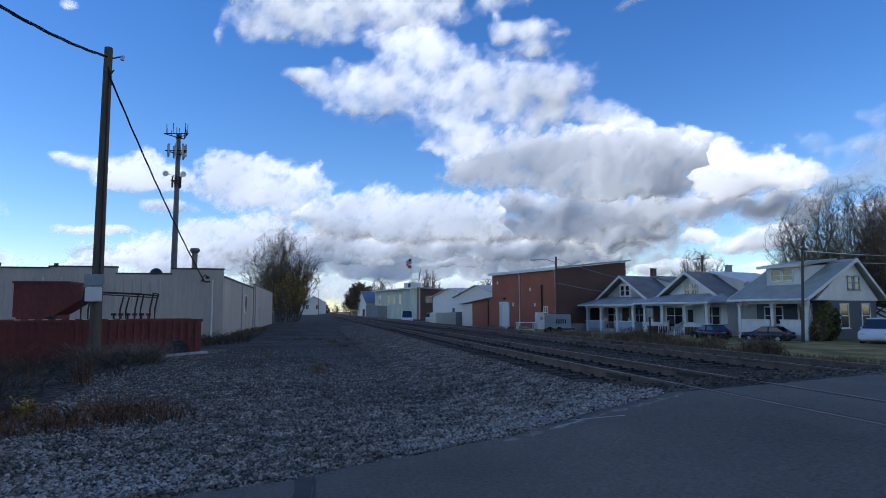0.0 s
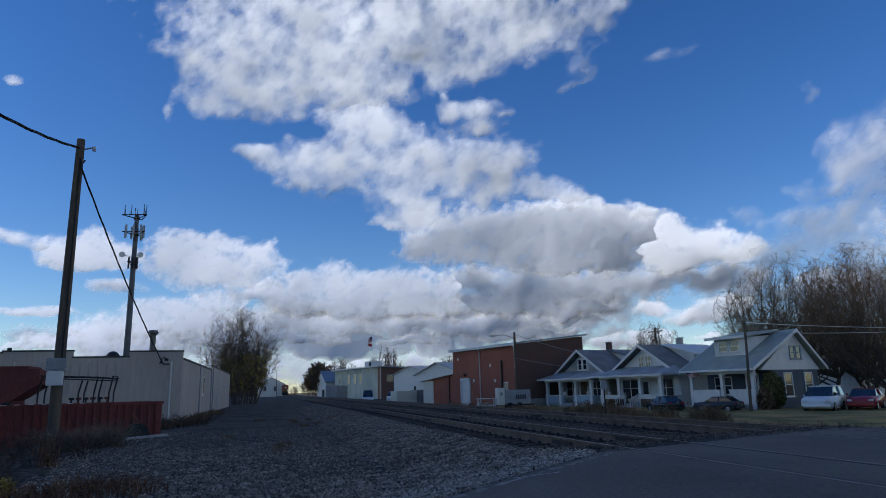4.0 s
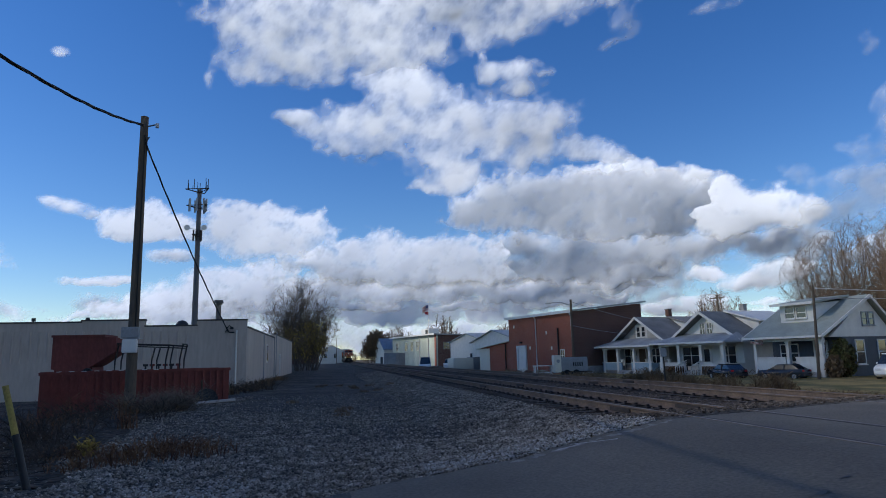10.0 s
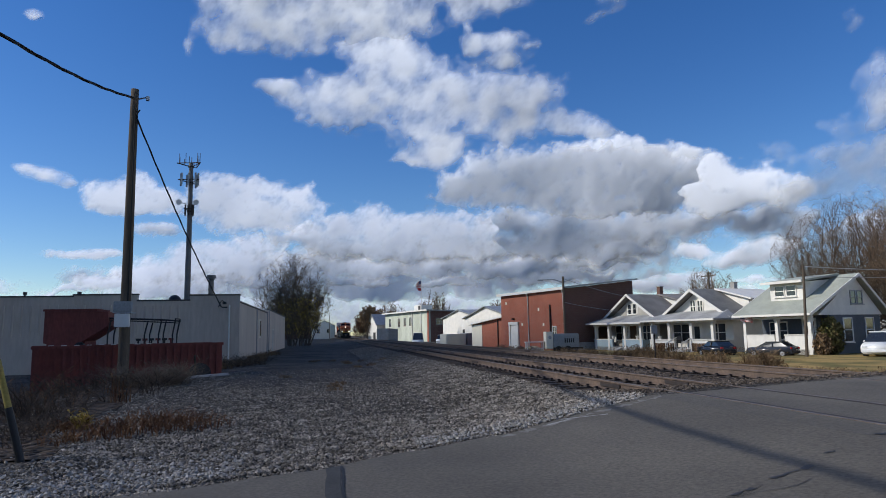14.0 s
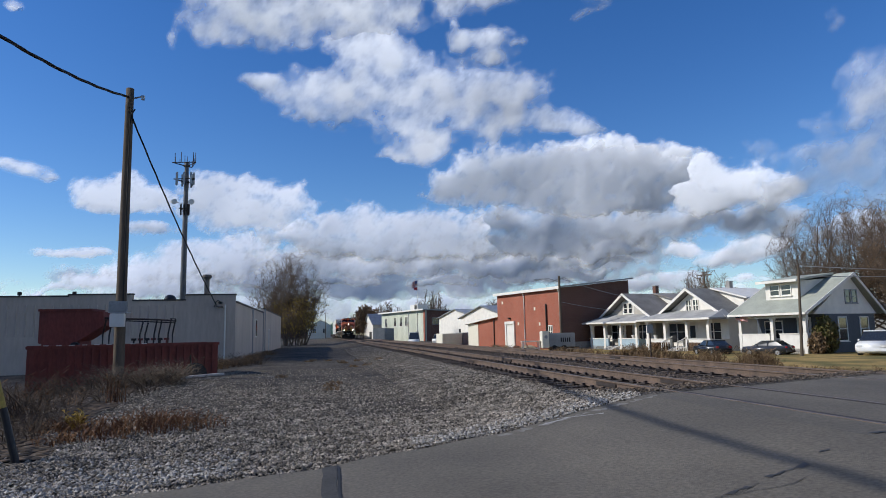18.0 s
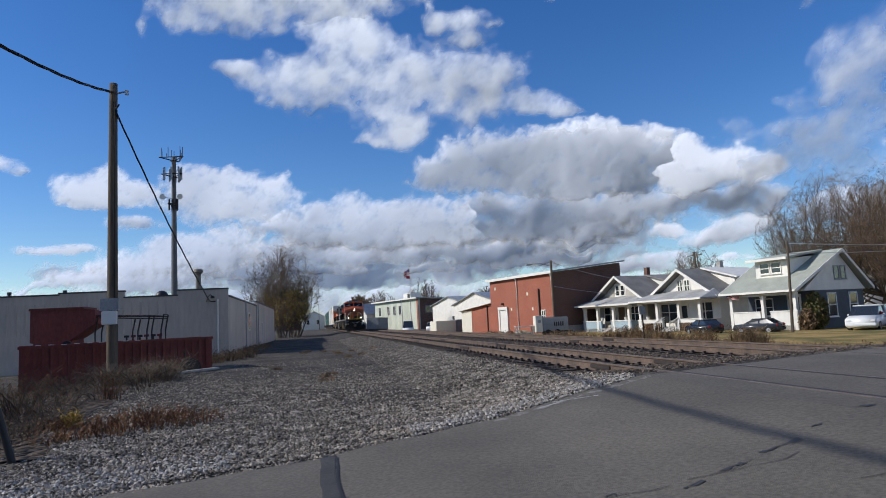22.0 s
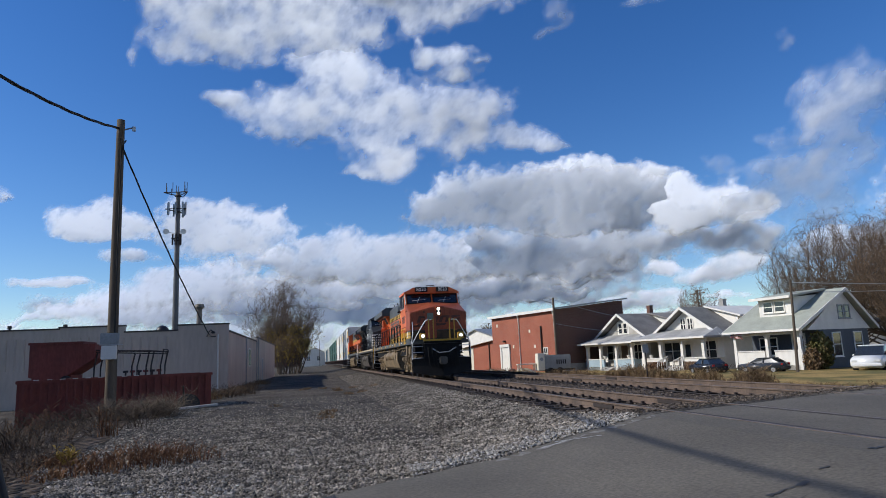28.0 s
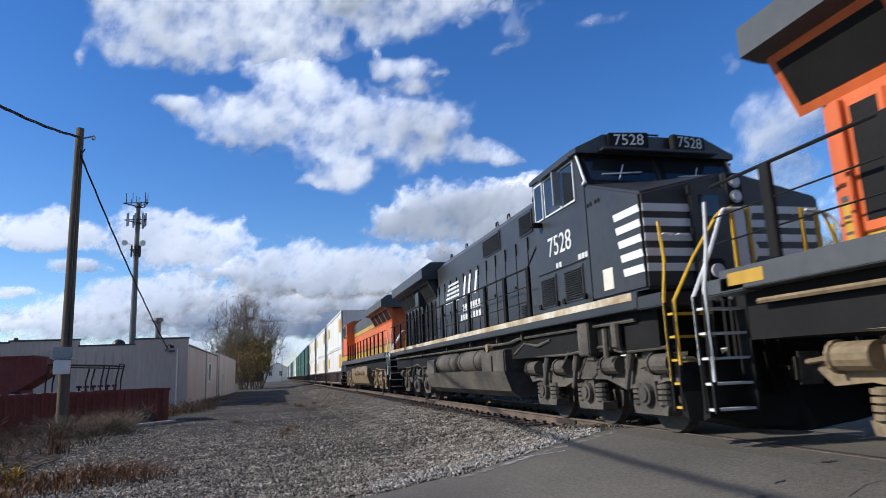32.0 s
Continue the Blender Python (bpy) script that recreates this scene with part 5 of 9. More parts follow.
def extras_one(h, w, D0, eave, peak):
    part("window_surround", boxes((D0 - 0.03, D0, w / 2 - 0.85, w / 2 + 0.85, peak - 2.1, peak - 0.72), bevel=0.01), M_white, h)
    window(h, D0 - 0.03, w / 2 - 0.6, w / 2 - 0.14, peak - 1.9, peak - 0.95, mullion=False)
    window(h, D0 - 0.03, w / 2 + 0.14, w / 2 + 0.6, peak - 1.9, peak - 0.95, mullion=False)
    window(h, D0, 0.9, 2.6, 1.1, 2.5)
    window(h, D0, w - 2.8, w - 1.0, 1.1, 2.5)
    door = part("door", boxes((D0 - 0.05, D0, w / 2 - 0.5, w / 2 + 0.5, 0.45, 2.5)), M_cedar, h)
    part("door_frame", boxes((D0 - 0.08, D0, w / 2 - 0.65, w / 2 - 0.5, 0.45, 2.65), (D0 - 0.08, D0, w / 2 + 0.5, w / 2 + 0.65, 0.45, 2.65), (D0 - 0.08, D0, w / 2 - 0.5, w / 2 + 0.5, 2.5, 2.65)), M_white, door)
    steps(h, w / 2 - 0.7, w / 2 + 0.7, 3, 0.45)
    ch = part("chimney", boxes((6.6, 7.05, w / 2 + 0.5, w / 2 + 0.95, peak - 1.0, peak + 0.95)), M_brickdark, h)
    part("chimney_cap", boxes((6.55, 7.1, w / 2 + 0.45, w / 2 + 1.0, peak + 0.95, peak + 1.03)), M_concrete, ch)
    bm = bmesh.new()
    prism(bm, [(w * 0.12, eave + 0.4), (w * 0.12, peak - 0.75), (w / 2, peak - 0.05), (w / 2, eave + 0.4)], 6.0, 10.5, axis="x")
    part("dormer", bm, M_siding, h)
    bm = bmesh.new()
    slab(bm, (5.7, w * 0.04, peak - 0.72), (10.8, w * 0.04, peak - 0.72), (10.8, w / 2, peak + 0.18), (5.7, w / 2, peak + 0.18), 0.12)
    part("dormer_roof", bm, M_shingle_brown, h)


def extras_two(h, w, D0, eave, peak):
    window(h, D0, w / 2 - 0.68, w / 2 - 0.16, peak - 1.95, peak - 1.0)
    window(h, D0, w / 2 + 0.16, w / 2 + 0.68, peak - 1.95, peak - 1.0)
    window(h, D0, 0.8, 2.4, 1.0, 2.5)
    window(h, D0, w - 2.8, w - 0.9, 1.0, 2.5)
    door = part("door", boxes((D0 - 0.05, D0, w / 2 - 0.4, w / 2 + 0.6, 0.45, 2.5)), M_white, h)
    part("door_pane", boxes((D0 - 0.07, D0 - 0.05, w / 2 - 0.2, w / 2 + 0.4, 1.2, 2.3)), M_glass, door)
    steps(h, w / 2 - 1.1, w / 2 + 0.5, 4, 0.45)
    for y in (w / 2 - 1.2, w / 2 + 0.6):
        bm = bmesh.new()
        pipe(bm, [(0.2, y, 1.35), (-1.1, y, 0.85), (-1.15, y, 0.0)], 0.05, 6)
        for i in range(4):
            pipe(bm, [(-0.1 - 0.27 * i, y, 0.0), (-0.1 - 0.27 * i, y, 1.22 - 0.1 * i)], 0.03, 6)
        part("step_rail", bm, M_white, h)
    ch = part("chimney", boxes((7.6, 8.05, w / 2 + 0.3, w / 2 + 0.75, peak - 1.0, peak + 0.8)), M_concrete, h)
    part("chimney_cap", boxes((7.55, 8.1, w / 2 + 0.25, w / 2 + 0.8, peak + 0.8, peak + 0.88)), M_concrete, ch)
    bm = bmesh.new()
    prism(bm, [(w * 0.06, eave + 0.3), (w * 0.06, peak - 0.9), (w / 2, peak - 0.05), (w / 2, eave + 0.3)], 5.0, 10.5, axis="x")
    part("dormer", bm, M_white, h)
    bm = bmesh.new()
    slab(bm, (4.6, -0.1, peak - 0.9), (10.8, -0.1, peak - 0.9), (10.8, w / 2, peak + 0.2), (4.6, w / 2, peak + 0.2), 0.14)
    part("dormer_roof", bm, M_white, h)
    bm = bmesh.new()
    for i in range(int((w / 2 - 1.4) / 0.16)):
        box(bm, 0.0, 0.04, 0.2 + 0.16 * i, 0.3 + 0.16 * i, 0.15, 0.85)
        box(bm, 0.0, 0.04, w / 2 + 0.8 + 0.16 * i, w / 2 + 0.9 + 0.16 * i, 0.15, 0.85)
    tagged(part("porch_skirt", bm, M_cedar, h), "brown slatted porch skirt", kind="stuff")


M_greyshingle = mat("weathered_wall_shingle", (0.47, 0.44, 0.39), 0.85, var=0.15, scale=1.2, color2=(0.38, 0.355, 0.31), bump=0.2, bump_scale=20)
house_1 = gable_house(grid_pose(48.8, 44.0), 7.3, 3.35, 5.65, 2.85, "grey shingled bungalow with a pale blue porch wall", M_shingle_brown, M_greyshingle, M_bluewall, 1.15,
                      (0.25, 2.5, 4.9, 7.0), ((0.0, 2.9), (4.4, 7.3)), extras_one)
house_2 = gable_house(grid_pose(40.1, 44.0), 7.7, 3.2, 5.6, 2.95, "white gabled bungalow with white bargeboards and a railed porch", M_shingle, M_white, M_siding, 1.1,
                      (0.25, 2.6, 5.2, 7.4), ((0.0, 2.5), (4.6, 7.7)), extras_two)


def house_three():
    h = thing("house", grid_pose(31.5, 44.2) @ Matrix.Diagonal((1.0, 0.87, 0.98, 1.0)), "white and slate-blue bungalow with a pale green roof and front dormer", "house", "houses along the street")
    w, eave, ridge, xr, back = 6.8, 3.15, 6.1, 5.4, 8.7
    # gable ends: dark lower siding, white above
    for y0, y1, nm in ((0.0, 0.22, "gable_wall"), (w - 0.22, w, "gable_wall")):
        part("side_wall", boxes((2.3, back - 0.6, y0, y1, 0, 3.0)), M_darksiding, h, "slate-blue siding")
        bm = bmesh.new()
        prism(bm, [(0.9, 3.0), (back - 0.3, 3.0), (xr, ridge - 0.15)], y0 - (0.03 if y0 == 0 else 0), y1 + (0.03 if y0 else 0), axis="y")
        part(nm, bm, M_white, h, "white gable siding")
    part("front_wall", boxes((2.3, 2.5, 0.22, w - 0.22, 0, 3.0)), M_darksiding, h)
    part("rear_wall", boxes((back - 0.6, back - 0.4, 0.22, w - 0.22, 0, 3.0)), M_darksiding, h)
    part("interior", boxes((2.7, back - 0.9, 0.4, w - 0.4, 0.3, 2.9)), M_shade, h)
    bm = bmesh.new()
    slab(bm, (-0.5, -0.5, eave), (-0.5, w + 0.5, eave), (xr, w + 0.5, ridge + 0.1), (xr, -0.5, ridge + 0.1), 0.15)
    part("roof", bm, M_shingle_pale, h)
    bm = bmesh.new()
    slab(bm, (back + 0.2, -0.5, eave), (back + 0.2, w + 0.5, eave), (xr, w + 0.5, ridge + 0.1), (xr, -0.5, ridge + 0.1), 0.15)
    part("roof", bm, M_shingle_pale, h)
    for y in (-0.54, w + 0.47):
        bm = bmesh.new()
        slab(bm, (-0.5, y, eave + 0.02), (-0.5, y + 0.07, eave + 0.02), (xr, y + 0.07, ridge + 0.12), (xr, y, ridge + 0.12), 0.24)
        slab(bm, (back + 0.2, y, eave + 0.02), (back + 0.2, y + 0.07, eave + 0.02), (xr, y + 0.07, ridge + 0.12), (xr, y, ridge + 0.12), 0.24)
        part("bargeboard", bm, M_white, h)
    part("eave_gutter", boxes((-0.62, -0.5, -0.5, w + 0.5, eave - 0.18, eave - 0.02)), M_white, h)
    # dormer
    d0, d1, dx, dz = 1.7, 5.0, 1.6, 5.72
    bm = bmesh.new()
    prism(bm, [(dx, 4.0), (dx, dz - 0.1), (5.0, dz + 0.15), (5.0, 4.4)], d0, d1, axis="y")
    dorm = part("dormer", bm, M_white, h)
    bm = bmesh.new()
    slab(bm, (dx - 0.6, d0 - 0.4, dz), (dx - 0.6, d1 + 0.4, dz), (xr, d1 + 0.4, ridge + 0.22), (xr, d0 - 0.4, ridge + 0.22), 0.16)
    part("dormer_roof", bm, M_shingle_pale, dorm)
    part("dormer_fascia", boxes((dx - 0.68, dx - 0.6, d0 - 0.42, d1 + 0.42, dz - 0.18, dz + 0.02)), M_white, dorm)
    for y in (2.45, 3.6):
        window(h, dx, y, y + 0.85, 4.6, 5.35, mullion=False)
    porch_parts(h, w, 2.3, eave - 0.2, (0.2, 3.3, w - 0.2), M_white, 1.5, ((0.0, 2.6), (3.6, w)), M_shingle_pale, M_white)
    door = part("door", boxes((2.24, 2.3, 1.5, 2.5, 0.45, 2.55)), M_cedar, h)
    part("door_frame", boxes((2.2, 2.3, 1.35, 1.5, 0.45, 2.7), (2.2, 2.3, 2.5, 2.65, 0.45, 2.7), (2.2, 2.3, 1.35, 2.65, 2.55, 2.8)), M_white, door)
    window(h, 2.3, 4.2, 5.9, 1.2, 2.5)
    steps(h, 2.6, 3.6, 2, 0.45)
    for x in (3.7, 6.3):
        window(h, 0.0, x, x + 0.9, 1.0, 2.7, axis="y", mullion=False, glass=M_glass)
    window(h, -0.03, 4.75, 5.25, 3.9, 4.8, axis="y", mullion=False, frame_mat=M_grey)
    window(h, -0.03, 5.55, 6.05, 3.9, 4.8, axis="y", mullion=False, frame_mat=M_grey)
    return h


house_3 = house_three()
# porch flag, chair and pots
flag(Matrix.Translation(G(37.3, 43.9, BASE + 2.65)) @ pose(0, 0, 0, 0, 0, -70), 1.1, 0.36, "striped flag drooping from the porch eave", 0.2)


def porch_chair(along, depth, material, label):
    c = thing("porch_chair", grid_pose(along, depth, BASE + 0.45), label, "chair", "porch chairs")
    part("seat", boxes((-0.28, 0.28, -0.28, 0.28, 0.38, 0.45), bevel=0.02), material, c)
    part("backrest", boxes((0.2, 0.27, -0.28, 0.28, 0.45, 1.0), bevel=0.02), material, c)
    for x in (-0.24, 0.24):
        for y in (-0.24, 0.24):
            part("leg", boxes((x - 0.03, x + 0.03, y - 0.03, y + 0.03, 0, 0.38)), material, c)
    for y in (-0.3, 0.27):
        part("armrest", boxes((-0.25, 0.25, y, y + 0.04, 0.6, 0.64)), material, c)


porch_chair(50.6, 45.2, M_white, "white garden chair on the blue porch")
porch_chair(54.2, 45.0, M_white, "white garden chair on the blue porch")
porch_chair(45.4, 45.1, M_black, "dark garden chair on the railed porch")
porch_chair(36.5, 45.1, M_grey, "grey garden chair on the white porch")
for a, d, z in ((53.1, 44.2, BASE + 1.23), (49.6, 44.2, BASE + 1.23), (46.6, 44.2, BASE + 1.18)):
    pot = thing("plant_pot", grid_pose(a, d, z), "pale plant pot on the porch wall", "pot", "porch pots")
    bm = bmesh.new()
    tube(bm, (0, 0, 0), (0, 0, 0.28), 0.13, 0.19, n=12)
    part("bowl", bm, M_white, pot)
    bm = bmesh.new()
    tube(bm, (0, 0, 0.25), (0, 0, 0.3), 0.2, 0.2, n=12)
    part("rim", bm, M_white, pot)


def shrub(m, size, n, seed, label, material):
    r = random.Random(seed)
    s = thing("shrub", m, label, "shrub")
    V, F = [], []
    for i in range(n):
        a, b, q = r.random() * 6.283, r.random() * 3.14, r.random() ** 0.4
        p = Vector((math.cos(a) * math.sin(b) * size[0] * q, math.sin(a) * math.sin(b) * size[1] * q, size[2] * (0.5 + 0.5 * math.cos(b) * q))) * (0.85 + 0.3 * r.random())
        e = Euler((r.random() * 6, r.random() * 6, r.random() * 6)).to_matrix()
        k = len(V)
        V += [tuple(p + e @ Vector(c) * (0.09 + 0.09 * r.random())) for c in ((-1, 0, 0), (0, -0.5, 0.1), (1, 0, 0), (0, 0.5, 0.1))]
        F.append((k, k + 1, k + 2, k + 3))
    me = bpy.data.meshes.new("foliage")
    me.from_pydata(V, [], F)
    me.materials.append(material)
    share("foliage", me, s)
    bm = bmesh.new()
    for i in range(7):
        a = i * 0.9
        tube(bm, (0, 0, 0), (size[0] * 0.6 * math.cos(a), size[1] * 0.6 * math.sin(a), size[2] * 0.75), 0.035, 0.01, n=5)
    tagged(part("stem", bm, M_bark, s), kind="stuff")


shrub(grid_pose(31.0, 45.6, BASE), (1.0, 0.75, 2.5), 3400, 51, "tall green and russet climbing shrub at the house corner", M_green)
shrub(grid_pose(30.9, 44.4, BASE), (0.6, 0.6, 1.5), 900, 52, "tan shrub beside the porch", M_weed)
shrub(grid_pose(38.6, 43.6, BASE), (0.4, 0.5, 0.7), 600, 53, "small brown shrub between the houses", M_russet)
shrub(grid_pose(45.0, 43.3, BASE), (1.0, 0.5, 0.75), 900, 54, "low brown hedge before the porch", M_russet)


# ---- vehicles ----
M_tyre = mat("tyre_rubber", (0.02, 0.02, 0.02), 0.9, var=0.2)
M_lampred = mat("tail_lamp", (0.45, 0.02, 0.02), 0.25, var=0.05)
M_lampclear = mat("head_lamp", (0.7, 0.7, 0.68), 0.2, var=0.05)


def car(m, paint, label, L=4.4, W=1.74, H=1.42, style="sedan"):
    c = thing("car", m, label, "car", "parked cars")
    s = L / 4.4
    if style == "sedan":
        body = [(0, 0.35), (0, 0.72), (0.15, 0.86), (1.35, 0.98), (3.55, 1.02), (4.3, 0.98), (4.4, 0.8), (4.4, 0.35), (4.1, 0.22), (0.3, 0.22)]
        cabin = [(1.2, 0.96), (1.95, H - 0.02), (2.4, H), (3.1, H), (3.45, H - 0.06), (4.05, 1.0)]
    elif style == "van":
        body = [(0, 0.35), (0, 0.75), (0.2, 0.92), (1.0, 1.05), (4.3, 1.08), (4.4, 0.9), (4.4, 0.35), (4.1, 0.22), (0.3, 0.22)]
        cabin = [(0.85, 1.03), (1.7, H - 0.06), (2.2, H), (4.0, H), (4.25, H - 0.1), (4.35, 1.05)]
    else:
        body = [(0, 0.45), (0, 0.95), (0.2, 1.05), (1.4, 1.1), (4.3, 1.1), (4.4, 1.0), (4.4, 0.5), (4.1, 0.4), (0.3, 0.4)]
        cabin = [(1.3, 1.08), (1.8, H - 0.03), (2.0, H), (2.9, H), (3.05, 1.08)]
    bm = bmesh.new()
    prism(bm, [(x * s, z) for x, z in body], -W / 2, W / 2)
    bmesh.ops.bevel(bm, geom=[e for e in bm.edges if abs(e.verts[0].co.y - e.verts[1].co.y) < 1e-4], offset=0.09, segments=3, affect="EDGES", clamp_overlap=True)
    part("body", bm, paint, c, smooth=True)
    bm = bmesh.new()
    v = prism(bm, [(x * s, z) for x, z in cabin], -W / 2 + 0.06, W / 2 - 0.06)
    for q in bm.verts:
        if q.co.z > 1.15:
            q.co.y *= 0.84
    part("greenhouse", bm, M_glass, c, "dark tinted windows")
    top = [p for p in cabin if p[1] > H - 0.12]
    bm = bmesh.new()
    x0, x1 = top[0][0] * s, top[-1][0] * s
    box(bm, x0 + 0.05, x1 - 0.02, -W / 2 * 0.84, W / 2 * 0.84, H - 0.05, H + 0.02, bevel=0.02)
    part("roof", bm, paint, c)
    for x in ((x0 + x1) / 2 - 0.05,):
        for y in (-1, 1):
            bm = bmesh.new()
            tube(bm, (x, y * (W / 2 - 0.03), 1.0), (x, y * (W / 2 - 0.03) * 0.86, H - 0.02), 0.05, n=6)
            part("pillar", bm, paint, c)
    for x in (0.82 * s, 3.58 * s):
        for y in (-1, 1):
            bm = bmesh.new()
            tube(bm, (x, y * (W / 2 - 0.2), 0.32), (x, y * (W / 2 + 0.01), 0.32), 0.32, n=20)
            wh = part("wheel", bm, M_tyre, c)
            bm = bmesh.new()
            tube(bm, (x, y * (W / 2 - 0.1), 0.32), (x, y * (W / 2 + 0.02), 0.32), 0.2, n=14)
            part("rim", bm, M_steel, wh)
    for y in (-1, 1):
        part("headlight", boxes((-0.02, 0.12, y * W * 0.36 - 0.16, y * W * 0.36 + 0.16, 0.62, 0.76), bevel=0.02), M_lampclear, c)
        part("tail_light", boxes((4.3 * s, 4.42 * s, y * W * 0.38 - 0.13, y * W * 0.38 + 0.13, 0.74, 0.92), bevel=0.02), M_lampred, c)
        part("mirror", boxes((1.5 * s, 1.65 * s, y * (W / 2 + 0.1) - 0.08, y * (W / 2 + 0.1) + 0.08, 1.0, 1.12), bevel=0.03), paint, c)
    part("bumper", boxes((-0.06, 0.1, -W / 2 + 0.05, W / 2 - 0.05, 0.35, 0.55), bevel=0.04), paint, c)
    part("bumper", boxes((4.3 * s, 4.46 * s, -W / 2 + 0.05, W / 2 - 0.05, 0.35, 0.58), bevel=0.04), paint, c)
    return c


M_carblack = mat("black_car_paint", (0.02, 0.021, 0.026), 0.22, var=0.1, spec=0.6)
M_cargrey = mat("charcoal_car_paint", (0.05, 0.055, 0.065), 0.25, var=0.1, spec=0.6)
M_carwhite = mat("white_car_paint", (0.75, 0.75, 0.74), 0.3, var=0.05, spec=0.6)
M_carred = mat("red_car_paint", (0.36, 0.015, 0.03), 0.25, var=0.05, spec=0.6)
car(Matrix.Translation((32.6, 41.2, BASE)) @ pose(0, 0, 0, 0, 0, 15 - 80) @ Matrix.Scale(0.75, 4) @ pose(-4.4, 0, 0), M_cargrey, "charcoal sedan parked on the street", 4.4)
car(Matrix.Translation((29.3, 44.0, BASE)) @ pose(0, 0, 0, 0, 0, 15 - 108) @ Matrix.Scale(0.78, 4) @ pose(-4.4, 0, 0), M_carblack, "black sedan parked on the street", 4.4, H=1.45)
car(Matrix.Translation((35.1, 36.9, BASE)) @ pose(0, 0, 0, 0, 0, 34), M_carwhite, "white minivan parked beside the house", 4.6, 1.85, 1.68, "van")
car(Matrix.Translation((38.4, 36.6, BASE)) @ pose(0, 0, 0, 0, 0, 34), M_carred, "red car parked behind the minivan", 4.3)
# vans and pickups by the mill
car(pose(20.6, 116, BASE, 0, 0, 75), M_carwhite, "white pickup parked by the mill", 5.4, 1.95, 1.85, "pickup")
car(pose(17.0, 121, BASE, 0, 0, 80), M_carwhite, "white box van parked by the mill", 5.6, 2.0, 2.3, "van")
car(pose(24.0, 119, BASE, 0, 0, 30), M_carwhite, "white pickup parked by the mill", 5.2, 1.95, 1.8, "pickup")


def storage_box(m, L, W, H, paint, label):
    s = thing("storage_container", m, label, "container")
    part("body", boxes((0, L, 0, W, 0.15, H), bevel=0.02), paint, s)
    rib = bpy.data.meshes.new("rib")
    bm = boxes((-0.05, 0.05, -0.04, 0, 0.25, H - 0.1))
    bm.to_mesh(rib)
    bm.free()
    rib.materials.append(paint)
    for i in range(int(L / 0.4)):
        share("rib", rib, s, pose(0.2 + 0.4 * i, 0, 0))
    part("base_frame", boxes((0, L, 0.05, W - 0.05, 0, 0.15)), M_iron, s)
    part("door", boxes((-0.04, 0, 0.1, W - 0.1, 0.2, H - 0.1)), paint, s)


storage_box(pose(16.9, 91, BASE, 0, 0, 12), 3.0, 2.4, 2.0, M_signpaint, "cream steel storage container in the yard")
storage_box(pose(20.0, 92, BASE, 0, 0, 12), 2.6, 2.4, 2.1, M_grey, "grey steel storage container in the yard")
storage_box(pose(13.5, 140, BASE, 0, 0, 75), 13.0, 2.6, 3.4, M_grey, "long grey semitrailer body by the mill")


def generator():
    g = thing("generator_trailer", Matrix.Translation(Vector((20.8, 59.5, -0.42))) @ pose(0, 0, 0, 0, 0, -8), "grey towed generator with a cream control box", "generator")
    part("housing", boxes((0.5, 3.0, 0, 1.3, 0.45, 1.75), bevel=0.05), M_grey, g)
    part("control_box", boxes((-0.15, 0.5, -0.05, 1.3, 0.35, 1.95), bevel=0.04), M_signpaint, g, "cream control box with a round dial")
    bm = bmesh.new()
    tube(bm, (0.2, -0.07, 1.4), (0.2, -0.05, 1.4), 0.16, n=14)
    part("dial", bm, M_grey, g)
    for i in range(5):
        part("vent_slot", boxes((1.6 + 0.2 * i, 1.72 + 0.2 * i, -0.02, 0.0, 0.9, 1.3)), M_black, g)
    part("chassis", boxes((-0.1, 3.4, 0.1, 1.2, 0.3, 0.45)), M_iron, g)
    for x in (1.0, 1.9):
        for y in (0.0, 1.3):
            bm = bmesh.new()
            tube(bm, (x, y - 0.1, 0.3), (x, y + 0.1, 0.3), 0.3, n=16)
            part("wheel", bm, M_tyre, g)


generator()


def work_table():
    t = thing("work_table", Matrix.Translation(Vector((18.9, 60.3, -0.42))) @ pose(0, 0, 0, 0, 0, -6), "white trestle table standing in the yard", "table")
    part("tabletop", boxes((0, 1.8, 0, 0.8, 0.95, 1.03)), M_white, t)
    for x in (0.08, 1.64):
        for y in (0.06, 0.66):
            part("leg", boxes((x, x + 0.08, y, y + 0.08, 0, 0.95)), M_white, t)
    part("brace", boxes((0.1, 1.7, 0.06, 0.14, 0.3, 0.38)), M_white, t)


work_table()
for i in range(9):
    r = random.Random(60 + i)
    b = thing("scrap_bundle", pose(14.4 + 1.1 * i * 0.75, 66 + 1.2 * r.random() - i * 0.4, -0.35, 0, 0, 40 * r.random()), "tan tarpaulin-covered heap in the yard", "heap", "yard heaps")
    bm = bmesh.new()
    bmesh.ops.create_icosphere(bm, subdivisions=3, radius=0.62)
    for v in bm.verts:
        v.co *= 1 + 0.35 * noise.noise(v.co * 2.2 + Vector((i * 3, 0, 0)))
        v.co.z = max(-0.25, v.co.z * 0.75)
    part("cover", bm, M_tan if i % 3 else M_darkbrick, b, smooth=True)


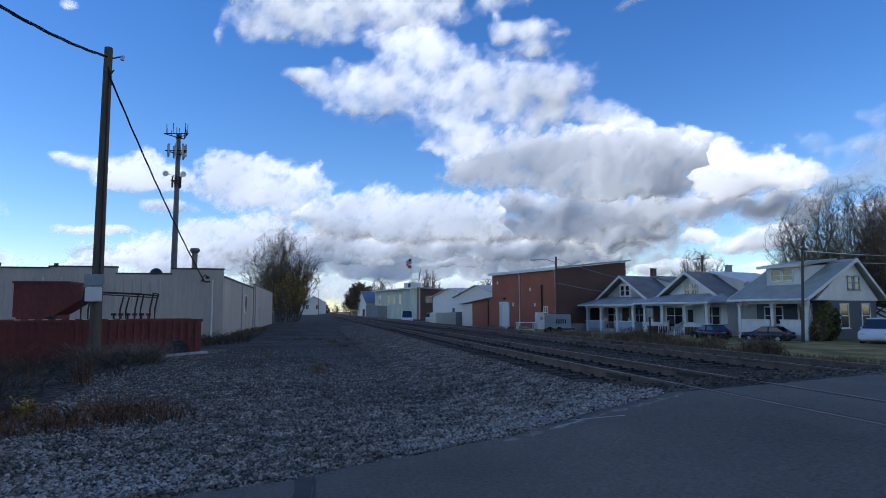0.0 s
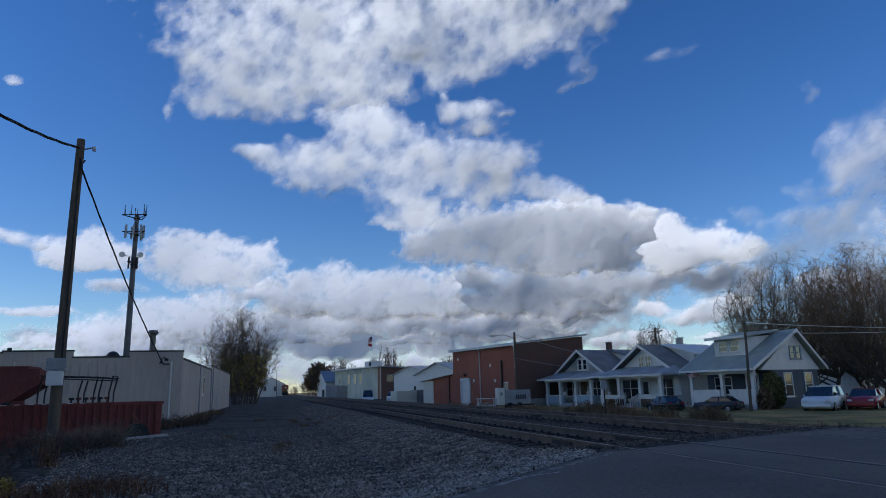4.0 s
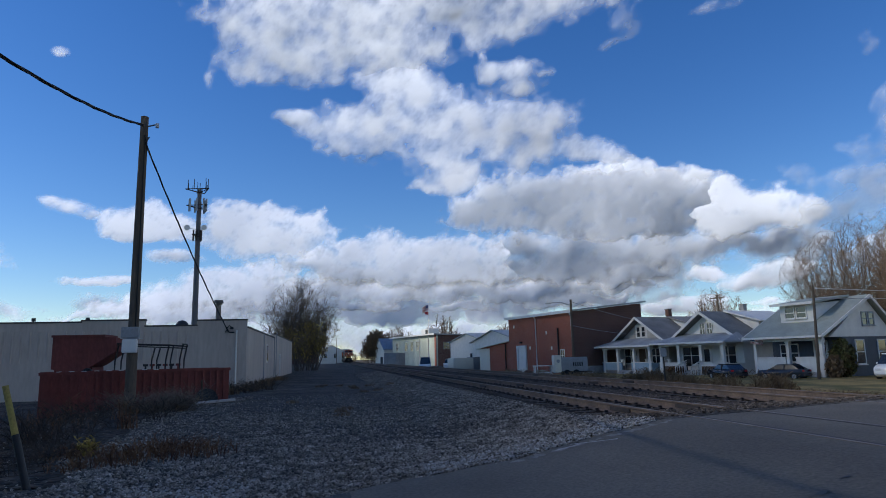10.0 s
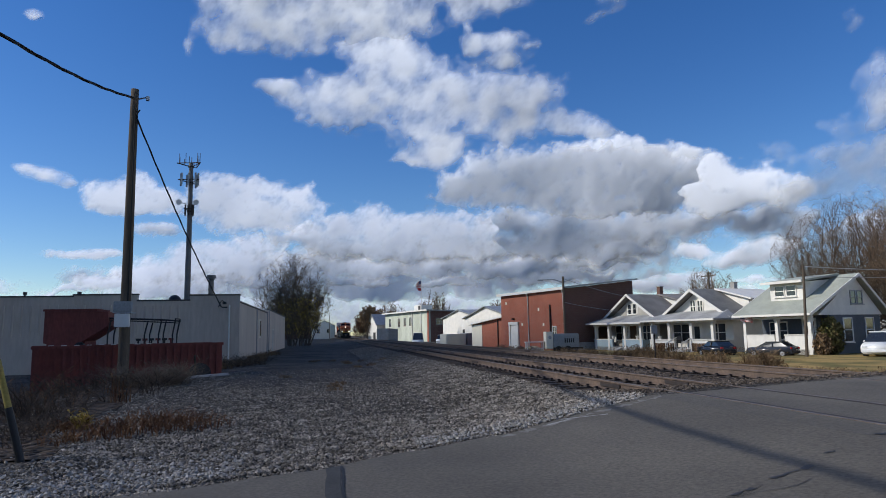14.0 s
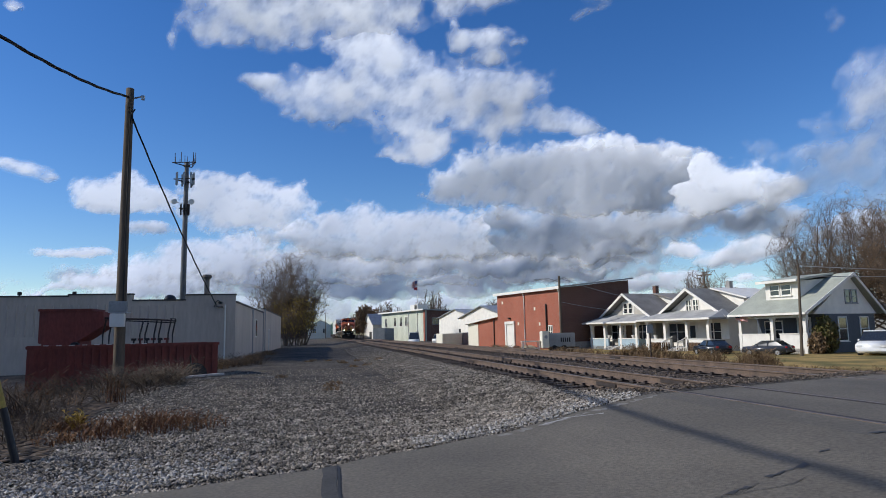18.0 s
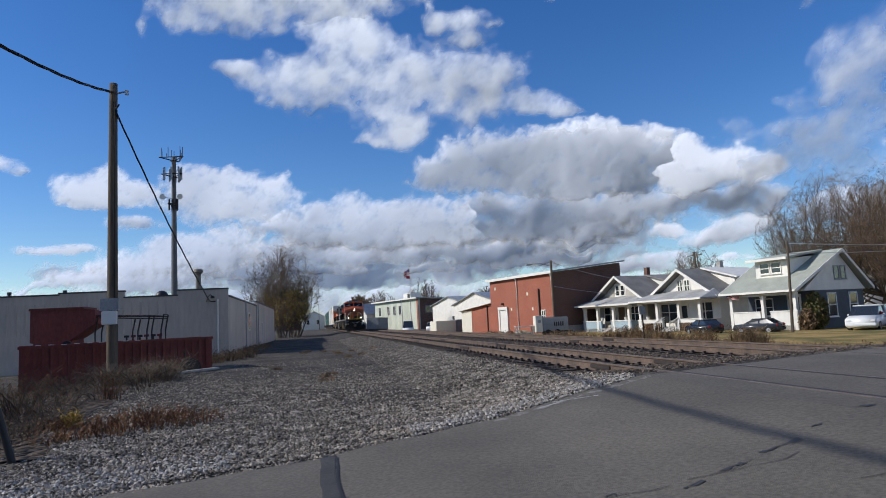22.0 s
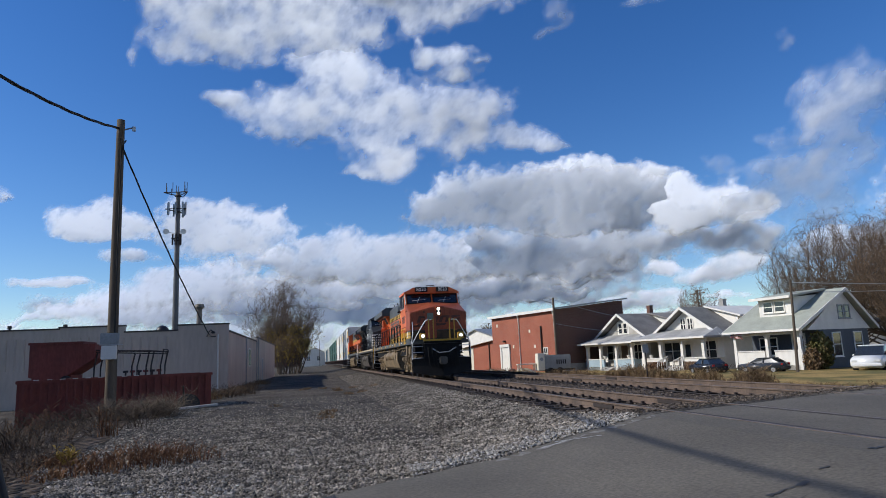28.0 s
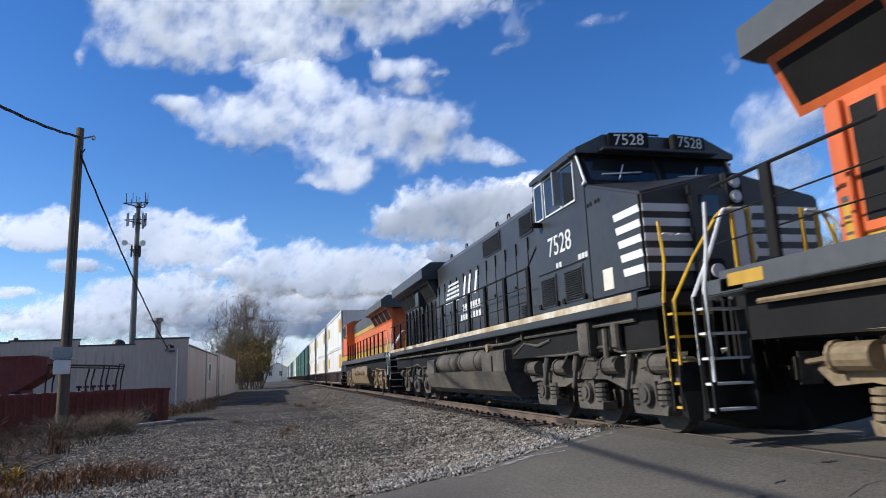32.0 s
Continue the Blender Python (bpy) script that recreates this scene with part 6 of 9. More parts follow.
def street_pole(m, height, label, arm=False, crossarm=False, thick=0.16):
    p = thing("street_pole", m, label, "utility pole")
    bm = bmesh.new()
    tube(bm, (0, 0, 0), (0, 0, height), thick, thick * 0.7, n=10)
    part("shaft", bm, M_wood, p)
    if arm:
        bm = bmesh.new()
        pipe(bm, [(0, 0, height - 0.6), (-0.9, 0.5, height - 0.25), (-1.9, 1.0, height - 0.3)], 0.045, 6)
        a = part("lamp_arm", bm, M_steel, p)
        part("lamp_head", boxes((-2.35, -1.75, 0.9, 1.15, height - 0.42, height - 0.26), bevel=0.04), M_steel, a)
    if crossarm:
        part("crossarm", boxes((-0.06, 0.06, -1.2, 1.2, height - 0.5, height - 0.38)), M_wood, p)
        for y in (-1.1, -0.5, 0.5, 1.1):
            bm = bmesh.new()
            tube(bm, (0, y, height - 0.38), (0, y, height - 0.2), 0.05, n=8)
            part("insulator", bm, M_steel, p)
    return p


street_pole(grid_pose(54.4, 39.2), 7.6, "dark timber pole with a street lamp arm", arm=True)
street_pole(pose(32.0, 39.4, -0.55, 0, 3, 0), 6.4, "plain timber pole before the slate-blue house", thick=0.11)
street_pole(grid_pose(60.4, 66.0), 9.2, "distant timber pole with a crossarm", crossarm=True)
street_pole(pose(17, 232, -0.3), 11.0, "distant timber pole with a crossarm beside the line", crossarm=True)
street_pole(pose(2.2, 300, 0), 11.0, "distant timber pole with a crossarm beside the line", crossarm=True)
A1, A2 = G(54.4, 39.2, BASE + 7.4), G(52.2, 45.8, BASE + 5.4)
B1, B2 = G(54.4, 39.2, BASE + 5.0), G(52.2, 45.8, BASE + 3.9)
for a, b in ((A1, A2), (B1, B2)):
    cable("house_cable", [a.lerp(b, t) - Vector((0, 0, 0.5 * t * (1 - t))) for t in [i / 12 for i in range(13)]], 0.022, "thin pale service cable from the pole to the house", False, M_steel)
for z0, z1 in ((BASE + 5.9, BASE + 4.9), (BASE + 5.2, BASE + 4.8)):
    a, b = Vector((32.3, 39.4, z0 + 0.3)), Vector((60, 44, z1 + 1.5))
    cable("street_cable", [a.lerp(b, t) - Vector((0, 0, 0.9 * t * (1 - t))) for t in [i / 12 for i in range(13)]], 0.025, "thin pale street cable", False, M_steel)
# a small sign on a post by the far rail
sg = thing("track_sign", pose(19.6, 36.8, -0.3), "small sign on a thin steel post beside the line", "sign")
part("post", boxes((-0.03, 0.03, -0.03, 0.03, 0, 2.1)), M_iron, sg)
part("plate", boxes((-0.2, 0.2, -0.045, -0.03, 1.6, 2.1)), M_grey, sg)

# ---- bare trees and the distance ----
tree("bare_tree", pose(61, 66, -0.6), 17.6, 19.5, 11, "large bare spreading tree behind the houses", 4, 0.4, 120, 13, 9, 0, None, 0.3, 1.0, 0.12, 0.016, 0.22, 0.6)
tree("bare_tree", pose(71, 66, -0.6), 19.0, 18.0, 12, "large bare spreading tree with tan foliage remaining", 3, 0.42, 90, 12, 9, 3200, M_weed, 0.15, 1.0, 0.11, 0.018, 0.22, 0.6)
tree("bare_tree", pose(63, 58, -0.6), 15.5, 14.0, 13, "large bare spreading tree with tan foliage remaining", 3, 0.35, 60, 11, 9, 1000, M_weed, 0.1, 1.0, 0.11, 0.018, 0.22, 0.6)
tree("bare_tree", pose(66, 104, -0.6), 13.0, 12.0, 14, "bare tree with rusty leaves beyond the roofs", 2, 0.3, 50, 10, 6, 700, M_russet, 0.2, 1.0, 0.11, 0.03, 0.25, 0.6)
tree("bare_tree", pose(33, 195, -0.6), 15.5, 11.5, 15, "bare rounded tree behind the mill", 1, 0.4, 40, 9, 4, 0, None, 0.1, 1.0, 0.2, 0.06, 0.25, 0.6)
tree("bare_tree", pose(24, 235, -0.6), 14.0, 15.0, 16, "bare rounded tree behind the mill", 1, 0.4, 40, 9, 4, 0, None, 0.1, 1.0, 0.2, 0.07, 0.25, 0.6)
tree("bare_tree", pose(46, 170, -0.6), 11.0, 11.0, 17, "bare dark tree beyond the sheds", 1, 0.4, 36, 9, 4, 0, None, 0.1, 1.0, 0.2, 0.07, 0.25, 0.6)
for i, (x, y, hh) in enumerate(((13.5, 205, 11.5), (15.5, 214, 12.0), (18.5, 219, 11.0), (12.5, 225, 10.0), (17.0, 236, 12.0), (20.5, 208, 8.5))):
    tree("line_tree", pose(x, y, -0.4), hh, 6.5, 70 + i, "dense brown thicket beside the line", 5, 0.2, 26, 7, 3, 1500, M_russet if i % 2 else M_weed, 0.02, 0.95, 0.3, 0.06, 0.25, 0.4)


def far_belt(name, pts, h, seed, label, material):
    """A belt of far woodland made of many small clumps of twigs."""
    r = random.Random(seed)
    V, F = [], []
    for (x, y, hh) in pts:
        for i in range(150):
            a, q = r.random() * 6.283, r.random() ** 0.6
            z = hh * h * (0.05 + 0.95 * r.random())
            w = (0.25 + 1.0 * math.sin(min(1, z / (hh * h)) * 2.6)) * hh * 4.0
            p = Vector((x + math.cos(a) * q * w, y + math.sin(a) * q * w, z - 0.5))
            s = 0.5 + 0.7 * r.random()
            e = Euler((r.random() * 6, r.random() * 6, r.random() * 6)).to_matrix()
            k = len(V)
            V += [tuple(p + e @ Vector(c) * s) for c in ((-1, 0, 0), (0.2, -0.35, 0.1), (1, 0.1, 0), (-0.2, 0.4, 0.1))]
            F.append((k, k + 1, k + 2, k + 3))
    me = bpy.data.meshes.new(name)
    me.from_pydata(V, [], F)
    me.materials.append(material)
    return tagged(new(name, me), label, "woods", kind="stuff")


br = random.Random(91)
far_belt("far_woods", [(-420 + 9 * i + 4 * br.random(), 640 + 40 * br.random(), 0.6 + 0.6 * br.random()) for i in range(140)], 8.0, 92, "low far belt of bare woods on the horizon", M_twig)
far_belt("far_woods", [(30 + 5 * i, 300 + 20 * br.random(), 0.5 + 0.5 * br.random()) for i in range(40)], 8.0, 93, "far bare trees beyond the sheds", M_twig)
far_belt("far_woods", [(70 + 3 * i, 120 - 1.2 * i + 6 * br.random(), 0.5 + 0.5 * br.random()) for i in range(22)], 6.0, 94, "tangled bare trees behind the houses", M_twig)

# Unseen wall, added behind the camera to cut the low sky light.
wall = obj("blocker_wall", boxes((-60, 90, -26, -20, -1.0, 5.0)), M_brickdark)
tagged(wall, "unseen plain brick wall added to block low sky light", "wall", kind="structure")
# Unseen trees, added to dim the sky light from behind.
far_belt("rear_woods", [(-90 + 5 * i + 3 * br.random(), -34 - 10 * br.random(), 0.9 + 0.5 * br.random()) for i in range(40)], 7.0, 95, "unseen belt of bare woods added to block sky light", M_twig)


def far_house(m, w, d, h, rise, wall_mat, roof_mat, label):
    f = thing("far_house", m, label, "house", "far houses")
    bm = bmesh.new()
    prism(bm, [(0, 0), (w, 0), (w, h), (w / 2, h + rise), (0, h)], 0, d)
    part("body", bm, wall_mat, f)
    for s in (0, 1):
        bm = bmesh.new()
        e = -0.4 if s == 0 else w + 0.4
        slab(bm, (e, -0.3, h - 0.1), (w / 2, -0.3, h + rise + 0.15), (w / 2, d + 0.3, h + rise + 0.15), (e, d + 0.3, h - 0.1), 0.15)
        part("roof", bm, roof_mat, f)
    for i in range(2):
        window(f, 0.0, w * (0.2 + 0.4 * i), w * (0.2 + 0.4 * i) + 1.2, h * 0.45, h * 0.8, axis="y")


far_house(pose(-6, 330, 0), 12, 10, 6, 3, M_siding, M_shingle, "far pale house at the end of the lane")
far_house(pose(-22, 380, 0), 14, 10, 6, 3, M_brickdark, M_shingle_brown, "far brick house at the end of the lane")
far_house(pose(70, 66, -0.6), 9, 10, 4, 2.4, M_white, M_shingle, "white house beyond the parked cars")


# ---- the train ----
M_orange = mat("orange_loco_paint", (0.74, 0.155, 0.036), 0.5, var=0.18, scale=0.7, color2=(0.55, 0.12, 0.036), streak=(1, 1, 0.3), spec=0.4)
# Darker orange than the hood: the nose's shade and grime, put into the paint.
M_nose = mat("shaded_grimy_nose", (0.38, 0.08, 0.028), 0.5, var=0.3, scale=1.5, color2=(0.27, 0.065, 0.028), streak=(1, 1, 0.3))
M_lyellow = mat("yellow_loco_paint", (0.66, 0.39, 0.04), 0.5, var=0.18, scale=0.8, color2=(0.46, 0.27, 0.04), streak=(1, 1, 0.3))
M_lgrey = mat("dark_grey_loco_paint", (0.085, 0.09, 0.092), 0.5, var=0.15, scale=0.8, color2=(0.065, 0.068, 0.07))
M_lblack = mat("black_loco_paint", (0.028, 0.029, 0.031), 0.38, var=0.25, scale=0.8, color2=(0.042, 0.04, 0.038), spec=0.5)
M_frameblack = mat("black_underframe", (0.012, 0.011, 0.0105), 0.75, var=0.3, scale=2, spec=0.25)
M_dust = mat("dusty_brown_steel", (0.285, 0.205, 0.115), 0.6, var=0.35, scale=1.6, color2=(0.165, 0.12, 0.07), bump=0.12)
M_dustgrey = mat("dusty_grey_steel", (0.125, 0.106, 0.083), 0.7, var=0.35, scale=1.6, color2=(0.06, 0.052, 0.043), bump=0.12)
M_lwhite = mat("white_loco_paint", (0.78, 0.77, 0.73), 0.5, var=0.12, scale=2)
M_chrome = mat("bright_handrail", (0.72, 0.72, 0.70), 0.35, var=0.05)
M_lglass = glass_mat("cab_glass", (0.02, 0.022, 0.025), 0.05)
M_lamp = glow("lit_headlight", (1.0, 0.80, 0.55), 14.0)
M_wheelsteel = mat("wheel_steel", (0.10, 0.085, 0.075), 0.6, metal=0.3, var=0.3, scale=3)
WHEELSETS = []


def text_part(parent, body, size, m, material, label, name="number", extrude=0.004, shear=0.0):
    if not body:
        return None
    cu = bpy.data.curves.new(name, "FONT")
    cu.body, cu.size, cu.extrude, cu.shear = body, size, extrude, shear
    cu.align_x, cu.align_y = "CENTER", "CENTER"
    tmp = bpy.data.objects.new("lettering", cu)
    scene.collection.objects.link(tmp)
    me = bpy.data.meshes.new_from_object(tmp.evaluated_get(bpy.context.evaluated_depsgraph_get()))
    bpy.data.objects.remove(tmp)
    bpy.data.curves.remove(cu)
    me.materials.clear()
    me.materials.append(material)
    ob = new(name, me)
    ob.parent = parent
    ob.matrix_basis = m
    tagged(ob, label)
    return ob


SIDE = Euler((radians(90), 0, radians(-90))).to_matrix().to_4x4()


def on_side(x, y, z):
    """The pose of lettering on the side that faces the lot: it reads along the unit from rear to front."""
    return Matrix.Translation((x, y, z)) @ SIDE


def slanted(bm, x, y0, y1, z0, z1, lean=0.25, t=0.006):
    """A slanted bar on the side wall; y falls to the right of the reader."""
    d = lean * (z1 - z0)
    prism(bm, [(y0, z0), (y1, z0), (y1 - d, z1), (y0 - d, z1)], x - t, x, axis="x")


def wheelset(parent, y, moving, r=0.53):
    hub = new("wheelset")
    hub.parent = parent
    hub.empty_display_size = 0.2
    hub.matrix_basis = pose(0, y, r)
    tagged(hub, "steel wheels on an axle")
    for s in (-1, 1):
        bm = bmesh.new()
        tube(bm, (s * 0.69, 0, 0), (s * 0.80, 0, 0), r, n=28)
        tube(bm, (s * 0.67, 0, 0), (s * 0.70, 0, 0), r + 0.025, n=28)
        tube(bm, (s * 0.80, 0, 0), (s * 0.86, 0, 0), 0.16, n=14)
        for k in range(6):
            a = k * math.pi / 3
            box(bm, s * 0.80 - 0.01, s * 0.80 + 0.012, 0.24 * math.cos(a) - 0.05, 0.24 * math.cos(a) + 0.05, 0.24 * math.sin(a) - 0.05, 0.24 * math.sin(a) + 0.05)
        part("wheel", bm, M_wheelsteel, hub)
    bm = bmesh.new()
    tube(bm, (-0.7, 0, 0), (0.7, 0, 0), 0.1, n=10)
    part("axle", bm, M_wheelsteel, hub)
    if moving:
        WHEELSETS.append((hub, y, r))
    return hub


def coil_spring(bm, x, y, z0, z1, r=0.11):
    n = 4
    for i in range(n):
        z = z0 + (z1 - z0) * (i + 0.5) / n
        tube(bm, (x, y, z - 0.026), (x, y, z + 0.026), r, n=12)
    tube(bm, (x, y, z0), (x, y, z1), r * 0.6, n=8)


def loco_truck(loco, yc, mt, moving, flip):
    """A three-axle truck: two frames with pedestals, axle boxes, springs, brake cylinders and rods."""
    axles = [yc - 1.87, yc, yc + 1.87]
    for s in (-1, 1):
        x = s * 1.02
        bm = bmesh.new()
        out = [(-2.9, 0.86), (-2.75, 1.06), (-0.7, 1.1), (0.7, 1.1), (2.75, 1.06), (2.9, 0.86), (2.72, 0.7), (2.3, 0.74), (1.6, 0.62), (1.1, 0.62), (0.55, 0.76), (-0.55, 0.76), (-1.1, 0.62), (-1.6, 0.62), (-2.3, 0.74), (-2.72, 0.7)]
        prism(bm, [(yc + a, z) for a, z in out], x - 0.07, x + 0.07, axis="x")
        for a in (-1.25, -0.6, 0.6, 1.25):
            tube(bm, (x + s * 0.065, yc + a, 0.87), (x + s * 0.08, yc + a, 0.87), 0.07, n=10)
        part("side_frame", bm, mt, loco)
        for k, ya in enumerate(axles):
            bm = bmesh.new()
            prism(bm, [(ya - 0.42, 0.27), (ya + 0.42, 0.27), (ya + 0.46, 0.4), (ya + 0.2, 0.46), (ya + 0.17, 0.74), (ya - 0.17, 0.74), (ya - 0.2, 0.46), (ya - 0.46, 0.4)], x - 0.12, x + 0.14, axis="x")
            tube(bm, (x + s * 0.1, ya, 0.55), (x + s * 0.2, ya, 0.55), 0.155, n=16)
            tube(bm, (x + s * 0.2, ya, 0.55), (x + s * 0.23, ya, 0.55), 0.1, n=12)
            part("axle_box", bm, mt, loco)
            for d in (-0.33, 0.33):
                bm = bmesh.new()
                coil_spring(bm, x + s * 0.06, ya + d, 0.4, 0.7)
                part("spring", bm, mt, loco)
        # brake gear and dampers
        for k, d in enumerate((-2.35, -0.95, 0.95, 2.35)):
            bm = bmesh.new()
            tube(bm, (x + s * 0.12, yc + d - 0.22, 0.98), (x + s * 0.12, yc + d + 0.2, 0.98), 0.14, n=14)
            tube(bm, (x + s * 0.12, yc + d + 0.2, 0.98), (x + s * 0.12, yc + d + 0.24, 0.98), 0.165, n=14)
            tube(bm, (x + s * 0.12, yc + d + 0.24, 0.98), (x + s * 0.12, yc + d + 0.62, 0.94), 0.03, n=6)
            part("brake_cylinder", bm, mt, loco)
        bm = bmesh.new()
        pipe(bm, [(x + s * 0.2, yc - 2.7, 1.2), (x + s * 0.2, yc - 1.4, 1.17), (x + s * 0.24, yc - 0.8, 1.28), (x + s * 0.22, yc + 0.6, 1.2), (x + s * 0.2, yc + 2.7, 1.22)], 0.025, 6)
        pipe(bm, [(x + s * 0.22, yc - 0.3, 1.25), (x + s * 0.3, yc - 0.2, 1.0), (x + s * 0.25, yc + 0.1, 0.8)], 0.02, 6)
        pipe(bm, [(x + s * 0.22, yc + 0.5, 1.25), (x + s * 0.3, yc + 0.62, 1.02), (x + s * 0.22, yc + 0.9, 0.95)], 0.02, 6)
        part("brake_pipe", bm, mt, loco)
        for d in (-1.55, 0.3, 1.6):
            bm = bmesh.new()
            tube(bm, (x + s * 0.14, yc + d, 1.3), (x + s * 0.16, yc + d + 0.22, 0.62), 0.045, n=8)
            tube(bm, (x + s * 0.14, yc + d + 0.02, 1.2), (x + s * 0.15, yc + d + 0.12, 0.92), 0.07, n=10)
            part("damper", bm, mt, loco)
        for d in (-2.1, -0.25, 1.6):
            part("bolster_pad", boxes((x + s * 0.02 - 0.09, x + s * 0.02 + 0.09, yc + d, yc + d + 0.36, 1.06, 1.24), bevel=0.02), mt, loco)
    for ya in axles:
        wheelset(loco, ya, moving)


def louvre(loco, y0, y1, z0, z1, x, mats, n=12, split=None, name="grille"):
    """A louvred panel on the side at x; slats above and below a height may differ in colour."""
    g = part(name, boxes((x - 0.02, x, y0 - 0.05, y1 + 0.05, z0 - 0.04, z1 + 0.04), bevel=0.008), mats[0] if split is None else mats[1], loco)
    for k in range(n):
        z = z0 + (z1 - z0) * (k + 0.5) / n
        bm = bmesh.new()
        h = (z1 - z0) / n
        prism(bm, [(x - 0.02, z - h * 0.45), (x - 0.05, z - h * 0.35), (x - 0.02, z + h * 0.25)], y0, y1)
        part("slat", bm, mats[0] if split is None or z > split else mats[1], g)
    return g


def hood_panel(loco, y0, y1, z0, z1, x, material, name="hood_door"):
    d = part(name, boxes((x - 0.022, x, y0 + 0.02, y1 - 0.02, z0, z1), bevel=0.006), material, loco)
    bm = bmesh.new()
    tube(bm, (x - 0.05, y0 + 0.1, (z0 + z1) / 2), (x - 0.022, y0 + 0.1, (z0 + z1) / 2), 0.035, n=8)
    part("latch", bm, M_frameblack, d)
    return d


def locomotive(name_label, scheme, number, moving):
    """A big six-axle freight locomotive: nose at y = 0, rear at y = 21.1, rail top at z = 0."""
    warm = scheme == "orange"
    body, low, roofm = (M_orange, M_lyellow, M_lgrey) if warm else (M_lblack, M_lblack, M_lblack)
    sillm = M_lgrey if warm else M_lblack
    tr = M_dust if warm else M_dustgrey
    L = thing("locomotive", pose(0, 0, 0), name_label, "locomotive", "locomotives of the train")
    HW, CW = 0.95, 1.5
    # frame and deck
    part("frame_sill", boxes((-CW, CW, 0.35, 20.9, 1.74, 1.98), bevel=0.01), sillm, L, "side sill under the walkway")
    part("underframe", boxes((-1.25, 1.25, 0.3, 20.8, 1.2, 1.74)), M_frameblack, L)
    if warm:
        for y in (2.2, 4.4, 6.6, 9.2, 12.0, 15.0, 18.2, 20.2):
            part("sill_patch", boxes((-CW - 0.004, -CW, y, y + 0.55, 1.79, 1.93)), M_lyellow, L, "yellow reflective patch")
        for y in (3.6, 7.9, 11.2, 16.8):
            part("data_plate", boxes((-CW - 0.004, -CW, y, y + 0.3, 1.84, 1.92)), M_lwhite, L)
        bm = bmesh.new()
        for i in range(6):
            box(bm, -CW - 0.004, -CW, 1.75 + 0.1 * i, 1.82 + 0.1 * i, 1.8, 1.91)
        part("model_plate", bm, M_lyellow, L, "small yellow lettering too fine to read")
    else:
        part("sill_stripe", boxes((-CW - 0.006, -CW, 0.5, 20.9, 1.87, 1.98)), mat("rust_stained_cream", (0.66, 0.60, 0.46), 0.6, var=0.3, scale=1.2, color2=(0.36, 0.24, 0.12)), L, "cream stripe along the sill, rust-stained")
    # nose and cab
    zs = 2.44 if warm else 1.98
    bm = bmesh.new()
    fr = [(-CW, zs), (-CW, 3.33), (-0.22, 3.64), (0.22, 3.64), (CW, 3.33), (CW, zs)]
    bk = [(-CW, zs), (-CW, 3.90), (-0.22, 4.0), (0.22, 4.0), (CW, 3.90), (CW, zs)]
    A = [bm.verts.new((x, 0.06, z)) for x, z in fr]
    B = [bm.verts.new((x, 1.66, z)) for x, z in bk]
    for i in range(6):
        bm.faces.new((A[i], A[(i + 1) % 6], B[(i + 1) % 6], B[i]))
    bm.faces.new(A[::-1])
    bm.faces.new(B)
    bmesh.ops.recalc_face_normals(bm, faces=bm.faces)
    bmesh.ops.bevel(bm, geom=list(bm.edges), offset=0.035, segments=2, affect="EDGES", clamp_overlap=True)
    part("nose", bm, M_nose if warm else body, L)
    bm = bmesh.new()
    prism(bm, [(1.66, zs), (1.66, 3.88), (1.98, 4.62), (3.8, 4.62), (3.8, zs)], -CW, CW, axis="x")
    part("cab", bm, body, L)
    bm = bmesh.new()
    prism(bm, [(-CW - 0.03, 4.5), (-CW - 0.03, 4.58), (-1.0, 4.84), (1.0, 4.84), (CW + 0.03, 4.58), (CW + 0.03, 4.5)], 1.78, 3.88)
    part("cab_roof", bm, M_orange if warm else M_lblack, L)
    if warm:
        part("nose_band", boxes((-CW - 0.004, CW + 0.004, 0.05, 3.8, 2.04, 2.38), bevel=0.02), M_lyellow, L, "yellow band round the nose and cab")
        part("nose_stripe", boxes((-CW, CW, 0.06, 3.8, 2.38, 2.44)), M_lgrey, L)
        part("nose_stripe", boxes((-CW, CW, 0.06, 3.8, 1.98, 2.04)), M_lgrey, L)
        # Added dark sheet: shade and grime of the lower nose, put into its colour.
        part("nose_apron", boxes((-CW + 0.03, CW - 0.03, 0.036, 0.048, 1.99, 2.42), bevel=0.005), mat("nose_grime_and_shade", (0.10, 0.062, 0.03), 0.8, var=0.4, scale=3, color2=(0.045, 0.033, 0.022)), L, "dark sheet with the grime and shade of the lower nose")
        part("band_line", boxes((-CW - 0.008, CW, 0.05, 1.8, 2.18, 2.21)), M_lgrey, L)
        # the wordmark on the nose stays a row of plain slanted bars over a swoosh
        for i in range(4):
            bm = bmesh.new()
            x0 = -1.16 + 0.58 * i
            for dx, w in ((0.0, 0.16), (0.32, 0.15)):
                prism(bm, [(x0 + dx, 2.82), (x0 + dx + w, 2.82), (x0 + dx + w + 0.13, 3.16), (x0 + dx + 0.13, 3.16)], 0.012, 0.045)
            prism(bm, [(x0 + 0.1, 3.06), (x0 + 0.46, 3.06), (x0 + 0.5, 3.16), (x0 + 0.13, 3.16)], 0.01, 0.04)
            part("emblem", bm, M_darkbrick, L, "dark slanted emblem mark")
        bm = bmesh.new()
        prism(bm, [(-1.38, 2.60), (0.3, 2.66), (0.45, 2.77), (-1.2, 2.75)], 0.018, 0.045)
        part("emblem", bm, M_darkbrick, L, "dark slanted emblem bar")
    else:
        for k in range(5):
            z = 2.22 + 0.21 * k
            for s in (-1, 1):
                bm = bmesh.new()
                slanted(bm, -CW if s < 0 else CW + 0.006, 0.08 + 0.0, 0.62 + 0.08 * k * 0.5, z, z + 0.11, -0.3)
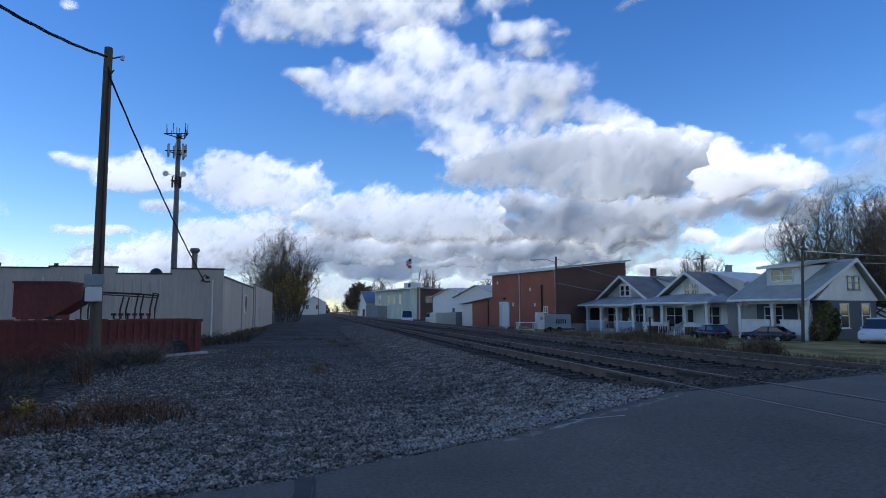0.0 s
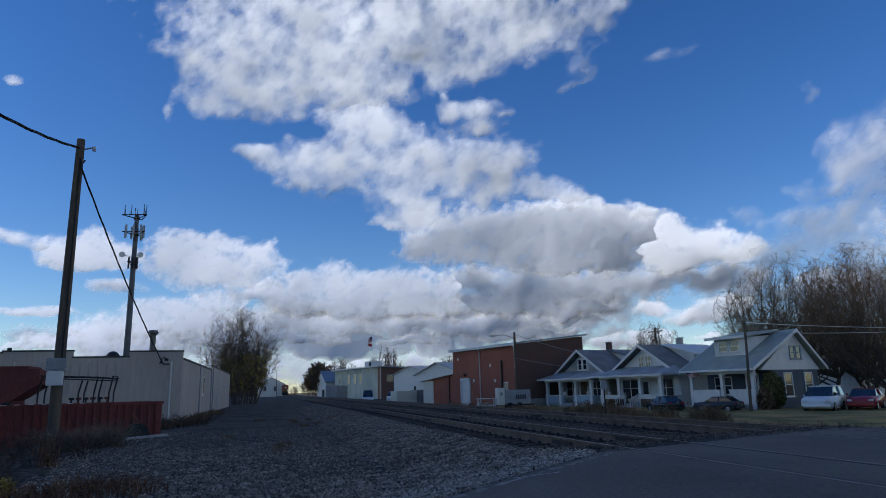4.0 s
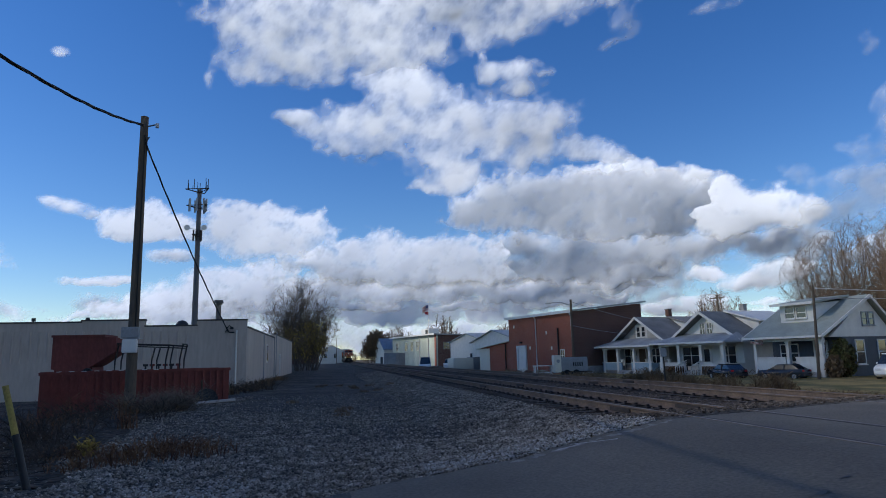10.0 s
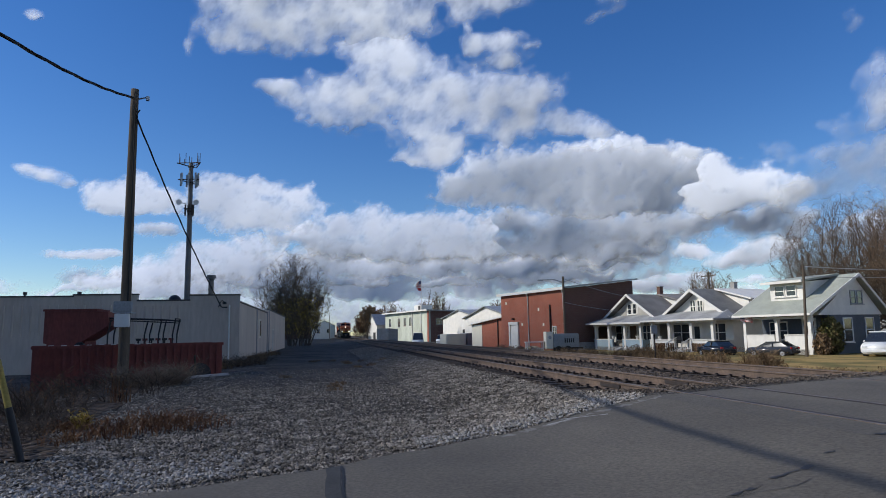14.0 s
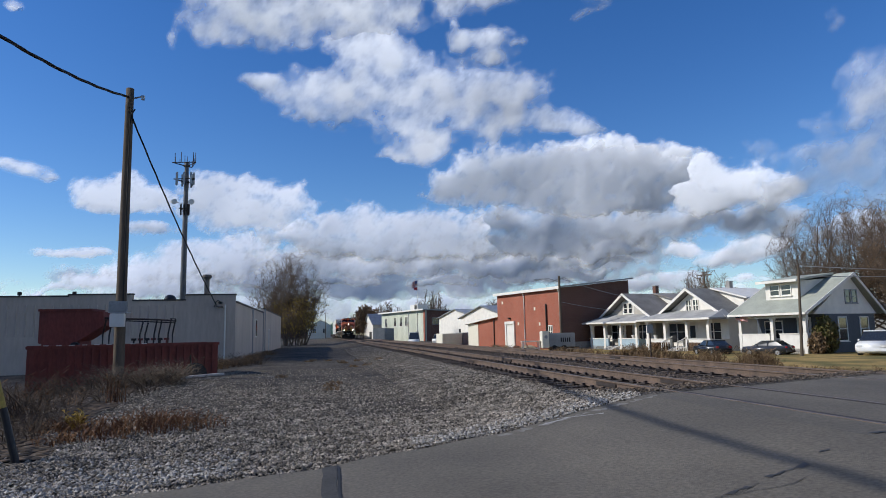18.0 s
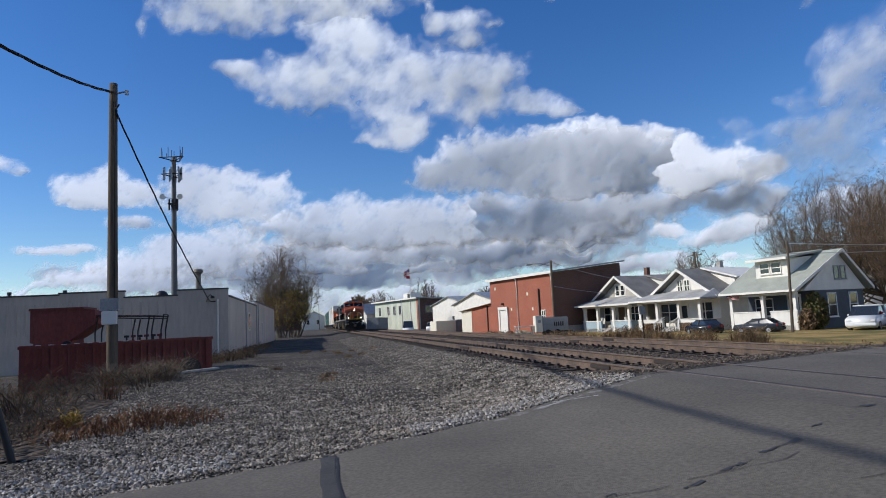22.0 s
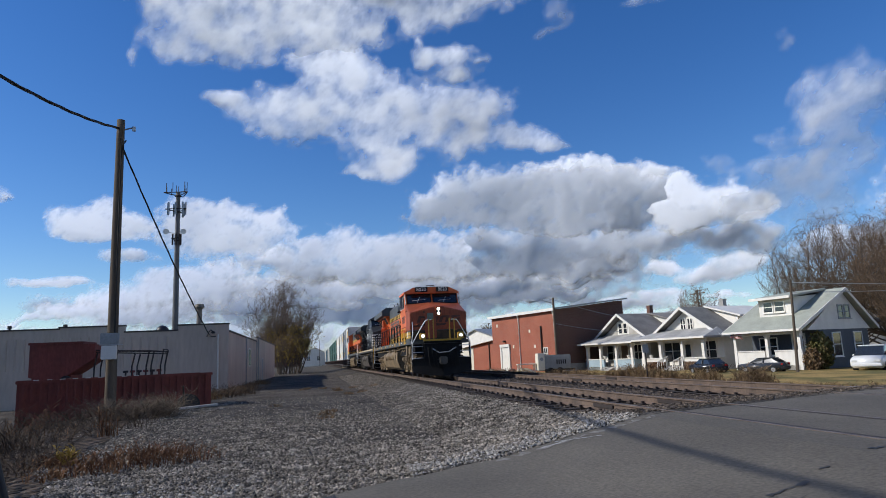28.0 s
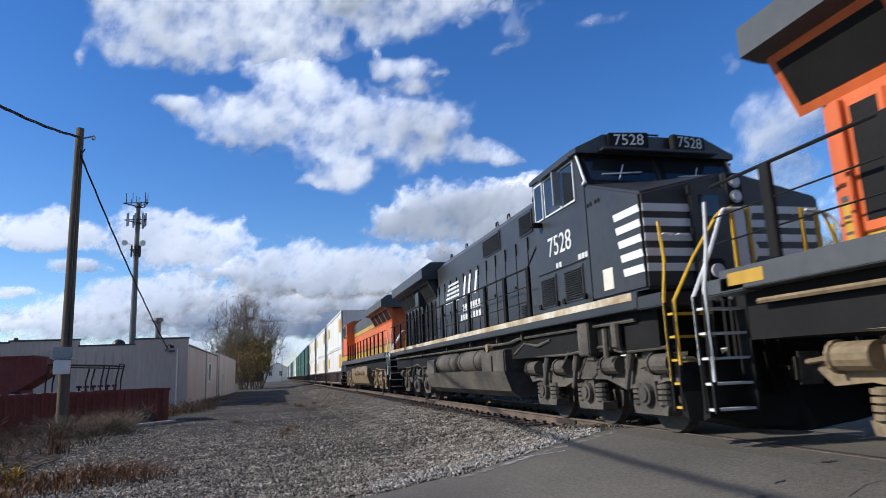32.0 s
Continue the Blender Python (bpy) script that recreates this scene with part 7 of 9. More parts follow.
                part("nose_stripe", bm, M_lwhite, L, "white nose stripe")
            part("nose_stripe", boxes((-CW + 0.03, CW - 0.03, 0.048, 0.06, z, z + 0.11)), M_lwhite, L, "white nose stripe")
        bm = bmesh.new()
        prism(bm, [(-0.3, 2.3), (-0.1, 2.5), (-0.15, 2.9), (0.1, 3.2), (0.3, 3.1), (0.2, 2.8), (0.35, 2.5), (0.2, 2.3)], 0.03, 0.047)
        part("emblem", bm, M_lwhite, L, "pale emblem on the nose")
    # windscreen
    tilt = math.degrees(math.atan2(0.32, 0.74))
    for s in (-1, 1):
        m = Matrix.Translation((s * 0.72, 1.79, 4.20)) @ pose(0, 0, 0, -tilt, 0, 0)
        w = part("windscreen", boxes((-0.62, 0.62, -0.02, 0.012, -0.24, 0.26), bevel=0.01), M_lglass, L)
        w.matrix_basis = m
        fr_ = part("gasket", boxes((-0.68, 0.68, -0.012, 0.02, -0.3, -0.24), (-0.68, 0.68, -0.012, 0.02, 0.26, 0.31), (-0.68, -0.62, -0.012, 0.02, -0.24, 0.26), (0.62, 0.68, -0.012, 0.02, -0.24, 0.26)), M_frameblack, w)
        bm = bmesh.new()
        pipe(bm, [(-0.1, -0.04, -0.2), (0.05, -0.05, 0.1)], 0.012, 5)
        pipe(bm, [(-0.4, -0.05, -0.12), (0.35, -0.05, -0.05)], 0.012, 5)
        part("wiper", bm, M_chrome, w)
        # number boards
        nb = part("number_board", boxes((-0.35, 0.35, -0.06, 0.06, -0.14, 0.14), bevel=0.015), M_frameblack, L)
        nb.matrix_basis = Matrix.Translation((s * 0.58, 1.72, 4.71)) @ pose(0, 0, 0, 0, 0, s * 8)
        text_part(nb, number, 0.27, Matrix.Translation((0, -0.063, 0.0)) @ pose(0, 0, 0, 90, 0, 0), M_lwhite, "pale board numerals")
    part("visor", boxes((-1.1, 1.1, 1.6, 1.95, 4.52, 4.57), bevel=0.01), body, L)
    part("pillar_trim", boxes((-CW - 0.012, -CW + 0.02, 1.63, 1.69, 3.9, 3.95)), M_lwhite, L)
    for s in (-1, 1):
        bm = bmesh.new()
        pipe(bm, [(s * (CW - 0.03), 1.64, 3.92), (s * (CW - 0.03), 1.95, 4.58)], 0.022, 6)
        part("pillar_trim", bm, M_lwhite, L)
    # side windows
    for s in (-1, 1):
        x = s * CW
        for y0, y1 in ((2.0, 2.5), (2.55, 3.2), (3.34, 3.68)):
            w = part("side_window", boxes((x - 0.012, x + 0.012, y0, y1, 3.74, 4.40)), M_lglass, L)
            part("window_frame", boxes((x - 0.02, x + 0.02, y0 - 0.03, y0, 3.71, 4.43), (x - 0.02, x + 0.02, y1, y1 + 0.03, 3.71, 4.43), (x - 0.02, x + 0.02, y0, y1, 3.71, 3.74), (x - 0.02, x + 0.02, y0, y1, 4.40, 4.43)), M_chrome, w)
        part("sun_shade", boxes((x - 0.1 if s < 0 else x, x if s < 0 else x + 0.1, 1.95, 3.3, 4.44, 4.48)), body, L)
        part("wind_deflector", boxes((x - 0.2 if s < 0 else x + 0.04, x - 0.04 if s < 0 else x + 0.2, 2.42, 2.46, 3.75, 4.35)), M_grey, L)
        part("mirror", boxes((x - 0.2 if s < 0 else x, x if s < 0 else x + 0.2, 3.42, 3.6, 3.6, 3.68), bevel=0.02), M_frameblack, L)
    # cab side: number, grilles, lifting holes
    text_part(L, number, 0.56 if warm else 0.5, on_side(-CW - 0.004, 2.5 if warm else 2.75, 3.1 if warm else 3.12), M_lgrey if warm else M_lwhite, "large road number on the cab side")
    if not warm:
        bm = bmesh.new()
        for y in (2.85, 2.72, 1.95, 1.83, 1.71):
            box(bm, -CW - 0.005, -CW, y, y + 0.09, 2.72, 2.81)
        part("lettering", bm, M_lwhite, L, "small white lettering too fine to read")
    for y0, y1, z1 in ((1.95, 2.58, 2.6), (3.02, 3.62, 2.6)):
        g = louvre(L, y0, y1, 1.98 if warm else 2.1, z1, -CW, (M_orange, M_lyellow) if warm else (M_lblack, M_lblack), 13, 2.4 if warm else None)
        for y in (y0 - 0.08, y1 + 0.08):
            bm = bmesh.new()
            tube(bm, (-CW - 0.05, y, 2.1), (-CW, y, 2.1), 0.05, n=10)
            part("grille_lock", bm, M_frameblack, g)
    part("cab_door_seam", boxes((-CW - 0.01, -CW, 1.75, 3.75, 2.68, 2.705)), M_frameblack, L)
    part("notice", boxes((-CW - 0.006, -CW, 0.95, 1.25, 2.1, 2.42)), M_signpaint, L, "cream notice plate")
    for y in (1.2, 1.3, 1.46, 1.56):
        bm = bmesh.new()
        tube(bm, (-CW - 0.012, y, 3.52), (-CW, y, 3.52), 0.035, n=8)
        part("lifting_hole", bm, M_darkbrick if warm else M_frameblack, L)
    # hood in its bands
    y0, y1 = 3.8, 19.65
    if warm:
        part("hood_band", boxes((-HW, HW, y0, y1, 1.98, 2.46)), M_lyellow, L, "yellow lower hood band")
        part("hood_stripe", boxes((-HW - 0.004, HW + 0.004, y0, y1, 2.46, 2.52)), M_lgrey, L)
        part("hood", boxes((-HW, HW, y0, y1, 2.52, 3.58)), M_orange, L)
        part("hood_stripe", boxes((-HW - 0.004, HW + 0.004, y0, 14.0, 3.58, 3.63)), M_lgrey, L)
        part("hood_band", boxes((-HW, HW, y0, 14.2, 3.63, 3.86)), M_lyellow, L, "yellow upper hood band")
        part("hood_line", boxes((-HW - 0.006, -HW, y0, 14.2, 3.73, 3.75)), M_lgrey, L)
        for z in (2.14, 2.3):
            part("hood_line", boxes((-HW - 0.006, -HW, y0, y1, z, z + 0.025)), M_lgrey, L)
        part("hood", boxes((-HW, HW, 14.2, y1, 3.58, 3.9)), M_orange, L)
    else:
        part("hood", boxes((-HW, HW, y0, y1, 1.98, 3.9)), M_lblack, L)
    bm = bmesh.new()
    prism(bm, [(-HW - 0.005, 3.86), (-HW - 0.005, 4.45), (-0.7, 4.7), (0.7, 4.7), (HW + 0.005, 4.45), (HW + 0.005, 3.86)], y0, 14.0)
    part("hood_roof", bm, roofm, L)
    for y in (4.3, 5.5, 7.2, 8.1, 11.0, 12.8):
        bm = bmesh.new()
        pipe(bm, [(-0.72, y, 4.7), (-0.72, y + 0.03, 4.8), (-0.72, y + 0.16, 4.8), (-0.72, y + 0.19, 4.7)], 0.02, 5)
        part("lifting_eye", bm, M_frameblack, L)
    for ya, yb in ((4.5, 5.0), (5.25, 5.95), (7.4, 8.7)):
        louvre(L, ya, yb, 3.95, 4.38, -HW - 0.012, (roofm,), 9, name="intake_grille")
    # hood doors
    ys = [3.95, 4.75, 5.55, 6.3, 7.05, 7.8, 8.55, 9.3, 10.05, 10.8, 11.55, 12.3, 13.05, 13.8]
    for a, b in zip(ys, ys[1:]):
        hood_panel(L, a, b, 2.54 if warm else 2.1, 3.56, -HW, body)
    for y in ys:
        part("door_seam", boxes((-HW - 0.03, -HW, y - 0.012, y + 0.012, 2.0, 3.84)), M_frameblack, L)
    for y in (4.2, 5.7):
        louvre(L, y, y + 0.42, 2.1, 2.4, -HW - 0.012, (low,), 6, name="vent")
    for y in (14.4, 15.05, 15.7, 16.4, 17.05, 17.7, 18.35, 19.0):
        d = part("radiator_door", boxes((-HW - 0.03, -HW, y, y + 0.46, 2.12, 3.42), bevel=0.01), body, L)
        part("door_post", boxes((-HW - 0.1, -HW - 0.03, y + 0.42, y + 0.48, 2.05, 3.45), bevel=0.008), body, d)
        part("screen", boxes((-HW - 0.036, -HW - 0.03, y + 0.07, y + 0.37, 2.22, 3.36)), M_frameblack, d, "dark mesh screen")
    # emblem bars along the hood
    if warm:
        # four slanted marks, each of two strokes and cross strokes, and a long swoosh under them
        for y in (13.4, 12.2, 11.0, 9.8):
            bm = bmesh.new()
            slanted(bm, -HW - 0.03, y - 0.2, y, 2.86, 3.5, 0.5)
            slanted(bm, -HW - 0.03, y - 0.86, y - 0.68, 2.86, 3.5, 0.5)
            slanted(bm, -HW - 0.03, y - 0.92, y - 0.12, 3.37, 3.5, 0.5)
            slanted(bm, -HW - 0.03, y - 0.70, y - 0.2, 3.12, 3.22, 0.5)
            part("emblem", bm, M_lgrey, L, "large dark slanted emblem mark")
        bm = bmesh.new()
        prism(bm, [(13.9, 2.52), (9.6, 2.60), (7.6, 2.80), (9.8, 2.76), (13.8, 2.72)], -HW - 0.034, -HW - 0.028, axis="x")
        part("emblem_swoosh", bm, M_lgrey, L, "dark swoosh under the emblem")
    else:
        for k in range(5):
            bm = bmesh.new()
            slanted(bm, -HW - 0.024, 11.3, 13.0 - 0.12 * k, 3.12 + 0.13 * k, 3.19 + 0.13 * k, 0.4)
            part("emblem", bm, M_lwhite, L, "white slanted emblem bar")
        for y0, y1, z0, z1 in ((10.7, 10.9, 3.12, 3.72), (10.2, 10.4, 3.12, 3.72), (9.55, 9.75, 3.12, 3.72)):
            bm = bmesh.new()
            slanted(bm, -HW - 0.024, y0, y1, z0, z1, 0.45)
            part("emblem", bm, M_lwhite, L, "white slanted emblem bar")
        bm = bmesh.new()
        for row, z in enumerate((2.72, 2.46)):
            for i in range(7 if row == 0 else 8):
                box(bm, -HW - 0.03, -HW - 0.024, 9.2 + 0.26 * i, 9.38 + 0.26 * i, z, z + 0.2)
        tagged(part("lettering", bm, M_lwhite, L), "two rows of white lettering as plain bars", kind="stuff")
    # radiator wings
    bm = bmesh.new()
    prism(bm, [(-1.52, 4.18), (-1.52, 4.52), (-1.2, 4.74), (1.2, 4.74), (1.52, 4.52), (1.52, 4.18), (1.3, 4.14), (-1.3, 4.14)], 14.0, 20.1)
    part("radiator_wing", bm, roofm, L, "overhanging dark radiator wing")
    for s in (-1, 1):
        bm = bmesh.new()
        prism(bm, [(s * HW, 3.5), (s * 1.28, 4.14), (s * HW, 4.14)], 14.2, 20.0)
        under = part("radiator_slope", bm, body, L)
        for i in range(4):
            a = 14.4 + 1.42 * i
            bm = bmesh.new()
            n = Vector((s * 0.64, 0, -0.33)).normalized() * 0.006
            p = [(s * (HW + 0.05), 3.5 + 0.097), (s * (HW + 0.29), 3.5 + 0.562)]
            q = [bm.verts.new((p[0][0] + n.x, a, p[0][1] + n.z)), bm.verts.new((p[1][0] + n.x, a, p[1][1] + n.z)), bm.verts.new((p[1][0] + n.x, a + 1.25, p[1][1] + n.z)), bm.verts.new((p[0][0] + n.x, a + 1.25, p[0][1] + n.z))]
            bm.faces.new(q)
            part("radiator_screen", bm, M_frameblack, under, "dark radiator mesh")
    part("rear_box", boxes((-HW - 0.3, -HW, 15.9, 16.5, 3.42, 3.95), bevel=0.02), body, L)
    # exhaust and roof gear
    part("exhaust", boxes((-0.35, 0.35, 10.2, 11.4, 4.68, 4.86), bevel=0.03), roofm, L)
    part("horn", boxes((-0.2, 0.2, 4.0, 4.5, 4.7, 4.86), bevel=0.05), M_grey, L)
    bm = bmesh.new()
    pipe(bm, [(-0.25, 2.0, 4.84), (-0.25, 2.0, 4.96), (0.2, 2.0, 4.96), (0.2, 2.0, 4.84)], 0.018, 5)
    part("roof_grab", bm, M_frameblack, L)
    part("air_unit", boxes((-0.5, 0.5, 2.6, 3.5, 4.84, 4.96), bevel=0.04), roofm, L)
    # walkway handrails
    st_bm = boxes((-0.03, 0.03, -0.075, 0.075, 0.0, 1.0), bevel=0.01)
    st = bpy.data.meshes.new("stanchion")
    st_bm.to_mesh(st)
    st_bm.free()
    st.materials.append(M_frameblack)
    for s in (-1, 1):
        for i in range(12):
            y = 4.4 + 1.42 * i
            if y < 20.6:
                share("stanchion", st, L, pose(s * 1.47, y, 1.98))
        bm = bmesh.new()
        pipe(bm, [(s * 1.47, 3.85, 3.3), (s * 1.47, 4.4, 2.97), (s * 1.47, 20.9, 2.97)], 0.02, 6)
        part("handrail", bm, M_frameblack, L)
        bm = bmesh.new()
        for z in (2.3, 2.6):
            pipe(bm, [(s * 1.47, 4.4, z), (s * 1.47, 20.9, z)], 0.01, 5)
        part("mid_rail", bm, M_frameblack, L)
    # fuel tank and air reservoirs
    bm = bmesh.new()
    prism(bm, [(-1.46, 0.95), (-1.3, 0.5), (-1.1, 0.36), (1.1, 0.36), (1.3, 0.5), (1.46, 0.95), (1.0, 1.0), (-1.0, 1.0)], 6.2, 14.0)
    part("fuel_tank", bm, tr, L, "dusty fuel tank")
    part("tank_block", boxes((-1.45, 1.45, 6.2, 7.9, 0.9, 1.42), bevel=0.03), tr, L)
    part("tank_block", boxes((-1.45, 1.45, 12.9, 14.0, 0.9, 1.38), bevel=0.03), tr, L)
    part("tank_core", boxes((-0.9, 0.9, 7.9, 12.9, 0.95, 1.3)), M_frameblack, L)
    for s in (-1, 1):
        for a, b in ((8.05, 10.15), (10.55, 12.7)):
            bm = bmesh.new()
            x = s * 1.2
            prof = [(a, 0.0), (a + 0.05, 0.2), (a + 0.16, 0.285), (b - 0.16, 0.285), (b - 0.05, 0.2), (b, 0.0)]
            rings = [[bm.verts.new((x + r * math.cos(t), y, 1.22 + r * math.sin(t))) for t in [2 * math.pi * k / 20 for k in range(20)]] for y, r in prof if r > 0]
            for u, v in zip(rings, rings[1:]):
                for k in range(20):
                    bm.faces.new((u[k], u[(k + 1) % 20], v[(k + 1) % 20], v[k]))
            bm.faces.new(rings[0][::-1])
            bm.faces.new(rings[-1])
            bmesh.ops.recalc_face_normals(bm, faces=bm.faces)
            res = part("air_reservoir", bm, tr, L, "long air reservoir", smooth=True)
            for y in (a + 0.4, b - 0.4):
                bm = bmesh.new()
                tube(bm, (x, y - 0.03, 1.22), (x, y + 0.03, 1.22), 0.298, n=20)
                box(bm, x - 0.06 + s * 0.1, x + 0.06 + s * 0.1, y - 0.08, y + 0.08, 0.82, 0.98)
                part("reservoir_strap", bm, tr, res)
    bm = bmesh.new()
    tube(bm, (-1.47, 7.35, 1.5), (-1.35, 7.35, 1.5), 0.1, n=12)
    part("fuel_cap", bm, M_dust, L)
    part("sight_glass", boxes((-1.47, -1.45, 7.0, 7.06, 0.95, 1.3)), M_frameblack, L)
    bm = bmesh.new()
    pipe(bm, [(-1.3, 0.8, 1.62), (-1.3, 5.5, 1.62), (-1.34, 6.1, 1.55), (-1.34, 20.5, 1.6)], 0.032, 6)
    pipe(bm, [(-1.26, 4.0, 1.5), (-1.28, 4.6, 1.42), (-1.25, 5.4, 1.5), (-1.26, 6.0, 1.3)], 0.028, 6)
    for y in (5.2, 6.8, 9.0, 11.5, 15.0, 17.5):
        box(bm, -1.38, -1.26, y, y + 0.06, 1.55, 1.74)
    part("sill_pipe", bm, tr, L)
    part("equipment_box", boxes((-1.42, -1.1, 2.1, 2.5, 1.15, 1.7), bevel=0.02), tr, L, "tan equipment box")
    bm = bmesh.new()
    tube(bm, (-1.35, 1.3, 1.25), (-1.35, 1.3, 1.6), 0.08, n=10)
    tube(bm, (-1.35, 1.65, 1.1), (-1.35, 1.65, 1.55), 0.05, n=8)
    part("filter", bm, tr, L)
    loco_truck(L, 2.75, tr, moving, False)
    loco_truck(L, 17.2, tr, moving, True)
    # ends: platform, steps, plow, coupler, rails
    for e, ybase, sgn in (("front", 0.0, -1), ("rear", 20.9, 1)):
        def Y(d):
            return ybase + sgn * min(d, 0.3 + 0.55 * (d - 0.3)) if d > 0.3 else ybase + sgn * d
        part("end_platform", boxes((-CW, CW, min(Y(-0.4), Y(0.24)), max(Y(-0.4), Y(0.24)), 1.72, 1.9), bevel=0.015), sillm, L)
        part("end_platform", boxes((-0.9, 0.9, min(Y(0.24), Y(0.98)), max(Y(0.24), Y(0.98)), 1.72, 1.9), bevel=0.015), sillm, L)
        part("anticlimber", boxes((-0.98, 0.98, min(Y(0.98), Y(1.12)), max(Y(0.98), Y(1.12)), 1.74, 1.84), bevel=0.03), M_frameblack, L)
        part("platform_edge", boxes((-0.98, 0.98, min(Y(0.98), Y(1.1)), max(Y(0.98), Y(1.1)), 1.845, 1.93), bevel=0.02), M_lyellow if warm else M_frameblack, L)
        part("pilot_plate", boxes((-0.9, 0.9, min(Y(0.86), Y(0.95)), max(Y(0.86), Y(0.95)), 0.9, 1.72)), M_frameblack, L)
        bm = bmesh.new()
        prof = [(-1.5, 0.78, 0.30, 0.98), (-0.75, 1.0, 0.16, 1.02), (0.0, 1.2, 0.10, 0.82), (0.75, 1.0, 0.16, 1.02), (1.5, 0.78, 0.30, 0.98)]
        rows = [[bm.verts.new((x, Y(d), zl)), bm.verts.new((x, Y(d - 0.12), (zl + zh) / 2)), bm.verts.new((x, Y(d - 0.1), zh)), bm.verts.new((x, Y(d - 0.2), zh)), bm.verts.new((x, Y(d - 0.24), zl + 0.05))] for x, d, zl, zh in prof]
        for a, b in zip(rows, rows[1:]):
            for k in range(5):
                bm.faces.new((a[k], b[k], b[(k + 1) % 5], a[(k + 1) % 5]))
        bm.faces.new(rows[0])
        bm.faces.new(rows[-1][::-1])
        bmesh.ops.recalc_face_normals(bm, faces=bm.faces)
        part("plow", bm, M_frameblack, L, "black pilot plow")
        bm = bmesh.new()
        box(bm, -0.14, 0.14, min(Y(0.9), Y(1.45)), max(Y(0.9), Y(1.45)), 0.72, 1.0, bevel=0.03)
        box(bm, -0.24, 0.2, min(Y(1.38), Y(1.62)), max(Y(1.38), Y(1.62)), 0.66, 1.06, bevel=0.06)
        part("coupler", bm, M_dustgrey, L, "worn steel coupler")
        for s in (-1, 1):
            # steps
            for k in range(5):
                z = 0.42 + 0.29 * k
                part("step", boxes((s * 1.5, s * 0.95, min(Y(0.35 - 0.0), Y(0.62)), max(Y(0.35), Y(0.62)), z, z + 0.03)), M_lwhite if warm or e == "rear" else M_yellow, L, "step with a bright edge")
            part("stepwell", boxes((s * 1.52, s * 1.47, min(Y(0.6), Y(0.66)), max(Y(0.6), Y(0.66)), 0.4, 1.75), (s * 1.52, s * 1.47, min(Y(0.28), Y(0.34)), max(Y(0.28), Y(0.34)), 0.4, 1.75), (s * 0.95, s * 0.9, min(Y(0.28), Y(0.66)), max(Y(0.28), Y(0.66)), 0.4, 1.75)), M_frameblack, L)
            railm = M_chrome if warm else (M_yellow if e == "front" else M_chrome)
            bm = bmesh.new()
            pipe(bm, [(s * 1.5, Y(0.66), 0.95), (s * 1.5, Y(0.66), 1.75), (s * 1.18, Y(0.72), 2.3), (s * 0.86, Y(0.95), 2.82), (s * 0.78, Y(1.0), 2.9), (s * 0.5, Y(1.02), 2.92)], 0.024, 6)
            part("handrail", bm, railm, L, "bright grab rail")
            bm = bmesh.new()
            pipe(bm, [(s * 1.5, Y(0.28), 0.75), (s * 1.5, Y(0.28), 1.8), (s * 1.42, Y(0.26), 2.3), (s * 1.42, Y(0.2), 2.85)], 0.024, 6)
            part("handrail", bm, railm, L, "bright grab rail")
            # end rail posts
            for x in (0.42, 0.66):
                part("rail_post", boxes((s * x - 0.028, s * x + 0.028, min(Y(0.98), Y(1.06)), max(Y(0.98), Y(1.06)), 1.9, 2.95), bevel=0.01), M_lyellow if warm else M_frameblack, L)
            bm = bmesh.new()
            for k in range(3):
                x = s * (0.35 + 0.2 * k)
                pipe(bm, [(x, Y(1.15), 1.55), (x, Y(1.3), 1.2), (x + 0.05, Y(1.3), 0.75), (x + 0.12, Y(1.25), 0.55)], 0.022, 6)
            part("air_hose", bm, M_frameblack, L)
            if e == "front":
                dl = part("ditch_light", boxes((s * 0.98 - 0.15, s * 0.98 + 0.15, -0.72, -0.5, 1.92, 2.26), bevel=0.03), M_lyellow if warm else M_frameblack, L)
                if warm and moving == "lead":
                    bm = bmesh.new()
                    tube(bm, (s * 0.98, -0.735, 2.1), (s * 0.98, -0.72, 2.1), 0.12, n=18)
                    part("reflector", bm, M_steel, dl, "bright metal reflector")
                    bm = bmesh.new()
                    tube(bm, (s * 0.98, -0.755, 2.1), (s * 0.98, -0.735, 2.1), 0.07, n=16)
                    part("lens", bm, M_lamp, dl, "lit ditch light")
                else:
                    bm = bmesh.new()
                    tube(bm, (s * 0.98, -0.745, 2.1), (s * 0.98, -0.72, 2.1), 0.09, n=16)
                    part("lens", bm, M_lampclear, dl)
        bm = bmesh.new()
        pipe(bm, [(-0.5, Y(1.1), 1.45), (-0.2, Y(1.3), 1.25), (0.3, Y(1.32), 1.28), (0.7, Y(1.15), 1.5)], 0.03, 6)
        part("jumper_cable", bm, M_grey, L)
    # headlight housing on the nose and the nose door
    hl = part("headlight_housing", boxes((-0.17, 0.17, -0.02, 0.2, 3.14, 3.64), bevel=0.03), body, L)
    part("headlight_panel", boxes((-0.12, 0.12, -0.026, -0.02, 3.17, 3.61), bevel=0.002), M_frameblack, hl)
    for z in (3.28, 3.5):
        bm = bmesh.new()
        tube(bm, (0, -0.04, z), (0, -0.026, z), 0.095, n=18)
        part("reflector", bm, M_steel, hl, "bright metal reflector")
        bm = bmesh.new()
        tube(bm, (0, -0.055, z), (0, -0.04, z), 0.065, n=16)
        part("lens", bm, M_lamp if moving == "lead" else M_lampclear, hl, "lit headlight" if moving == "lead" else "")
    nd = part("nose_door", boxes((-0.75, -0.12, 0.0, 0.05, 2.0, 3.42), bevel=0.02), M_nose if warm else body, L)
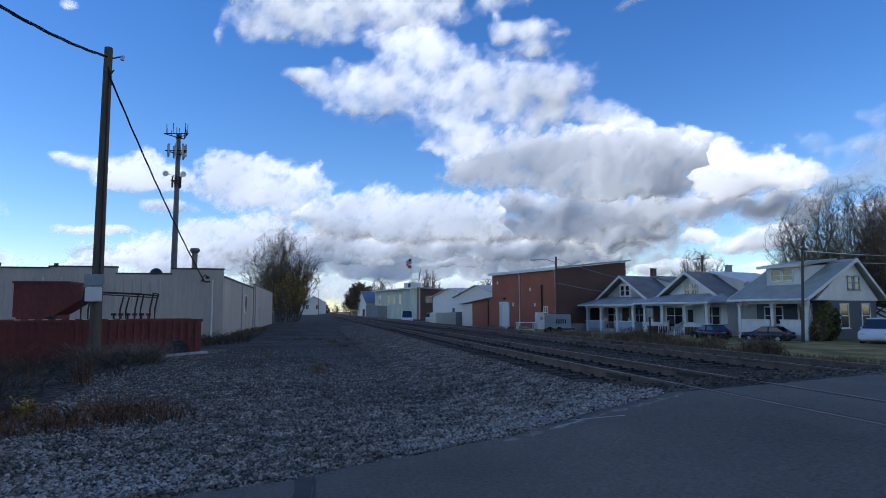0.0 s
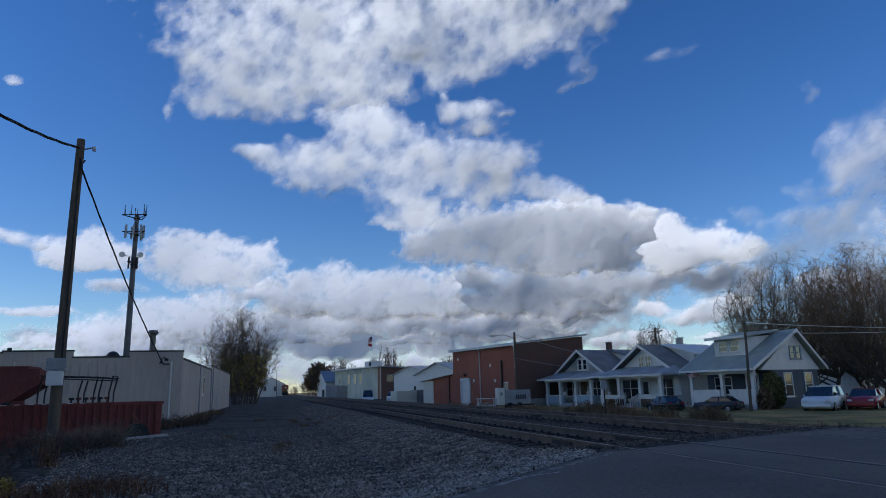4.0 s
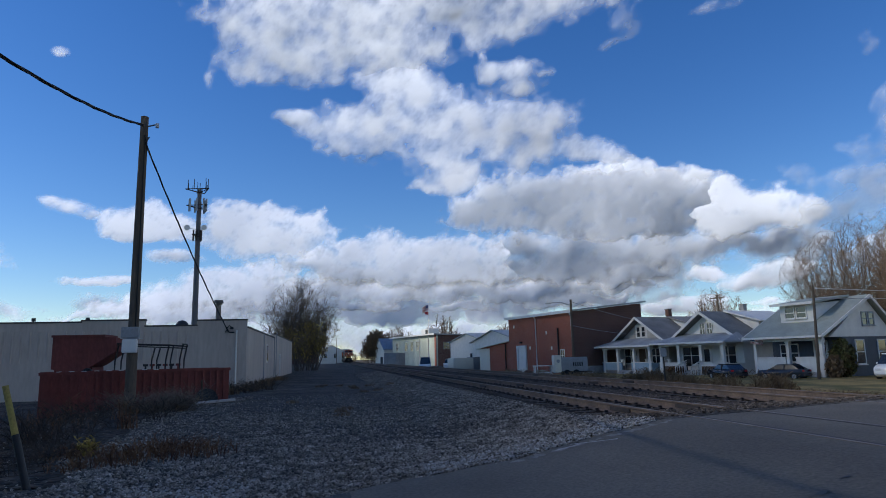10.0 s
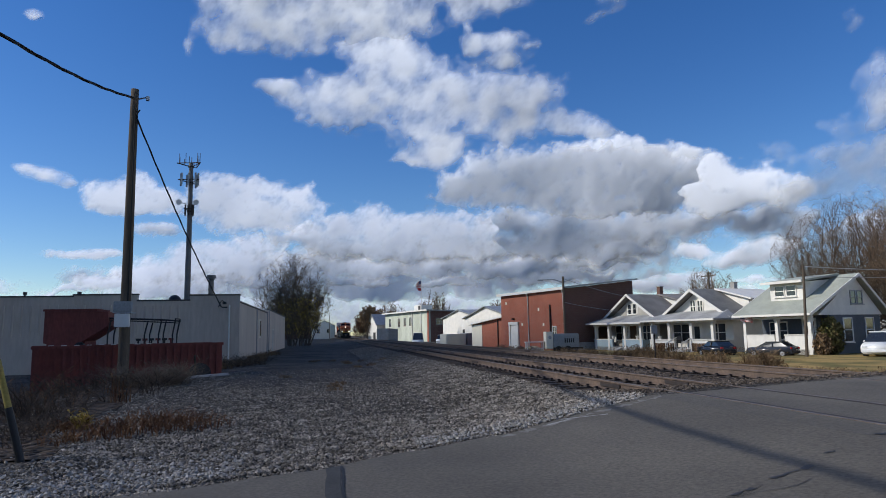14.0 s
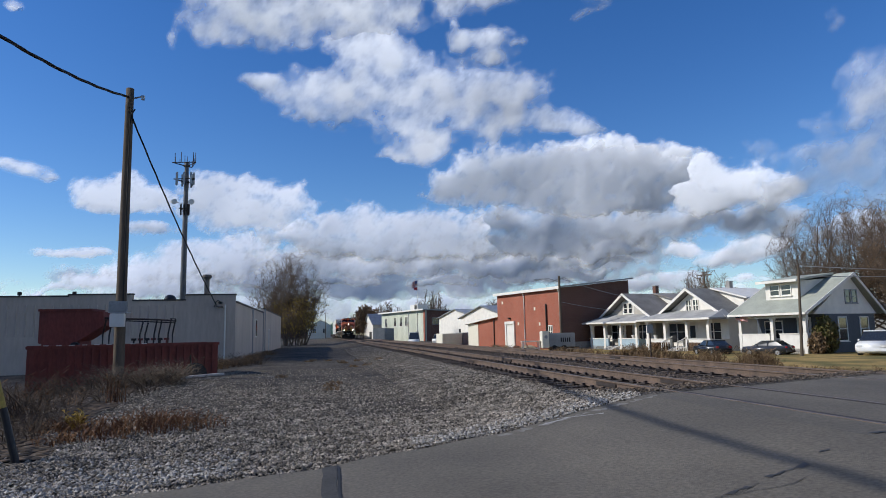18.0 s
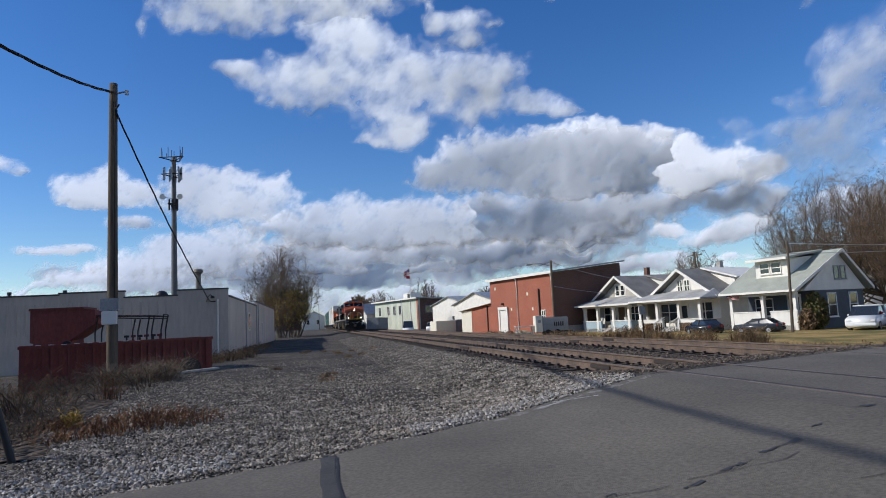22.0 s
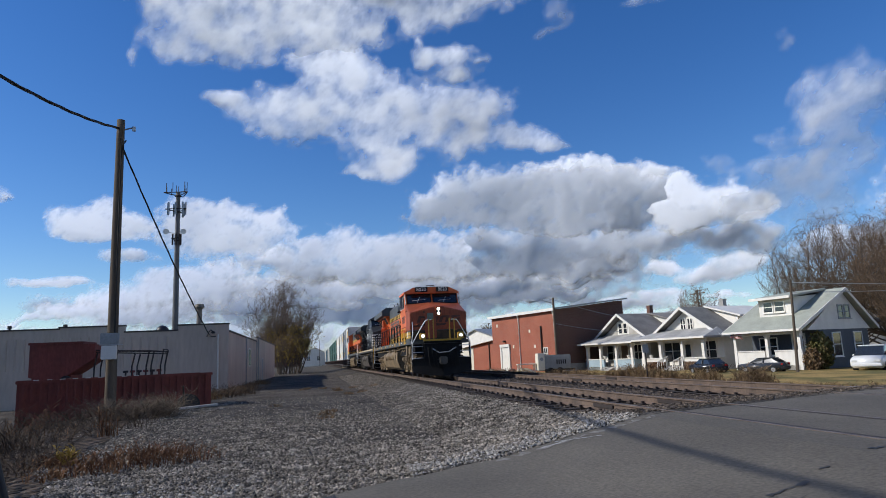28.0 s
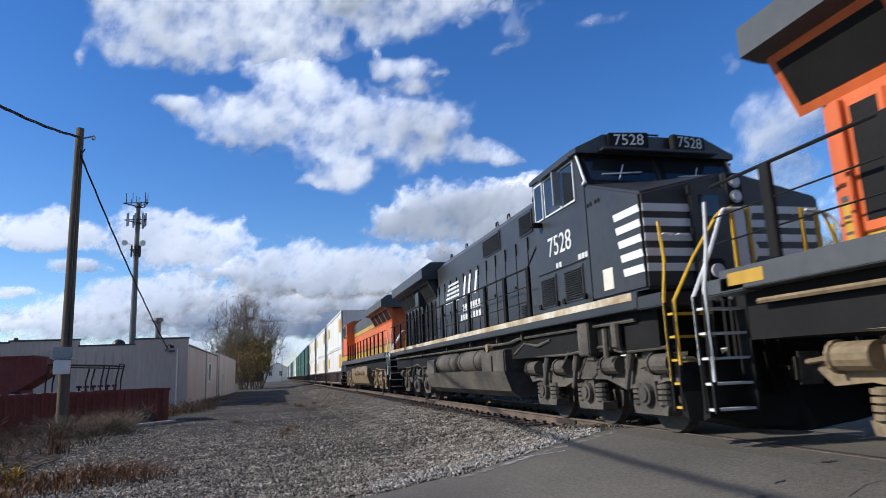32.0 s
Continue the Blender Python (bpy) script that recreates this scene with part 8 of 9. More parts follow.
    part("door_window", boxes((-0.6, -0.28, -0.012, 0.0, 2.98, 3.3), bevel=0.02), M_lglass, nd)
    for z in (2.2, 2.7, 3.3):
        bm = bmesh.new()
        tube(bm, (-0.76, -0.01, z), (-0.76, -0.01, z + 0.12), 0.03, n=8)
        part("hinge", bm, M_frameblack, nd)
    for x, z in ((-1.25, 2.72), (-1.0, 2.72), (0.55, 3.05), (1.0, 3.05), (0.8, 2.4)):
        bm = bmesh.new()
        pipe(bm, [(x, 0.05, z), (x, -0.05, z), (x + 0.14, -0.05, z), (x + 0.14, 0.05, z)], 0.012, 5)
        part("nose_grab", bm, M_lwhite if not warm else body, L)
    part("rear_wall", boxes((-HW + 0.02, HW - 0.02, 19.65, 19.72, 1.98, 4.1)), body, L)
    return L


V_TRAIN, T_PASS, X_TRACK = 12.0, 30.785, 6.34
TRAIN = []
TRAIN.append((locomotive("orange and yellow freight locomotive with dark roof, headlights lit", "orange", "8020", "lead"), 0.0, False))
TRAIN.append((locomotive("black freight locomotive with white nose stripes and emblem", "black", "7528", "second"), 22.3, False))
third = locomotive("orange and yellow freight locomotive running backwards", "orange", "", "")
TRAIN.append((third, 44.6 + 21.0, True))

# ---- double-stack container cars ----
M_cwhite = mat("white_container_paint", (0.74, 0.73, 0.69), 0.55, var=0.15, scale=0.5, color2=(0.62, 0.60, 0.55), streak=(1, 1, 0.25))
M_cgreen = mat("dark_green_container", (0.035, 0.10, 0.075), 0.55, var=0.2, scale=0.5, color2=(0.03, 0.075, 0.06), streak=(1, 1, 0.25))
M_cgrey = mat("grey_container_paint", (0.33, 0.34, 0.34), 0.55, var=0.2, scale=0.5, streak=(1, 1, 0.25))
M_cblue = mat("blue_container_paint", (0.06, 0.12, 0.24), 0.55, var=0.2, scale=0.5, streak=(1, 1, 0.25))
M_wellcar = mat("brown_well_car", (0.10, 0.055, 0.045), 0.8, var=0.3, scale=0.8, color2=(0.06, 0.04, 0.035))
CL, CWID, CH = 16.15, 1.3, 2.86


def container_mesh(name, material, length):
    """A ribbed container shell: posts, corrugated sides, top and bottom rails."""
    bm = bmesh.new()
    n = int(length / 0.56)
    for s in (-1, 1):
        prev = None
        for i in range(n * 4 + 1):
            u = i / 4
            y = 0.12 + (length - 0.24) * i / (n * 4)
            x = s * (CWID - (0.0 if (i % 4) in (0, 1) else 0.035))
            cur = (bm.verts.new((x, y, 0.12)), bm.verts.new((x, y, CH - 0.1)))
            if prev:
                bm.faces.new((prev[0], cur[0], cur[1], prev[1]))
            prev = cur
    bmesh.ops.recalc_face_normals(bm, faces=bm.faces)
    for s in (-1, 1):
        for y in (0.0, length - 0.14):
            box(bm, s * CWID - 0.07, s * CWID + 0.012, y, y + 0.14, 0, CH)
        box(bm, s * CWID - 0.06, s * CWID + 0.012, 0.14, length - 0.14, 0, 0.14)
        box(bm, s * CWID - 0.06, s * CWID + 0.012, 0.14, length - 0.14, CH - 0.12, CH)
    box(bm, -CWID + 0.06, CWID - 0.06, 0.02, length - 0.02, CH - 0.08, CH - 0.02)
    box(bm, -CWID + 0.06, CWID - 0.06, 0.03, 0.07, 0.05, CH - 0.05)
    box(bm, -CWID + 0.06, CWID - 0.06, length - 0.07, length - 0.03, 0.05, CH - 0.05)
    me = bpy.data.meshes.new(name)
    bm.to_mesh(me)
    bm.free()
    me.materials.append(material)
    return me


SHELLS = {k: container_mesh("shell", m, CL) for k, m in (("white", M_cwhite), ("green", M_cgreen), ("grey", M_cgrey), ("blue", M_cblue))}
EMBLEMS = []
for span in ((1.2, 3.0, 1.2, 2.3), (13.0, 14.6, 1.3, 2.2)):
    bm = boxes((-CWID - 0.02, -CWID - 0.012, *span))
    emb = bpy.data.meshes.new("emblem")
    bm.to_mesh(emb)
    bm.free()
    emb.materials.append(M_lyellow)
    EMBLEMS.append(emb)


def well_car():
    c = thing("well_car", pose(0, 0, 0), "brown double-stack well car", "railway car", "well cars of the train")
    for s in (-1, 1):
        part("side_sill", boxes((s * 1.38, s * 1.32, 0.6, 17.6, 0.45, 1.25), (s * 1.45, s * 1.3, 0.4, 17.8, 1.25, 1.35)), M_wellcar, c)
        rib = boxes((s * 1.44, s * 1.38, -0.05, 0.05, 0.45, 1.25))
        rme = bpy.data.meshes.new("rib")
        rib.to_mesh(rme)
        rib.free()
        rme.materials.append(M_wellcar)
        for i in range(15):
            share("rib", rme, c, pose(0, 1.2 + 1.12 * i, 0))
    part("well_floor", boxes((-1.32, 1.32, 1.0, 17.2, 0.3, 0.42)), M_wellcar, c)
    for y in (0.2, 17.3):
        part("end_platform", boxes((-1.4, 1.4, y, y + 0.7, 0.95, 1.3), bevel=0.02), M_wellcar, c)
    for y in (-0.35, 17.85):
        part("truck_frame", boxes((-1.05, -0.93, y, y + 0.9, 0.4, 0.75), (0.93, 1.05, y, y + 0.9, 0.4, 0.75)), M_dustgrey, c)
        wheelset(c, y + 0.05, False, 0.42)
        wheelset(c, y + 0.85, False, 0.42)
    bm = bmesh.new()
    box(bm, -0.12, 0.12, -0.7, 0.3, 0.7, 0.95)
    part("coupler", bm, M_dustgrey, c)
    return c


first_car = well_car()
STACK = ["white", "white", "white", "green", "green", "green", "green", "white", "grey", "green", "blue", "white", "grey", "green", "white", "white"]
PITCH = 18.9
LABELS = {"white": "white ribbed freight container with yellow emblem panels", "green": "dark green ribbed freight container", "grey": "grey ribbed freight container", "blue": "blue ribbed freight container"}
for i, col in enumerate(STACK):
    y = 66.3 + PITCH * i
    car_ob = first_car if i == 0 else copy_thing(first_car, pose(0, 0, 0))
    TRAIN.append((car_ob, y, False))
    for z in (0.42, 0.42 + CH + 0.03):
        box_ob = thing("freight_container", pose(0, 0, 0), LABELS[col], "container", "stacked containers of the train")
        share("shell", SHELLS[col], box_ob)
        if col == "white":
            for emb in EMBLEMS:
                tagged(share("emblem_panel", emb, box_ob), "yellow emblem panel")
        TRAIN.append((box_ob, y + 0.95, z))


def motions():
    """All that moves: the train and its wheels, the drifting clouds and the flag."""
    for ob, back, extra in TRAIN:
        turned = extra is True
        z = 0.0 if isinstance(extra, bool) else extra
        walk(ob, [(t, pose(X_TRACK, V_TRAIN * (T_PASS - t) + back, RAIL_Z + z, 0, 0, 180 if turned else 0)) for t in (0.0, 16.0, 32.0)])
    for hub, y, r in WHEELSETS:
        step_t = 2 / FPS
        a = math.degrees(V_TRAIN * step_t / r)
        walk(hub, [(i * step_t, pose(0, y, r, (a * i) % 360)) for i in range(481)])
    walk(FLAG, [(t, FLAG_POSE @ pose(0, 0, 0, 0, 0, 22 * math.sin(t * 1.9) + 9 * math.sin(t * 4.7 + 1))) for t in [0.4 * i for i in range(81)]])
    for ob, rows in DRIFT:
        walk(ob, rows)


# ---- drifting clouds ----
DRIFT = []
def cloud_material():
    m = bpy.data.materials.new("cumulus")
    m.use_nodes = True
    nt = m.node_tree
    N, L = nt.nodes, nt.links
    N.remove(N["Principled BSDF"])
    at = N.new("ShaderNodeAttribute")
    at.attribute_name = "thickness"
    tc = N.new("ShaderNodeTexCoord")
    nz = N.new("ShaderNodeTexNoise")
    nz.inputs["Scale"].default_value, nz.inputs["Detail"].default_value, nz.inputs["Roughness"].default_value = 0.026, 7, 0.52
    L.new(tc.outputs["Object"], nz.inputs["Vector"])
    off = N.new("ShaderNodeMath")
    off.operation = "MULTIPLY_ADD"
    off.inputs[1].default_value, off.inputs[2].default_value = 1.1, -0.55
    L.new(nz.outputs[0], off.inputs[0])
    add = N.new("ShaderNodeMath")
    L.new(at.outputs["Fac"], add.inputs[0])
    L.new(off.outputs[0], add.inputs[1])
    rng = N.new("ShaderNodeMapRange")
    rng.interpolation_type = "SMOOTHSTEP"
    rng.inputs["From Min"].default_value, rng.inputs["From Max"].default_value = -0.2, 1.1
    L.new(add.outputs[0], rng.inputs["Value"])
    face = N.new("ShaderNodeAttribute")
    face.attribute_name = "facing"
    bp = N.new("ShaderNodeBump")
    bp.inputs["Strength"].default_value, bp.inputs["Distance"].default_value = 0.07, 11.0
    L.new(nz.outputs[0], bp.inputs["Height"])
    L.new(face.outputs["Vector"], bp.inputs["Normal"])
    dif = N.new("ShaderNodeBsdfDiffuse")
    dif.inputs["Color"].default_value = (0.82, 0.84, 0.88, 1)
    L.new(bp.outputs[0], dif.inputs["Normal"])
    tl = N.new("ShaderNodeBsdfTranslucent")
    tl.inputs["Color"].default_value = (0.05, 0.05, 0.052, 1)
    body = N.new("ShaderNodeAddShader")
    L.new(dif.outputs[0], body.inputs[0])
    L.new(tl.outputs[0], body.inputs[1])
    tr = N.new("ShaderNodeBsdfTransparent")
    mix = N.new("ShaderNodeMixShader")
    L.new(rng.outputs[0], mix.inputs[0])
    L.new(tr.outputs[0], mix.inputs[1])
    L.new(body.outputs[0], mix.inputs[2])
    L.new(mix.outputs[0], N["Material Output"].inputs["Surface"])
    m.cycles.use_bump_map_correction = False
    return m


M_cloud = cloud_material()


def sheet_from(name, P, dens, label, face, keep=-0.6):
    """A cloud: a bulging sheet with its thickness as an attribute."""
    ny, nx = dens.shape
    ok = dens > keep
    c = np.argwhere(ok[:-1, :-1] | ok[1:, :-1] | ok[:-1, 1:] | ok[1:, 1:])
    k = c[:, 0] * nx + c[:, 1]
    ids, inv = np.unique(np.stack([k, k + 1, k + nx + 1, k + nx], 1).ravel(), return_inverse=True)
    me = bpy.data.meshes.new(name)
    me.from_pydata(P.reshape(-1, 3)[ids].tolist(), [], inv.reshape(-1, 4).tolist())
    me.attributes.new("thickness", "FLOAT", "POINT").data.foreach_set("value", dens.ravel()[ids].astype(np.float32))
    me.attributes.new("facing", "FLOAT_VECTOR", "POINT").data.foreach_set("vector", face.reshape(-1, 3)[ids].astype(np.float32).ravel())
    me.materials.append(M_cloud)
    for f in me.polygons:
        f.use_smooth = True
    return tagged(new(name, me), label, "cloud", "drifting clouds")


def fbm(u, v, seed, octaves=6, gain=0.55):
    """Smooth layered noise on a grid, from random lattices."""
    out, amp = np.zeros(u.shape), 1.0
    for o in range(octaves):
        r = np.random.RandomState(seed + o)
        g = r.uniform(-1, 1, (257, 257))
        g[256], g[:, 256] = g[0], g[:, 0]
        f = 2.0 ** o
        x, y = (u * f + 31.7 * o) % 256, (v * f + 17.3 * o) % 256
        xi, yi = x.astype(int), y.astype(int)
        fx, fy = x - xi, y - yi
        fx, fy = fx * fx * (3 - 2 * fx), fy * fy * (3 - 2 * fy)
        out += amp * ((g[yi, xi] * (1 - fx) + g[yi, xi + 1] * fx) * (1 - fy) + (g[yi + 1, xi] * (1 - fx) + g[yi + 1, xi + 1] * fx) * fy)
        amp *= gain
    return out


def billow(u, v, seed, sharp=5.0):
    """Rounded heads packed side by side: high in the middle of each, low in the creases."""
    r = np.random.RandomState(seed)
    jx, jy, big = r.uniform(0.1, 0.9, (64, 64)), r.uniform(0.1, 0.9, (64, 64)), r.uniform(0.7, 1.2, (64, 64))
    iu, iv = np.floor(u).astype(int), np.floor(v).astype(int)
    acc = np.zeros(u.shape)
    for a in (-1, 0, 1):
        for b in (-1, 0, 1):
            cu, cv = iu + a, iv + b
            px, py, s = cu + jx[cv % 64, cu % 64], cv + jy[cv % 64, cu % 64], big[cv % 64, cu % 64]
            acc += np.exp(sharp * (s - ((u - px) ** 2 + (v - py) ** 2)))
    return np.log(acc) / sharp


HIGH, VEIL, LOW = (900.0, 0.30), (1300.0, 0.26), (2500.0, 0.42)
MOVES = {HIGH: (1.0, 2.9, 1.5, 4.4), VEIL: (1.0, 2.9, 1.5, 4.4), LOW: (0.25, 1.3, 0.4, 1.9)}
RANK = [0]


def cloud(layer, lit, crisp, label, puffs):
    """One cloud: rounded puffs (azimuth, height, half width, half height) run together, domed, with a flatter base and lumpy flanks."""
    radius, freq = layer
    RANK[0] += 1
    seed = 11 * RANK[0]
    step_deg = 0.14 if layer is LOW else 0.2 if puffs[0][0] < 60 else 0.8
    az0, az1 = min(p[0] - 1.7 * p[2] for p in puffs) - 1, max(p[0] + 1.7 * p[2] for p in puffs) + 1
    el0, el1 = max(0.3, min(p[1] - 1.7 * p[3] for p in puffs) - 0.7), max(p[1] + 1.7 * p[3] for p in puffs) + 0.7
    az, el = np.meshgrid(np.arange(az0, az1, step_deg), np.arange(el0, el1, step_deg))
    warp = fbm(az * freq + 40, el * freq * 1.3 + 40, seed + 50, 5)
    warp2 = fbm(az * freq + 90, el * freq * 1.3 + 20, seed + 70, 5)
    span = 0.38 * min(2.0, float(np.mean([p[3] for p in puffs])) + 0.5)
    a, e = az + span * warp, el + 0.8 * span * warp2
    acc = np.zeros(az.shape)
    for p in puffs:
        thin = p[4] if len(p) > 4 else 0.0
        de = e - p[1]
        q = 1 - ((a - p[0]) / (1.15 * p[2])) ** 2 - np.where(de > 0, de / (1.15 * p[3]), de / (1.2 * p[3])) ** 2
        acc += np.exp(4.0 * (np.clip(q, -3, 1) + thin))
    d = np.log(acc + 1e-6) / 4.0
    n = fbm(az * 2.2 * freq + 40, el * 2.6 * freq + 10, seed, 6, 0.56)
    lumps = billow(a / 2.3 + 8, e / 1.8 + 8, seed + 20, 2.6) + 0.35 * billow(a / 1.0 + 8, e / 0.85 + 8, seed + 90, 3.0)
    dens = crisp * (np.clip(d, -2, 1.3) + (0.36 if layer is LOW else 0.45) * n + (0.05 if layer is LOW else 0.12) * (lumps - 1.0) + (0.36 if layer is LOW else 0.22))
    # the heap rises from its base to its crown, column by column
    inside = d > -0.25
    crown, base = np.where(inside, el, -9.0).max(0), np.where(inside, el, 99.0).min(0)
    some = crown > -9
    crown, base = np.where(some, crown, np.mean(crown[some])), np.where(some, base, np.mean(base[some]))
    w = max(1, int(1.2 / step_deg))
    crown, base = (np.convolve(np.pad(c, w, "edge"), np.ones(2 * w + 1) / (2 * w + 1), "valid") for c in (crown, base))
    rise = np.clip((e - base) / np.maximum(crown - base, 0.6), 0, 1)
    top = 0.5 * np.sqrt(np.clip(d + 0.4, 0.1, None)) + 0.30 * lumps + 0.03 * n
    ge, ga = np.gradient(top, step_deg)
    A, E = np.radians(az), np.radians(el)
    right = np.stack([np.cos(A), -np.sin(A), 0 * A], -1)
    up = np.stack([-np.sin(A) * np.sin(E), -np.cos(A) * np.sin(E), np.cos(E)], -1)
    back = -np.stack([np.sin(A) * np.cos(E), np.cos(A) * np.cos(E), np.sin(E)], -1)
    # bright thin edges, dull thick bodies and uneven patches, set through the shading normals
    rim = np.clip(1 - (d + 0.15) / 0.75, 0, 1) * (0.35 + 0.65 * rise)
    patch = fbm(a * 0.17 + 5, e * 0.34 + 5, seed + 130, 3, 0.5)
    glow = lit * (1 + 0.3 * patch) + (0.34 if layer is LOW else 0.2) * rim - (0.0 if layer is LOW else 0.05) + 0.07 * patch
    # normals are turned to or from the sun to set the brightness
    face = back + ((0.74 if layer is LOW else 0.92) * glow - back @ np.array(sun_dir))[..., None] * np.array(sun_dir)
    tilt = (1.0 if layer is LOW else 0.7) * rise ** (2.0 if lit > 0.3 else 4.0) - (0.04 if layer is LOW else 0.14)
    face -= np.clip(0.30 * ga, -0.6, 0.6)[..., None] * right + (np.clip((0.1 if lit < 0.3 else 0.2 if layer is LOW else 0.34) * ge, -0.5, 0.5) - tilt)[..., None] * up
    face += np.maximum(0.0, 0.3 - np.sum(face * back, -1))[..., None] * back
    face /= np.linalg.norm(face, axis=-1, keepdims=True)
    r = radius * (1 + 0.0015 * RANK[0]) * np.exp(-0.8 * np.clip(A, -0.7, 1.0) + 0.8 * np.clip(E, 0, 0.7)) - 6 * np.clip(d, -0.5, 1.2)
    made = sheet_from("cloud", r[..., None] * -back, dens, label, face)
    x0, z0, x1, z1 = MOVES[layer]
    DRIFT.append((made, [(0.0, pose(0, 0, 0, -x0, 0, -z0)), (13.0, pose(0, 0, 0, 0, 0, 0)), (32.0, pose(0, 0, 0, x1, 0, z1))]))


cloud(HIGH, 0.52, 0.62, "broad ragged white cumulus with a frayed lower edge",
      [(-7.7, 26.4, 2.88, 2.37), (-3.8, 26.3, 3.98, 1.98), (1.3, 27.1, 5.67, 2.22), (6.0, 27.2, 3.69, 2.01), (-4.8, 28.8, 5.96, 2.55), (3.4, 29.8, 7.86, 2.37), (11.9, 29.3, 5.85, 1.74), (18.3, 29.8, 4.72, 1.46), (22.6, 31.1, 6.15, 1.66), (2.4, 33.1, 13.56, 2.87), (17.5, 33.7, 10.57, 2.23), (-11.2, 23.8, 0.73, 0.95, -0.45), (-4.7, 24.1, 1.47, 0.67, -0.5)])
cloud(HIGH, 0.52, 0.62, "large bright cumulus with ragged wisps trailing from it",
      [(-3.5, 20.9, 1.96, 0.69), (-0.7, 20.2, 2.4, 1.41), (1.5, 19.1, 2.43, 1.19), (1.3, 21.4, 3.05, 1.4), (4.1, 24.2, 2.49, 1.75), (6.2, 23.1, 3.64, 1.96), (3.8, 20.7, 4.1, 2.27), (9.5, 20.9, 4.41, 2.14), (11.6, 19.1, 4.39, 2.64), (10.2, 16.4, 2.82, 1.37), (14.7, 20.0, 4.38, 2.38), (18.3, 20.3, 2.65, 2.12), (19.0, 18.1, 3.28, 1.24), (7.6, 15.5, 2.3, 0.44, -0.2), (22.7, 17.5, 2.21, 0.81, -0.2), (24.6, 17.1, 1.35, 0.47, -0.3)])
cloud(HIGH, 0.52, 0.62, "small torn white cloud",
      [(14.4, 24.8, 1.47, 0.64, -0.15), (17.0, 24.8, 2.08, 0.82, -0.1), (16.4, 23.4, 2.33, 0.65, -0.15), (18.5, 24.4, 1.13, 0.41, -0.3), (13.3, 25.9, 0.47, 0.82, -0.5)])
cloud(HIGH, 0.52, 0.42, "thin fading scrap of cloud",
      [(26.7, 28.1, 2.36, 1.53, -1.0), (25.3, 26.2, 1.98, 0.39, -1.1)])
cloud(HIGH, 0.52, 0.42, "thin fading scrap of cloud",
      [(34.0, 27.4, 3.14, 0.57, -1.05)])
cloud(HIGH, 0.52, 0.42, "faint veil of cloud",
      [(44.1, 23.0, 1.17, 1.4, -1.15)])
cloud(HIGH, 0.52, 0.62, "small bright cloud with frayed edges",
      [(-22.4, 12.9, 0.87, 0.38, -0.05), (-21.4, 12.5, 1.18, 0.55), (-20.3, 12.1, 0.75, 0.38, -0.2)])
cloud(HIGH, 0.57, 0.7, "small faint cloud, nearly gone",
      [(-22.7, 23.9, 0.63, 0.35, -0.3)])
cloud(VEIL, 0.32, 0.38, "broad soft grey cloud at the edge of the blue",
      [(45.4, 16.6, 1.39, 1.6, -0.2), (43.9, 14.6, 1.79, 0.82, -0.25), (47.0, 14.8, 2.5, 2.95, -0.1), (43.4, 11.4, 3.04, 1.58, -0.15), (45.5, 11.4, 3.07, 2.43, -0.05), (40.6, 10.0, 2.08, 1.29, -0.25), (38.6, 13.3, 1.11, 0.96, -0.7), (48.7, 17.6, 2.57, 2.28, -0.2)])
cloud(LOW, 0.56, 0.95, "brilliant white heaped cumulus",
      [(34.2, 12.4, 1.62, 1.27), (36.2, 11.4, 2.26, 1.25), (38.5, 10.4, 1.77, 0.96), (32.5, 10.9, 1.74, 0.83), (35.0, 10.3, 3.34, 0.99)])
cloud(LOW, 0.22, 0.85, "great grey-bodied cumulus with a flat dark base",
      [(12.9, 12.7, 2.79, 1.38), (15.8, 14.2, 2.78, 1.86), (19.5, 13.7, 3.72, 1.95), (25.1, 12.9, 4.75, 2.1), (23.5, 14.3, 2.91, 1.34), (28.6, 13.0, 3.9, 1.97), (32.0, 12.8, 1.85, 1.47), (18.4, 11.8, 6.44, 1.27), (27.6, 11.1, 5.54, 1.14)])
cloud(LOW, 0.60, 0.95, "sunlit white crown of a cumulus",
      [(23.0, 15.1, 1.95, 0.86), (25.7, 15.2, 2.14, 0.95), (28.0, 14.6, 2.09, 0.7), (30.6, 14.2, 2.03, 0.69)])
cloud(LOW, 0.42, 0.8, "long heaped cumulus with bright tops and a grey base",
      [(0.8, 9.5, 2.45, 1.08), (3.8, 9.5, 3.23, 1.23), (9.0, 9.3, 2.77, 1.39), (7.0, 8.5, 4.25, 1.09), (12.5, 9.3, 2.76, 1.19), (-0.7, 8.3, 2.9, 0.78), (10.7, 7.5, 4.5, 0.89), (3.8, 7.6, 5.43, 0.79)])
cloud(LOW, 0.21, 0.8, "long dull grey bank of cloud",
      [(16.3, 9.5, 3.48, 1.09), (21.2, 9.1, 5.33, 1.56), (26.9, 8.9, 5.31, 1.52), (32.3, 8.8, 4.11, 0.92), (36.5, 8.4, 3.04, 0.98), (39.1, 7.8, 1.74, 0.7), (19.2, 7.5, 5.37, 0.78), (24.9, 6.7, 3.98, 0.58)])
cloud(LOW, 0.60, 0.8, "white cumulus with a flat base",
      [(-17.6, 11.2, 1.35, 0.97), (-15.7, 11.6, 1.85, 1.25), (-13.5, 11.1, 1.61, 0.91), (-16.0, 10.4, 2.64, 0.4)])
